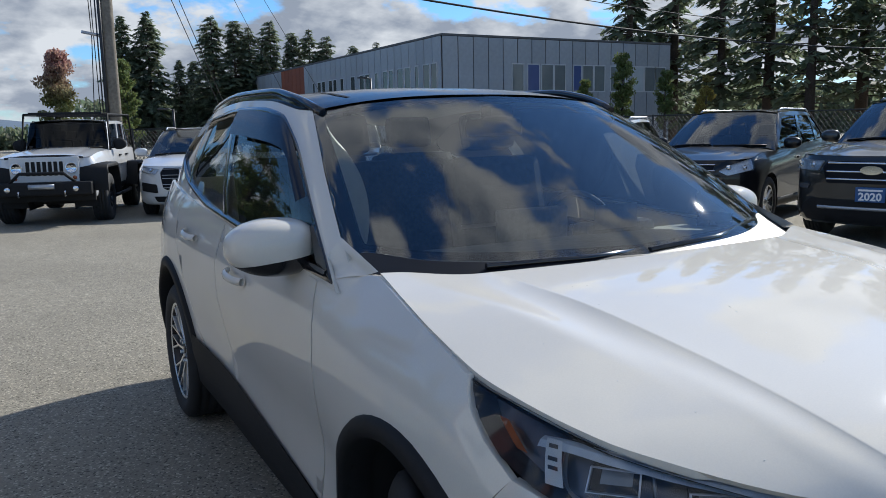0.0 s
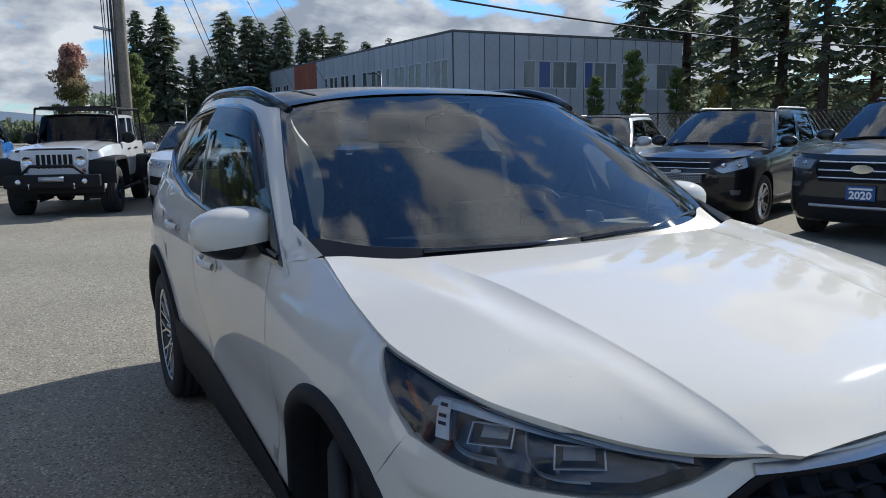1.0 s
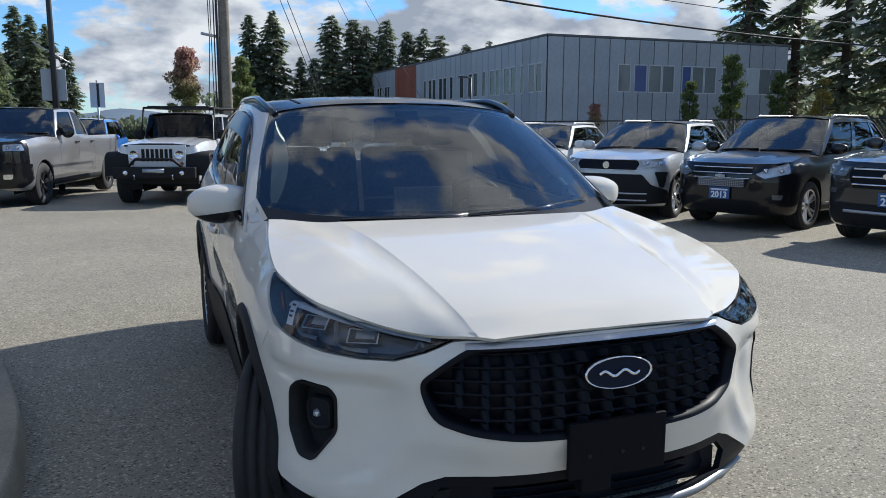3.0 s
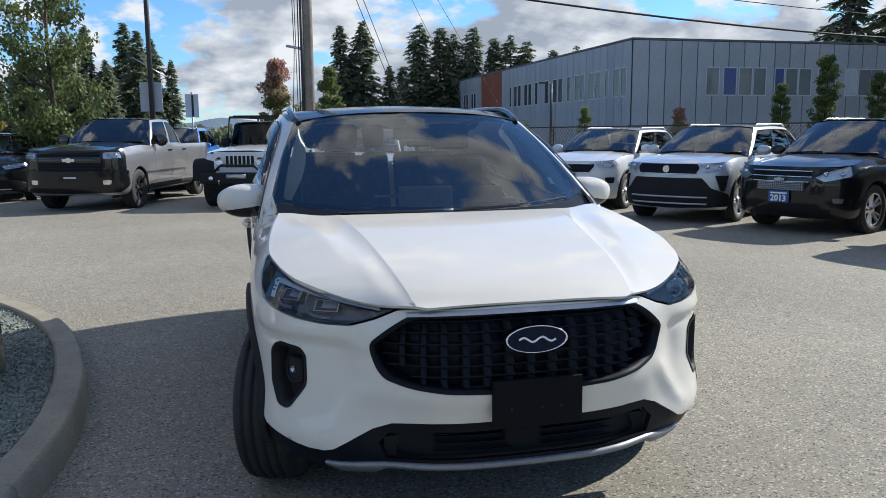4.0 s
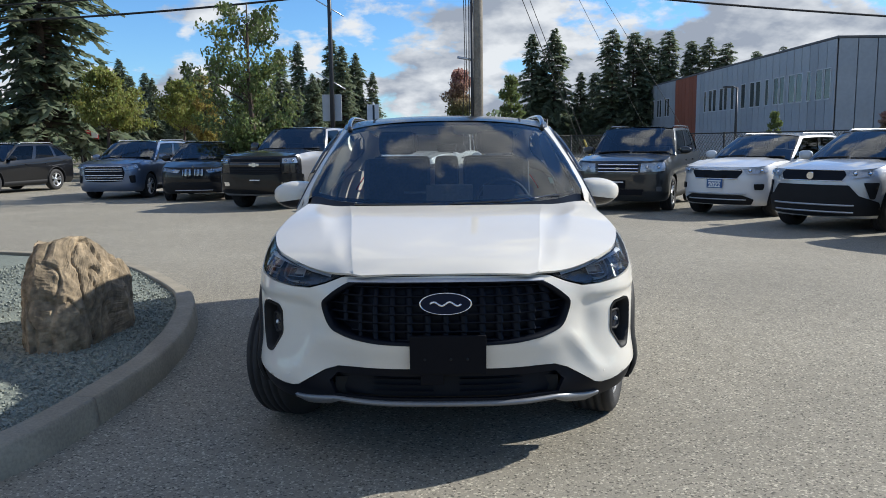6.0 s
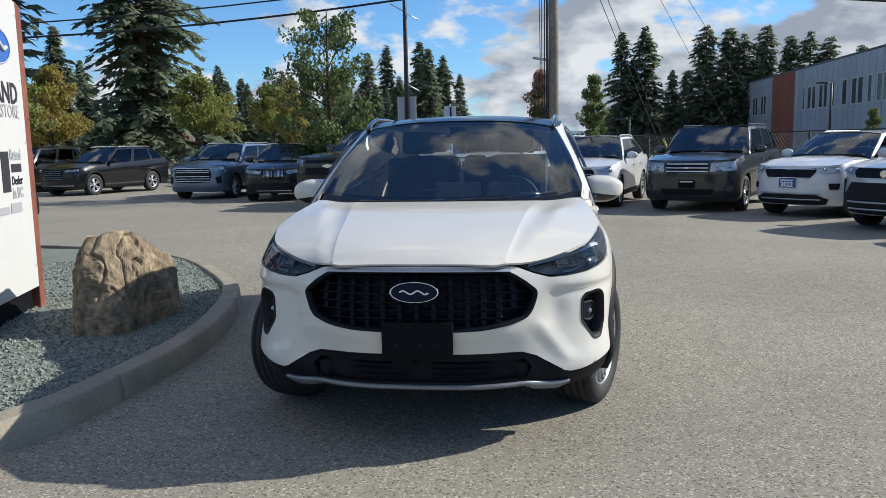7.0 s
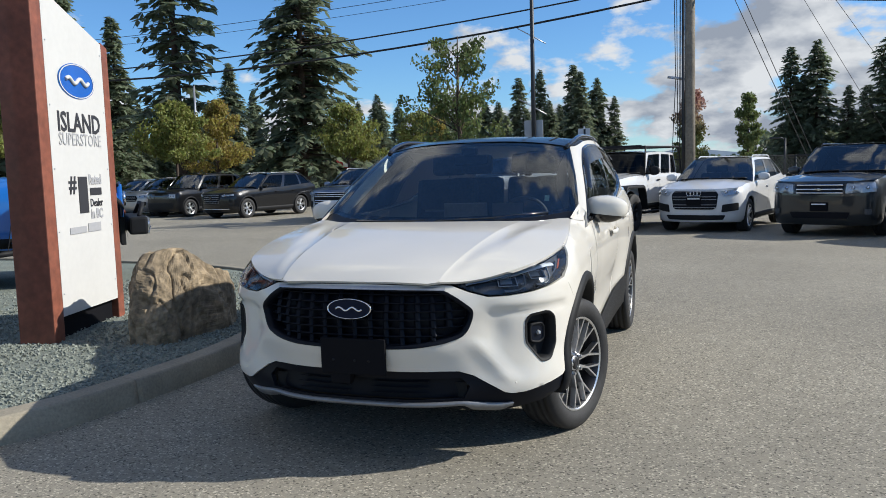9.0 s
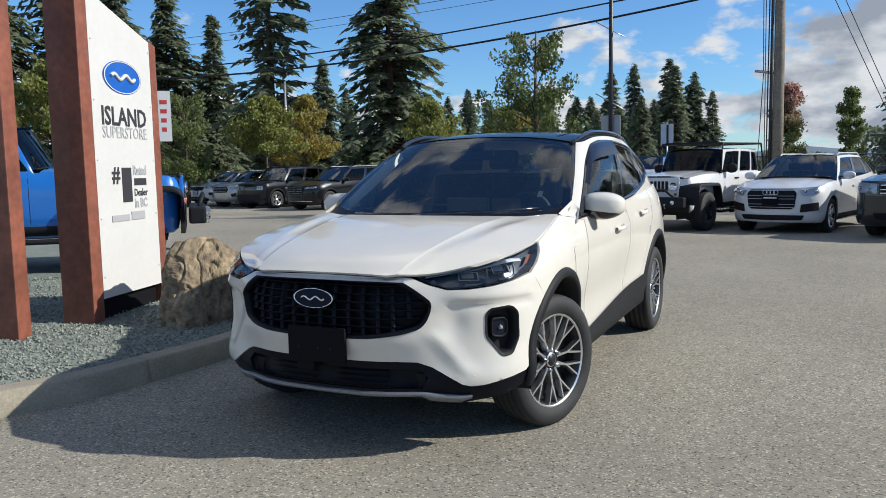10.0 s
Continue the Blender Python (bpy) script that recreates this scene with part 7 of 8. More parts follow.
def build_car(name, label, c, paint_mat, m):
    car = thing(name, label, c.get("category", "car"), "cars parked round the lot", m)
    wr, gh = car_surfaces(c)
    w, L, r, clr, zn, yc = c["w"], c["L"], c["r"], c.get("clr", 0.22), c["z_nose"], c["y_cowl"]
    b0, b1 = c["belt"]
    axles = (c["fo"], c["fo"] + c["wb"])
    S, f = wr.s_at, wr.at
    ar = r + 0.06
    yb0 = c.get("hood_y", 0.40)
    ztop = pchip([(0, zn), (yb0, zn + 0.03), (yc * 0.75, (zn + c["z_cowl"]) / 2 + 0.035), (yc + 0.12, b0 - 0.012), (yc + 0.5, b0 - 0.005), (L * 0.75, (b0 + b1) / 2), (L - 0.15, b1), (L, b1)])
    clad = c.get("clad", 0.0)
    for sg in (-1, 1):
        sd = lambda a, b, o=0: f(sg * a, b, o)
        out = [(0, clr + 0.03)]
        for ya in axles:
            sa = S(ya)
            out += [(sa + ar * math.cos(radians(a)), max(clr + 0.02, r + ar * math.sin(radians(a)))) for a in range(200, -21, -11)]
        out += [(wr.length, clr + 0.05)]
        out += [(s, ztop(wr.py(s))) for s in steps(wr.length, 0, 34)]
        part("body_side", panel(sd, out, (), 0.11, 0.02), paint_mat, car)
        if clad:
            for ya in axles:
                sa = S(ya)
                cl = bmesh.new()
                grid_sheet(lambda a, q: sd(sa + (ar + clad, ar + clad - 0.01, ar + 0.01, ar, ar)[q] * math.cos(a), r + (ar + clad, ar + clad - 0.01, ar + 0.01, ar, ar)[q] * math.sin(a), (0, 0.012, 0.02, 0.01, -0.06)[q]), steps(radians(190), radians(-10), 16), range(5), cl)
                part("arch_trim", cl, c.get("clad_mat", "cladding"), car, "black arch trim")
        sl = grid_sheet(lambda s, q: sd(s, clr + (0.0, 0.05, 0.16 + clad * 0.5, 0.17 + clad * 0.5)[q], (-0.1, 0.012, 0.014, -0.01)[q]), steps(S(axles[0] + ar), S(axles[1] - ar), 6), range(4))
        part("sill", sl, "cladding", car, "dark sill")
        for ya in axles:
            ln = grid_sheet(lambda a, q: Vector((sg * (w - 0.03 - 0.4 * q), ya + (ar + 0.005) * math.cos(a), r + (ar + 0.005) * math.sin(a))), steps(radians(195), radians(-15), 12), (0, 1))
            ln.faces.new([ln.verts.new((sg * (w - 0.43), ya + ar * 1.02 * math.cos(a), r + ar * 1.02 * math.sin(a))) for a in steps(radians(200), radians(-20), 12)])
            part("arch_liner", ln, "under", car)
            add_wheel(car, sg * (w - c.get("tw", 0.235) / 2 - 0.015 + c.get("poke", 0.0)), ya, r, c.get("tw", 0.235), c.get("rim", 0.235), c.get("style", "v5"), c.get("steer", 0) if ya == axles[0] else 0, c.get("spoke", "alloy"), spin=17 * ya)
        # door joints and handles
        jl = bmesh.new()
        for y in (yc + 0.22, yc + 0.22 + c.get("door", 1.05), min(axles[1] - 0.1, yc + 0.2 + 1.95 * c.get("door", 1.05))):
            grid_sheet(lambda z, q, y=y: sd(S(y) + 0.006 * q, z, 0.0015), steps(clr + 0.2, ztop(y) - 0.01, 6), (0, 1), jl)
        part("door_joint", jl, "under", car, "dark door joints", "stuff")
        for y in (yc + 0.10 + c.get("door", 1.05), yc + 0.1 + 1.9 * c.get("door", 1.05)):
            hd = box((0.03, 0.2, 0.035), sd(S(y), b0 - 0.13, 0.02), 0.01)
            part("door_handle", hd, c.get("handle", paint_mat), car)
        # mirror
        mb = bmesh.new()
        bmesh.ops.create_uvsphere(mb, u_segments=14, v_segments=10, radius=1.0, matrix=Matrix.Translation((sg * (w + 0.10), yc + 0.42, b0 + 0.10)) @ Matrix.Diagonal((0.125, 0.075, 0.095 * c.get("mirror", 1.0), 1)))
        for v in mb.verts:
            d = v.co - Vector((sg * (w + 0.10), yc + 0.42, b0 + 0.10))
            d = Vector((0.125 * math.copysign(abs(d.x / 0.125) ** 0.75, d.x), 0.8 * d.y, 0.085 * c.get("mirror", 1.0) * math.copysign(abs(d.z / (0.095 * c.get("mirror", 1.0))) ** 0.65, d.z) * (1 - 0.25 * max(0.0, sg * d.x / 0.125))))
            v.co = d + Vector((sg * (w + 0.10), yc + 0.42, b0 + 0.10))
        for fc in mb.faces:
            fc.smooth = True
        box((0.12, 0.05, 0.03), (sg * w, yc + 0.43, b0 + 0.03), 0.01, bm=mb)
        part("door_mirror", mb, c.get("mirror_mat", paint_mat), car)

    # bonnet
    side_x = lambda y: abs(f(S(y), ztop(y)).x)
    nose_y = lambda x: f(min(wr.length, max(0, [s for s in steps(0, S(yb0), 40) if wr.px(s) >= min(abs(x), wr.px(S(yb0)) - 1e-3)][0])), zn).y

    def bonnet(q, t):
        x0 = q * side_x(yb0)
        yf = min(yb0, nose_y(x0) + 0.0)
        y = yf + (yc + 0.08 * q * q + 0.02 - yf) * t
        x = q * (side_x(yb0) + (side_x(max(yb0, y)) - side_x(yb0)) * smooth(t * 1.2))
        zc = zn + (c["z_cowl"] - zn) * (1 - (1 - t) ** 1.6)
        crown = c.get("crown", 0.035) * (1 - q ** 4) * math.sin(min(1, 0.25 + t) * math.pi * 0.5) * smooth(t * 5)
        ze = ztop(max(y, 0))
        return Vector((x, y, zc * (1 - abs(q) ** 3) + ze * abs(q) ** 3 + crown - 0.012 * math.exp(-((abs(q) - 0.62) / 0.08) ** 2) * smooth(t * 3) + 0.002))
    part("bonnet", grid_sheet(bonnet, steps(-1, 1, 24), steps(0, 1, 12)), c.get("bonnet_mat", paint_mat), car)

    # glasshouse
    g = gh.at
    scr = [(u, 0.02) for u in steps(-2.72, 2.72, 16)] + [(2.78, 0.5), (2.72, 0.96)] + [(u, 0.96) for u in steps(2.5, -2.5, 14)] + [(-2.72, 0.96), (-2.78, 0.5)]
    sc_u = (0.34, (Vector(g(0, 1)) - Vector(g(0, 0))).length)
    ws = part("windscreen", panel(lambda a, b, o=0: g(a, b, o - 0.004), scr, (), 0.12, 0, sc_u), c.get("screen", "parked_screen"), car, "windscreen glass")
    wins = c.get("windows", [(3.14, 3.98), (4.07, 4.98), (5.07, 5.72)])
    vtop = c.get("vtop", 0.90)
    for sg in (-1, 1):
        gs = lambda a, b, o=0: g(sg * a, b, o)
        holes = []
        for i, (u0, u1) in enumerate(wins):
            lean = 0.10 if i == 0 else 0.0
            tail = 0.18 if i == len(wins) - 1 and not c.get("boxy") else 0.0
            holes.append(rounded([(u0, 0.05), (u0 + lean, vtop), (u1 - tail, vtop), (u1, 0.05 + 0.5 * tail)], 0.06, 2))
        frame_ = [(2.70, -0.02), (3.0, -0.05), (3.5, -0.05), (4.5, -0.05), (5.5, -0.06), (6.0, -0.04), (7.99, -0.04), (7.99, 1.0), (6, 1.0), (5, 1.0), (4, 1.0), (3.4, 1.0), (3, 1.0), (2.68, 1.0), (2.74, 0.5)]
        if c.get("light_pillars"):
            cut = holes
        else:
            (u0, _), (_, u1) = wins[0], wins[-1]
            tail = 0.0 if c.get("boxy") else 0.18
            cut = [rounded([(u0, 0.05), (u0 + 0.10, vtop), (u1 - tail, vtop), (u1, 0.05 + 0.5 * tail)], 0.06, 2)]
            for (_, a1), (a0, _) in zip(wins, wins[1:]):
                part("pillar_trim", panel(lambda a, b, o=0: gs(a, b, o - 0.006), [(a1 - 0.03, 0.05), (a0 + 0.03, 0.05), (a0 + 0.03, vtop), (a1 - 0.03, vtop)], (), 0.2, 0, (0.5, sc_u[1])), "gloss_black", car, "black pillar")
        part("pillar", panel(gs, frame_, cut, 0.14, 0.02, (0.5, sc_u[1])), c.get("pillar_mat", paint_mat), car)
        for h in holes:
            part("side_window", panel(lambda a, b, o=0: gs(a, b, o - 0.012), h, (), 0.2, 0, (0.5, sc_u[1])), c.get("glass", "dark_glass"), car, "tinted side glass")
        if c.get("rails"):
            zt = c["z_roof"]
            yr, yt = c["y_roof"] + 0.25, c["y_tail"] - 0.25
            pts = [(sg * (c["roof_w"] - 0.05), y, zt - 0.05 + 0.045 * math.sin(min(1, max(0.0, (y - yr) / 0.15)) * 1.57) * math.sin(min(1, max(0.0, (yt - y) / 0.15)) * 1.57)) for y in steps(yr, yt, 14)]
            part("roof_rail", tube(pts, 0.014, 6), c["rails"], car, "roof rail")
        else:
            part("roof_gutter", tube([(sg * (c["roof_w"] - 0.03), y, c["z_roof"] - 0.052) for y in steps(c["y_roof"] + 0.2, c["y_tail"] - 0.15, 6)], 0.012, 5), "gloss_black", car)

    def roof_pt(u, q):
        e = g(u, 1.0)
        return Vector((e.x, e.y, e.z)).lerp(Vector((0, (c["y_roof"] + c["y_tail"]) / 2, c["z_roof"])), 1 - q) + Vector((0, 0, 0.02 * (1 - q * q) * q + 0.001))
    part("roof", grid_sheet(roof_pt, steps(-8, 8, 64), (0, 0.35, 0.65, 0.85, 0.95, 1.0)), c.get("roof_mat", paint_mat), car)
    # cabin
    cab = box((2 * w - 0.35, 0.5, 0.2), (0, yc + 0.35, b0 - 0.12), 0.05)
    for y in (yc + 1.25, yc + 2.1):
        if y < c["y_back"] - 0.3:
            for x in (-0.37, 0.37):
                box((0.46, 0.14, 0.6), (x, y, b0 - 0.12), 0.05, bm=cab)
                box((0.26, 0.09, 0.17), (x, y + 0.07, b0 + 0.28), 0.03, bm=cab)
    box((2 * w - 0.3, c["y_back"] - yc, 0.05), (0, (c["y_back"] + yc) / 2, 0.45), bm=cab)
    part("cabin", cab, "inside", car, "dark cabin")
    un = box((2 * w - 0.5, L - 0.5, 0.1), (0, L / 2, clr + 0.09), 0.02)
    box((2 * w - 0.9, 0.8, 0.5), (0, c["fo"] + 0.1, 0.6), bm=un)
    part("underbody", un, "under", car)
    # wipers
    wp = bmesh.new()
    for a, b in ((-1.9, -0.1), (0.0, 1.9)):
        tube([g(u, 0.03 + 0.02 * (u - a), 0.012) for u in steps(a, b, 5)], 0.012, 4, wp)
    part("wiper", wp, "cladding", car, "black wipers", "stuff")

    # face of the car
    for nm, mat, poly, both, o, lab in c["face"]:
        o += 0.010
        for sg in ((-1, 1) if both else (1,)):
            pl = list(poly)
            if not both:
                pl = pl + mirrored([p for p in poly if p[0] > 0])
            elif sg < 0:
                pl = mirrored(pl)
            if nm == "headlamp":
                hl = part(nm, panel(lambda a, b, o2=0, o=o: f(a, b, o + o2), rounded(pl, 0.02, 2), (), 0.06, 0.03), "lamp_bright", car, lab)
                cx, cz = sum(p[0] for p in pl) / len(pl), sum(p[1] for p in pl) / len(pl)
                inn = bmesh.new()
                for dx in (-0.25, 0.2):
                    xs = [p[0] for p in pl]
                    bmesh.ops.create_uvsphere(inn, u_segments=10, v_segments=8, radius=0.04, matrix=Matrix.Translation(f(cx + dx * (max(xs) - min(xs)), cz, o - 0.012)))
                part("projector", inn, "chrome", hl)
                part("lens", panel(lambda a, b, o2=0, o=o: f(a, b, o + o2 + 0.028), rounded(pl, 0.02, 2), (), 0.07, 0.026), "lens", hl, "clear lens")
            else:
                part(nm, panel(lambda a, b, o2=0, o=o: f(a, b, o + o2), rounded(pl, c.get("round", 0.02), 2), (), 0.08, 0.025), mat, car, lab)
    for nm, mat, a, b, zs_, hgt, o in c.get("bars", ()):
        o += 0.012
        for z in zs_:
            part(nm, grid_sheet(lambda s, q, z=z: f(s, z + hgt * (-0.5, -0.4, 0.4, 0.5)[q], (o - 0.02, o, o, o - 0.02)[q]), steps(a, b, 14), range(4)), mat, car)
    for nm, mat, xs, z0, z1, wid, o in c.get("slats", ()):
        o += 0.012
        for x in xs:
            part(nm, grid_sheet(lambda z, q, x=x: f(x + wid * (-0.5, -0.4, 0.4, 0.5)[q], z, (o - 0.02, o, o, o - 0.02)[q]), steps(z0, z1, 4), range(4)), mat, car)
    if "badge" in c:
        kind, z, size, mat = c["badge"]
        y = f(0, z).y - 0.035
        bm = bmesh.new()
        if kind == "ring":
            bmesh.ops.create_cone(bm, cap_ends=True, segments=24, radius1=size, radius2=size * 0.94, depth=0.02, matrix=pose(0, y, z, 90))
            part("badge", bm, mat, car, "round badge")
        elif kind == "oval":
            bmesh.ops.create_cone(bm, cap_ends=True, segments=24, radius1=size, radius2=size * 0.94, depth=0.02, matrix=pose(0, y, z, 90) @ Matrix.Diagonal((1, 0.42, 1, 1)))
            part("badge", bm, mat, car, "oval badge")
        elif kind == "rings":
            for k in range(4):
                b2 = lathe([(-0.01, size), (-0.016, size * 0.9), (-0.01, size * 0.8)], 20, "y")
                b2.transform(Matrix.Translation(((k - 1.5) * size * 1.45, y, z)))
                part("badge_ring", b2, mat, car)
        else:
            box((size * 2, 0.02, size * 0.45), (0, y, z), 0.005, bm=bm)
            box((size * 0.7, 0.025, size * 0.75), (0, y, z), 0.005, bm=bm)
            part("badge", bm, mat, car, "bar-shaped badge")
    if "plate" in c:
        z, txt, col = c["plate"]
        y = f(0, z).y - 0.03
        pl = part("plate", box((0.32, 0.012, 0.17), (0, y, z), 0.004), col, car, "dealer plate")
        if txt:
            text_mesh("year", txt, 0.125, "plate_white", pl, pose(0, y - 0.008, z - 0.028, 90), 0.001, 0.004, label="white year")
        part("name_bar", box((0.26, 0.004, 0.022), (0, y - 0.008, z + 0.05)), "plate_white", pl)
    return car


def suv(**k):
    c = dict(L=4.6, w=0.93, wb=2.75, fo=0.9, r=0.36, nose=0.55, z_nose=0.98, z_cowl=1.10, y_cowl=1.15, y_roof=1.95, z_roof=1.66, y_tail=4.05, y_back=4.42, belt=(1.08, 1.16), roof_w=0.66, clad=0.05)
    c.update(k)
    return c


def low(z0, z1, a, b):
    return [(0, z1), (a, z1), (b, z0), (0, z0)]


CARS = {
    "band_grille": suv(L=4.46, w=0.92, wb=2.69, fo=0.88, z_nose=0.99, z_roof=1.63, rails="satin", badge=("ring", 0.90, 0.06, "chrome"), face=[
        ("grille", "grille", [(0, 0.985), (0.50, 0.985), (0.54, 0.92), (0.48, 0.83), (0, 0.83)], False, 0.006, "black grille band"),
        ("headlamp", "lens", [(0.54, 0.975), (0.97, 0.99), (1.0, 0.92), (0.60, 0.86)], True, 0.004, "slim headlamp"),
        ("lower_intake", "cladding", [(0, 0.76), (0.58, 0.76), (0.72, 0.60), (1.02, 0.50), (1.10, 0.30), (0, 0.26)], False, 0.008, "black lower bumper"),
        ("side_intake", "cladding", [(0.78, 0.80), (1.02, 0.80), (0.95, 0.55), (0.88, 0.55)], True, 0.008, "black side intake")],
        bars=(("grille_strip", "chrome", -0.5, 0.5, (0.99, 0.825), 0.014, 0.014), ("skid_strip", "satin", -0.66, 0.66, (0.34, 0.45), 0.03, 0.022))),
    "small_suv": suv(L=4.38, w=0.90, wb=2.63, fo=0.86, z_nose=0.97, z_roof=1.61, rails="satin", plate=(0.66, "2022", "plate_blue"), face=[
        ("grille", "grille", [(0, 0.90), (0.5, 0.94), (0.52, 0.88), (0.42, 0.76), (0, 0.74)], False, 0.006, "black grille"),
        ("headlamp", "lens", [(0.52, 0.94), (0.98, 0.97), (1.0, 0.88), (0.60, 0.84)], True, 0.004, "headlamp"),
        ("fog_pocket", "cladding", [(0.72, 0.66), (0.92, 0.66), (0.90, 0.55), (0.74, 0.55)], True, 0.008, "fog lamp pocket"),
        ("lower_intake", "cladding", [(0, 0.45), (0.52, 0.45), (0.74, 0.37), (0.70, 0.27), (0, 0.26)], False, 0.008, "black lower bumper")],
        bars=(("grille_strip", "chrome", -0.5, 0.5, (0.92,), 0.02, 0.014), ("grille_lip", "chrome", -0.44, 0.44, (0.755,), 0.016, 0.014), ("skid_strip", "satin", -0.6, 0.6, (0.36, 0.47), 0.025, 0.02))),
    "boxy_suv": suv(L=4.87, w=0.99, wb=2.775, fo=0.96, r=0.37, z_nose=1.08, z_cowl=1.20, belt=(1.18, 1.24), z_roof=1.83, y_cowl=1.2, y_roof=1.85, y_tail=4.45, y_back=4.72, roof_w=0.76, square=3.6, nose=0.42, rails="gloss_black", clad=0, boxy=1, badge=("bar", 0.93, 0.06, "chrome"), plate=(0.60, "", "plate_black"), face=[
        ("grille", "grille", [(0, 1.03), (0.44, 1.03), (0.40, 0.84), (0, 0.83)], False, 0.006, "barred grille"),
        ("headlamp", "lens", [(0.48, 1.04), (0.98, 1.06), (0.98, 0.88), (0.46, 0.85)], True, 0.004, "square headlamp"),
        ("lower_intake", "grille", [(0, 0.50), (0.55, 0.50), (0.5, 0.38), (0, 0.38)], False, 0.006, "lower intake"),
        ("fog_pocket", "lamp_inner", [(0.78, 0.56), (0.90, 0.56), (0.90, 0.46), (0.78, 0.46)], True, 0.008, "fog lamp")],
        bars=(("grille_bar", "chrome", -0.42, 0.42, (1.01, 0.93, 0.86), 0.03, 0.016),)),
    "framed_suv": suv(L=4.68, w=0.945, wb=2.82, fo=0.89, z_nose=0.95, z_roof=1.66, rails="white", clad=0, badge=("rings", 0.86, 0.05, "chrome"), plate=(0.70, "", "plate_black"), face=[
        ("grille", "grille", [(0, 0.92), (0.44, 0.92), (0.50, 0.84), (0.46, 0.56), (0.40, 0.52), (0, 0.52)], False, 0.006, "framed grille"),
        ("headlamp", "lens", [(0.53, 0.90), (0.96, 0.95), (1.0, 0.88), (0.60, 0.80)], True, 0.004, "headlamp"),
        ("side_intake", "cladding", [(0.58, 0.62), (0.92, 0.66), (0.92, 0.50), (0.56, 0.46)], True, 0.006, "side intake"),
        ("lower_intake", "cladding", [(0, 0.40), (0.65, 0.40), (0.6, 0.30), (0, 0.29)], False, 0.006, "lower intake")],
        bars=(("grille_bar", "satin", -0.46, 0.46, (0.90, 0.79, 0.73, 0.62, 0.56), 0.012, 0.014),)),
    "large_suv": suv(L=5.05, w=1.0, wb=3.02, fo=0.92, r=0.38, z_nose=1.06, z_cowl=1.18, belt=(1.16, 1.22), z_roof=1.77, y_cowl=1.35, y_roof=2.15, y_tail=4.5, y_back=4.85, roof_w=0.73, square=3.2, rails="gloss_black", badge=("oval", 0.90, 0.13, "chrome"), plate=(0.62, "2020", "plate_blue"), face=[
        ("grille", "grille", [(0, 1.0), (0.5, 1.0), (0.56, 0.93), (0.50, 0.74), (0, 0.74)], False, 0.006, "barred grille"),
        ("headlamp", "lens", [(0.56, 1.0), (1.0, 1.02), (1.03, 0.90), (0.62, 0.88)], True, 0.004, "headlamp"),
        ("lower_intake", "cladding", [(0, 0.55), (0.7, 0.55), (0.9, 0.42), (0.8, 0.28), (0, 0.27)], False, 0.008, "black lower bumper"),
        ("fog_pocket", "lamp_inner", [(0.74, 0.72), (0.95, 0.72), (0.93, 0.66), (0.76, 0.66)], True, 0.008, "fog lamp")],
        bars=(("grille_bar", "chrome", -0.5, 0.5, (0.98, 0.88, 0.79), 0.022, 0.016), ("skid_strip", "satin", -0.6, 0.6, (0.45,), 0.04, 0.02))),
    "mesh_suv": suv(L=4.77, w=0.92, wb=2.86, fo=0.97, z_nose=0.98, z_roof=1.69, clad=0, rails="satin", glass="side_glass", badge=("bar", 0.80, 0.075, "satin"), plate=(0.55, "2013", "plate_blue"), face=[
        ("grille", "grille", [(0, 0.77), (0.42, 0.77), (0.36, 0.64), (0, 0.63)], False, 0.008, "mesh grille"),
        ("upper_grille", "grille", [(0, 0.91), (0.45, 0.92), (0.44, 0.85), (0, 0.83)], False, 0.006, "upper grille"),
        ("headlamp", "lens", [(0.50, 0.84), (0.70, 0.93), (0.98, 1.0), (0.98, 0.86), (0.62, 0.78)], True, 0.004, "large headlamp"),
        ("fog_pocket", "lamp_inner", [(0.72, 0.55), (0.88, 0.55), (0.86, 0.48), (0.74, 0.48)], True, 0.008, "fog lamp")],
        bars=(("grille_bar", "chrome", -0.46, 0.46, (0.845, 0.925), 0.014, 0.024), ("mesh_bar", "satin", -0.36, 0.36, (0.655, 0.68, 0.705, 0.73, 0.755), 0.008, 0.022), ("grille_edge", "chrome", -0.42, 0.42, (0.772,), 0.014, 0.026)),
        slats=(("mesh_slat", "satin", [k * 0.03 for k in range(-11, 12)], 0.645, 0.765, 0.006, 0.02),)),
    "barred_suv": suv(L=4.89, w=0.965, wb=2.79, fo=0.99, r=0.37, z_nose=1.04, z_cowl=1.16, belt=(1.12, 1.2), z_roof=1.73, y_cowl=1.2, y_roof=2.0, y_tail=4.4, y_back=4.7, roof_w=0.72, rails="satin", clad=0, face=[
        ("grille", "grille", [(0, 1.0), (0.55, 0.98), (0.62, 0.80), (0.55, 0.55), (0, 0.52)], False, 0.006, "wide barred grille"),
        ("headlamp", "lens", [(0.56, 0.96), (0.98, 1.02), (1.02, 0.93), (0.64, 0.86)], True, 0.004, "headlamp"),
        ("fog_pocket", "cladding", [(0.72, 0.70), (0.9, 0.72), (0.9, 0.50), (0.76, 0.50)], True, 0.006, "fog pocket")],
        bars=(("grille_bar", "chrome", -0.56, 0.56, (0.97, 0.90, 0.84, 0.72, 0.65, 0.58), 0.024, 0.016),)),
    "twin_grille": suv(L=4.66, w=0.935, wb=2.81, fo=0.88, z_nose=0.95, z_roof=1.66, rails="satin", clad=0, badge=("ring", 0.97, 0.04, "chrome"), face=[
        ("kidney_grille", "grille", [(0.02, 0.91), (0.27, 0.92), (0.32, 0.86), (0.28, 0.70), (0.04, 0.70)], True, 0.006, "kidney grille"),
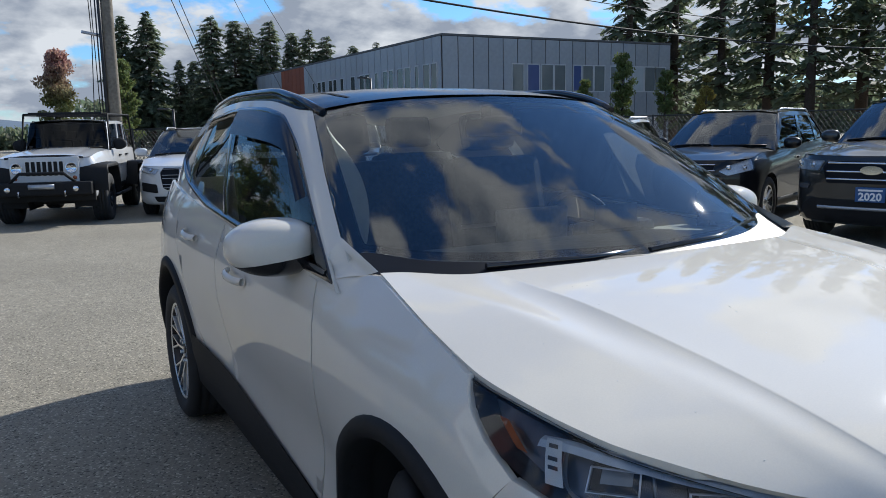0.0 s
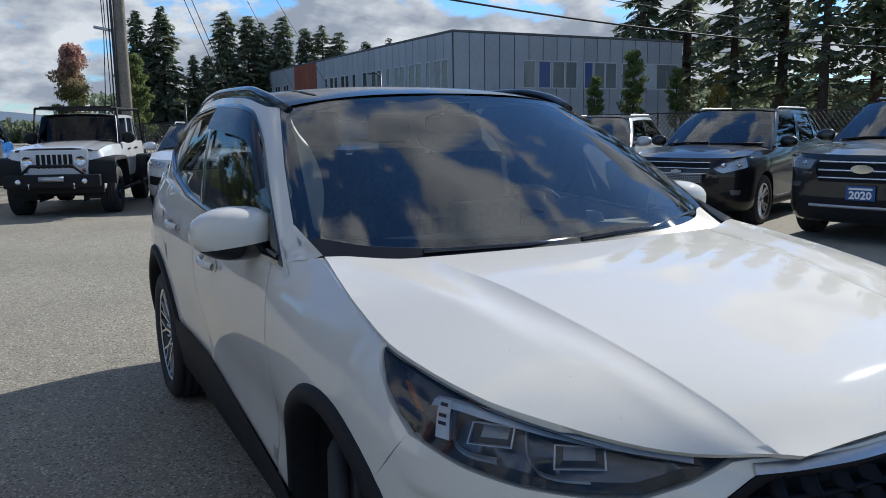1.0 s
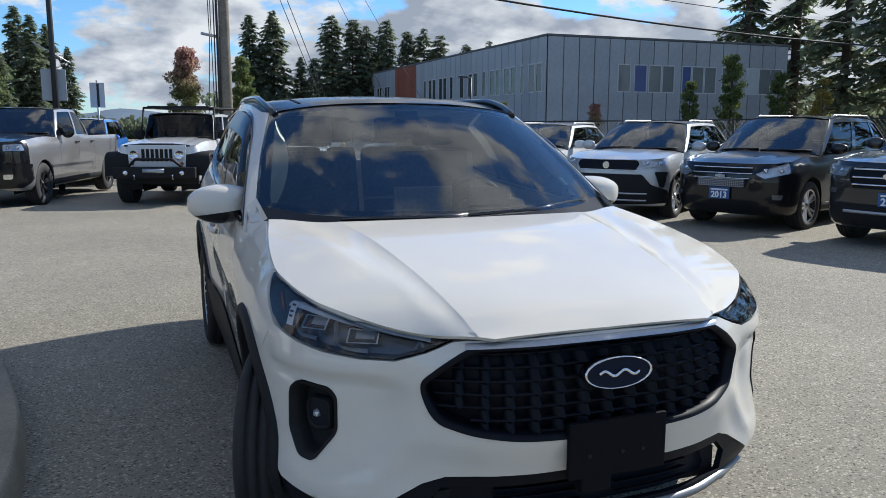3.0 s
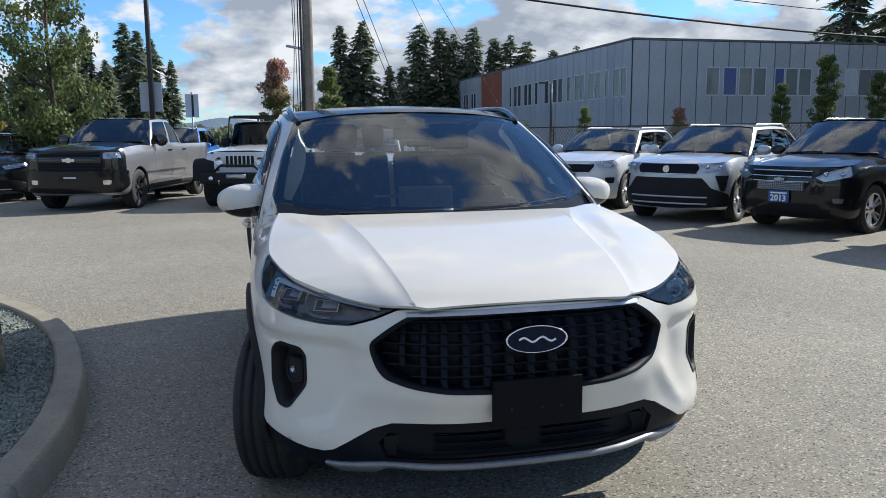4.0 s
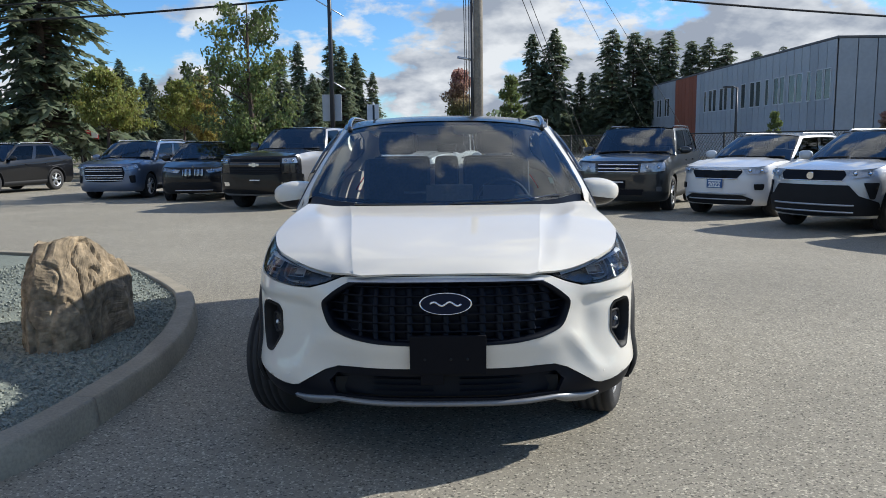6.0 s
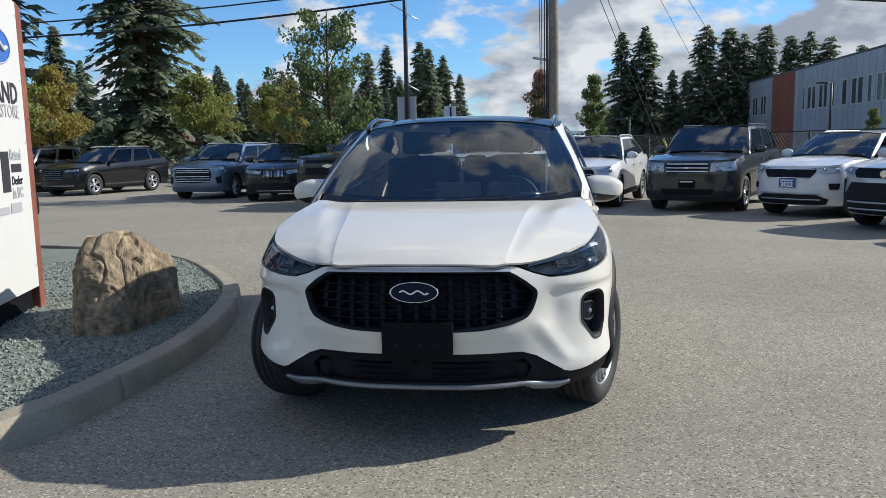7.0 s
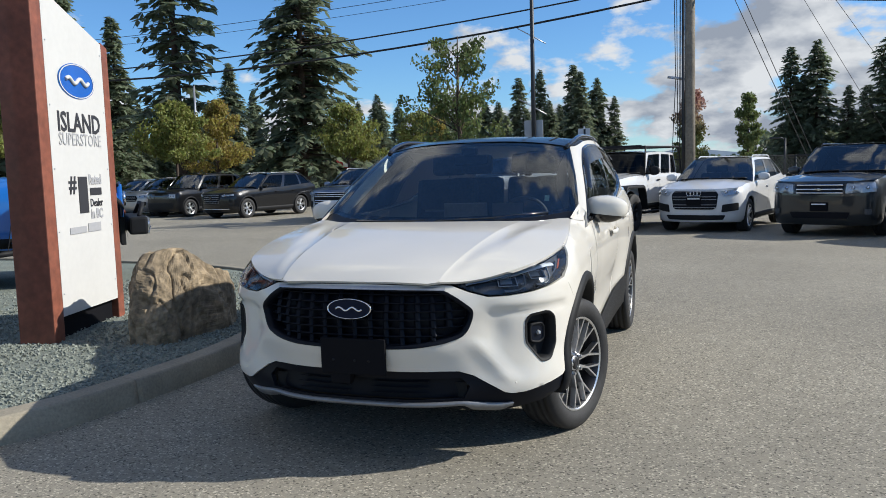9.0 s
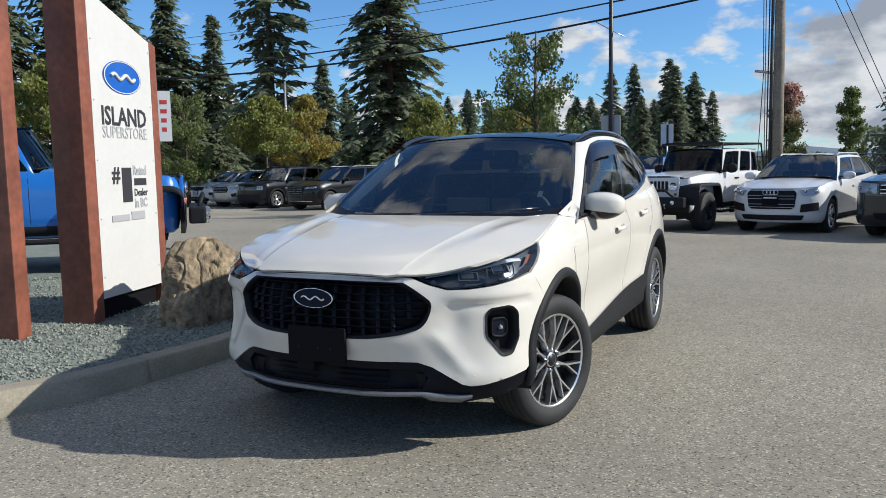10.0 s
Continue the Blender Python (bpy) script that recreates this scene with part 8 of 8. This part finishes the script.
        ("headlamp", "lens", [(0.34, 0.88), (0.90, 0.95), (0.96, 0.86), (0.40, 0.80)], True, 0.004, "headlamp"),
        ("lower_intake", "cladding", [(0, 0.55), (0.6, 0.55), (0.9, 0.45), (0.8, 0.3), (0, 0.28)], False, 0.008, "lower bumper")],
        slats=(("grille_slat", "chrome", [s * x for s in (-1, 1) for x in (0.05, 0.085, 0.12, 0.155, 0.19, 0.225, 0.26)], 0.715, 0.90, 0.012, 0.016),), bars=(("skid_strip", "satin", -0.5, 0.5, (0.33,), 0.025, 0.02),)),
    "shield_suv": suv(L=5.07, w=0.985, wb=2.93, fo=0.95, r=0.38, z_nose=0.98, z_cowl=1.12, belt=(1.10, 1.2), z_roof=1.72, y_cowl=1.35, y_roof=2.2, y_tail=4.4, y_back=4.85, roof_w=0.70, nose=0.65, rails="satin", clad=0.04, badge=("ring", 0.80, 0.06, "gloss_black"), face=[
        ("grille", "grille", [(0, 0.94), (0.45, 0.93), (0.46, 0.85), (0.34, 0.58), (0, 0.56)], False, 0.006, "shield grille"),
        ("headlamp", "lens", [(0.50, 0.90), (0.98, 0.95), (1.0, 0.89), (0.56, 0.85)], True, 0.004, "slim headlamp")],
        bars=(("grille_bar", "satin", -0.40, 0.40, (0.90, 0.83, 0.76, 0.69, 0.62), 0.012, 0.014), ("skid_strip", "chrome", -0.8, 0.8, (0.38,), 0.025, 0.015))),
    "square_suv": suv(L=4.40, w=0.93, wb=2.67, fo=0.82, r=0.37, z_nose=1.05, z_cowl=1.14, belt=(1.12, 1.16), z_roof=1.78, y_cowl=1.1, y_roof=1.65, y_tail=4.0, y_back=4.2, roof_w=0.74, square=4.2, nose=0.35, boxy=1, rails="gloss_black", face=[
        ("grille", "gloss_black", [(0, 0.98), (0.86, 0.98), (0.86, 0.80), (0, 0.80)], False, 0.006, "black grille band"),
        ("lower_intake", "cladding", [(0, 0.62), (0.7, 0.62), (0.75, 0.36), (0, 0.34)], False, 0.006, "lower bumper"),
        ("headlamp", "lens", [(0.56, 0.97), (0.83, 0.97), (0.83, 0.81), (0.56, 0.81)], True, 0.010, "round-cornered headlamp")]),
    "six_sided": suv(L=4.10, w=0.88, wb=2.52, fo=0.83, z_nose=1.0, z_roof=1.65, y_tail=3.7, y_back=3.9, rails="satin", face=[
        ("grille", "grille", [(0, 0.92), (0.42, 0.92), (0.5, 0.82), (0.42, 0.68), (0, 0.67)], False, 0.006, "six-sided grille"),
        ("headlamp", "lens", [(0.50, 0.90), (0.90, 0.98), (0.95, 0.88), (0.56, 0.80)], True, 0.004, "headlamp"),
        ("fog_pocket", "cladding", [(0.62, 0.62), (0.86, 0.66), (0.84, 0.50), (0.66, 0.48)], True, 0.006, "fog pocket")],
        bars=(("grille_bar", "satin", -0.42, 0.42, (0.87, 0.80, 0.73), 0.014, 0.014),)),
    "pickup": suv(light_pillars=1, L=5.9, w=1.02, wb=3.75, fo=1.0, r=0.42, tw=0.27, rim=0.24, z_nose=1.26, z_cowl=1.36, belt=(1.34, 1.34), z_roof=1.96, y_cowl=1.62, y_roof=2.25, y_tail=3.75, y_back=3.95, roof_w=0.74, square=4.0, nose=0.35, clr=0.32, clad=0.0, boxy=1, windows=[(3.14, 4.3), (4.42, 5.6)], mirror=1.6, mirror_mat="gloss_black", handle="gloss_black", style="six", spoke="dark_alloy", category="pickup truck", hood_y=0.32, crown=0.05, badge=("bar", 1.06, 0.13, "chrome"), plate=(0.66, "", "plate_black"), bonnet_mat="grey_paint", face=[
        ("nose_panel", "black_paint", [(0, 1.262), (0.60, 1.262), (1.0, 1.255), (1.16, 1.24), (1.17, 0.60), (1.0, 0.40), (0, 0.38)], False, -0.004, "black nose"),
        ("grille", "grille", [(0, 1.20), (0.62, 1.20), (0.66, 1.0), (0.66, 0.82), (0, 0.82)], False, 0.008, "tall black grille"),
        ("front_bumper", "black_paint", [(0, 0.83), (0.98, 0.86), (1.2, 0.84), (1.22, 0.56), (1.0, 0.42), (0, 0.40)], False, 0.03, "black bumper"),
        ("headlamp", "lens", [(0.68, 1.21), (1.0, 1.22), (1.03, 1.10), (0.68, 1.09)], True, 0.006, "stacked headlamp"),
        ("side_intake", "gloss_black", [(0.66, 1.08), (1.06, 1.09), (1.10, 0.87), (0.66, 0.86)], True, 0.006, "black side panel"),
        ("fog_pocket", "chrome", [(0.66, 0.66), (0.82, 0.66), (0.80, 0.57), (0.66, 0.57)], True, 0.034, "fog lamp")],
        bars=(("grille_bar", "gloss_black", -0.64, 0.64, (1.06,), 0.13, 0.02), ("grille_rib", "cladding", -0.62, 0.62, (1.17, 0.95, 0.90), 0.02, 0.018))),
    "offroad": suv(light_pillars=1, screen="dark_glass", L=4.45, w=0.80, wb=2.95, fo=0.70, r=0.43, tw=0.29, rim=0.225, poke=0.13, z_nose=1.16, z_cowl=1.27, belt=(1.26, 1.26), z_roof=1.86, y_cowl=1.55, y_roof=1.85, y_tail=4.2, y_back=4.3, roof_w=0.69, square=9.0, nose=0.16, tail=0.1, clr=0.42, clad=0, boxy=1, mirror=1.3, mirror_mat="cladding", handle="cladding", hood_y=0.2, crown=0.05, flat=0.0, bulge=0.005, style="six", spoke="dark_alloy", category="off-roader", door=0.85, windows=[(3.14, 3.98), (4.10, 4.9), (5.02, 5.9)], face=[
        ("lower_grille", "cladding", [(0, 0.76), (0.55, 0.76), (0.55, 0.70), (0, 0.70)], False, 0.004, "dark lower panel")]),
}


def at_axle(mid, heading, fo):
    """The pose of a car from the ground point midway between its front wheels and its heading, degrees from -y towards +x."""
    turn = pose(0, 0, 0, 0, 0, heading)
    x, y = mid
    return Matrix.Translation((x, y, ground_z(x, y + 1.0))) @ turn @ Matrix.Translation((0, -fo, 0))


def build_offroader(label, paint_mat, m, rack=True):
    c = CARS["offroad"]
    car = build_car("off_roader", label, c, paint_mat, m)
    gb = box((1.10, 0.06, 0.44), (0, -0.01, 0.97), 0.02)
    gr = part("grille", gb, paint_mat, car, "slotted upright grille")
    for k in range(7):
        part("grille_slot", box((0.062, 0.03, 0.24), ((k - 3) * 0.088, -0.035, 0.99), 0.012), "under", gr)
    for sg in (-1, 1):
        lamp = lathe([(-0.03, 0.088), (-0.06, 0.094), (-0.05, 0.078), (-0.03, 0.07), (-0.025, 0.001)], 24, "y")
        lamp.transform(Matrix.Translation((sg * 0.43, -0.02, 1.0)))
        part("headlamp", lamp, "chrome", car, "round headlamp")
        tl = lathe([(-0.03, 0.035), (-0.05, 0.03), (-0.055, 0.001)], 14, "y")
        tl.transform(Matrix.Translation((sg * 0.47, -0.01, 0.83)))
        part("turn_lamp", tl, "amber", car, "small turn lamp")
        for ya in (0.70, 3.65):
            fl = bmesh.new()
            front = ya < 1
            prof = [(-0.75, 0.60), (-0.73, 0.94), (-0.56, 1.06), (0.30, 1.06), (0.46, 0.90), (0.54, 0.50)] if front else [(-0.54, 0.50), (-0.46, 0.86), (-0.34, 0.98), (0.30, 0.98), (0.44, 0.86), (0.54, 0.50)]
            fy, fz = pchip([(i, p[0]) for i, p in enumerate(prof)]), pchip([(i, p[1]) for i, p in enumerate(prof)])
            grid_sheet(lambda t, q: Vector((sg * ((0.54, 0.58, 0.98, 1.0, 0.99) if front else (0.76, 0.80, 1.0, 1.02, 1.01))[q], ya + fy(t), fz(t) + (0.0, 0.0, -0.01, -0.03, -0.075)[q])), steps(0, 5, 20), range(5), fl)
            part("fender_flare", fl, "cladding", car, "wide black fender flare")
        part("tow_hook", tube([(sg * 0.36, -0.28, 0.66), (sg * 0.36, -0.36, 0.62), (sg * 0.36, -0.34, 0.54), (sg * 0.36, -0.28, 0.56)], 0.016, 6), "chrome", car, "tow hook")
        fg = lathe([(-0.05, 0.045), (-0.07, 0.045), (-0.06, 0.001)], 14, "y")
        fg.transform(Matrix.Translation((sg * 0.53, -0.27, 0.66)))
        part("fog_lamp", fg, "chrome", car, "round fog lamp")
        part("side_step", tube([(sg * 0.84, 1.2, 0.42), (sg * 0.86, 1.4, 0.40), (sg * 0.86, 3.0, 0.40), (sg * 0.84, 3.15, 0.42)], 0.035, 8), "cladding", car, "tube side step")
    part("front_skirt", box((1.56, 0.06, 0.34), (0, -0.012, 0.60), 0.01), "under", car, "dark panel under the grille")
    part("front_bumper", box((1.55, 0.22, 0.22), (0, -0.20, 0.66), 0.03), "cladding", car, "black steel winch bumper")
    part("winch", tube([(-0.2, -0.33, 0.70), (0.2, -0.33, 0.70)], 0.045, 10), "satin", car, "winch drum")
    part("bull_bar", tube([(-0.52, -0.22, 0.76), (-0.34, -0.28, 0.92), (0.34, -0.28, 0.92), (0.52, -0.22, 0.76)], 0.028, 8), "cladding", car, "black tube bull bar")
    if rack:
        for sg in (-1, 1):
            part("rack_post", tube([(sg * 0.78, 1.62, 1.25), (sg * 0.74, 1.80, 1.93), (sg * 0.74, 4.2, 1.95), (sg * 0.78, 4.34, 1.25)], 0.022, 8), "cladding", car, "black rack tube")
        for y in (1.80, 2.6, 3.4, 4.2):
            part("rack_bar", tube([(-0.74, y, 1.94), (0.74, y, 1.94)], 0.02, 6), "cladding", car)
        part("visor_light_bar", box((1.3, 0.06, 0.05), (0, 1.78, 1.95), 0.01), "cladding", car, "black light bar")
    part("bonnet_guard", tube([(-0.62, 0.02, 1.17), (-0.3, -0.02, 1.20), (0.3, -0.02, 1.20), (0.62, 0.02, 1.17)], 0.022, 6), "gloss_black", car, "dark bonnet guard")
    return car


def park_all():
    rows = [
        ("parked_crossover", "silver-white crossover with a black grille band", "band_grille", "pale_silver", (6.45, 9.77), -54.6),
        ("parked_crossover", "white crossover with chrome grille edge and blue plate", "small_suv", "white", (5.76, 12.49), -48.0),
        ("parked_suv", "dark grey boxy family SUV with barred grille", "boxy_suv", "grey_paint", (3.95, 14.09), -26.0),
        ("parked_suv", "white SUV with a framed silver-barred grille", "framed_suv", "white", (1.50, 15.25), -17.0),
        ("parked_suv", "dark grey large SUV with a blue year plate", "large_suv", "grey_paint", (7.95, 5.30), -74.0),
        ("parked_suv", "black SUV with a chrome mesh grille and blue plate", "mesh_suv", "black_paint", (7.48, 7.88), -68.0),
        ("parked_suv", "black SUV with twin slatted grilles", "twin_grille", "black_paint", (-7.0, 18.85), 6.8),
        ("parked_suv", "steel blue SUV with a wide barred grille", "barred_suv", "steel_blue", (-9.85, 20.35), -5.0),
        ("parked_suv", "black three-row SUV with a shield grille", "shield_suv", "black_paint", (-16.1, 23.1), -14.0),
        ("parked_suv", "black squared-off small SUV", "square_suv", "black_paint", (-19.6, 24.3), -10.0),
        ("parked_crossover", "silver small crossover with a six-sided grille", "six_sided", "silver", (-21.9, 25.2), -10.0),
        ("parked_crossover", "white crossover at the end of the row", "small_suv", "white", (-24.0, 26.0), -10.0),
        ("parked_suv", "dark SUV parked behind the front row", "shield_suv", "black_paint", (-13.0, 29.5), -6.0),
        ("parked_suv", "red SUV parked behind the front row", "framed_suv", "red_paint", (-15.0, 33.0), 0.0),
        ("parked_suv", "silver SUV parked behind the front row", "framed_suv", "silver", (-10.5, 29.0), 0.0),
        ("parked_suv", "blue SUV parked behind the off-roader", "boxy_suv", "blue", (-3.3, 22.0), -8.0),
        ("pickup_truck", "silver and black lifted pickup truck", "pickup", "grey_silver", (-4.17, 15.78), -15.5),
    ]
    for nm, lab, kind, pm, mid, hd in rows:
        build_car(nm, lab, CARS[kind], pm, at_axle(mid, hd, CARS[kind]["fo"]))
    build_offroader("white off-roader with black flares, rack and winch bumper", "white", at_axle((-0.90, 15.2), -16.0, 0.70))
    # blue off-roader behind the sign, nose towards the lot
    build_offroader("bright blue off-roader parked behind the sign", "blue", Matrix.Translation((-5.88, 5.27, 0.16)) @ pose(0, 0, 0, 0, 0, 133), rack=False)


M["red_paint"] = paint("red paint", (0.35, 0.02, 0.02))
park_all()


build_ground()
build_island()
build_rock()
build_sign()
build_poles()
build_wires()
build_hall()
build_trees()
build_fence()
build_distance()
build_understory()
build_banner()
build_street_things()
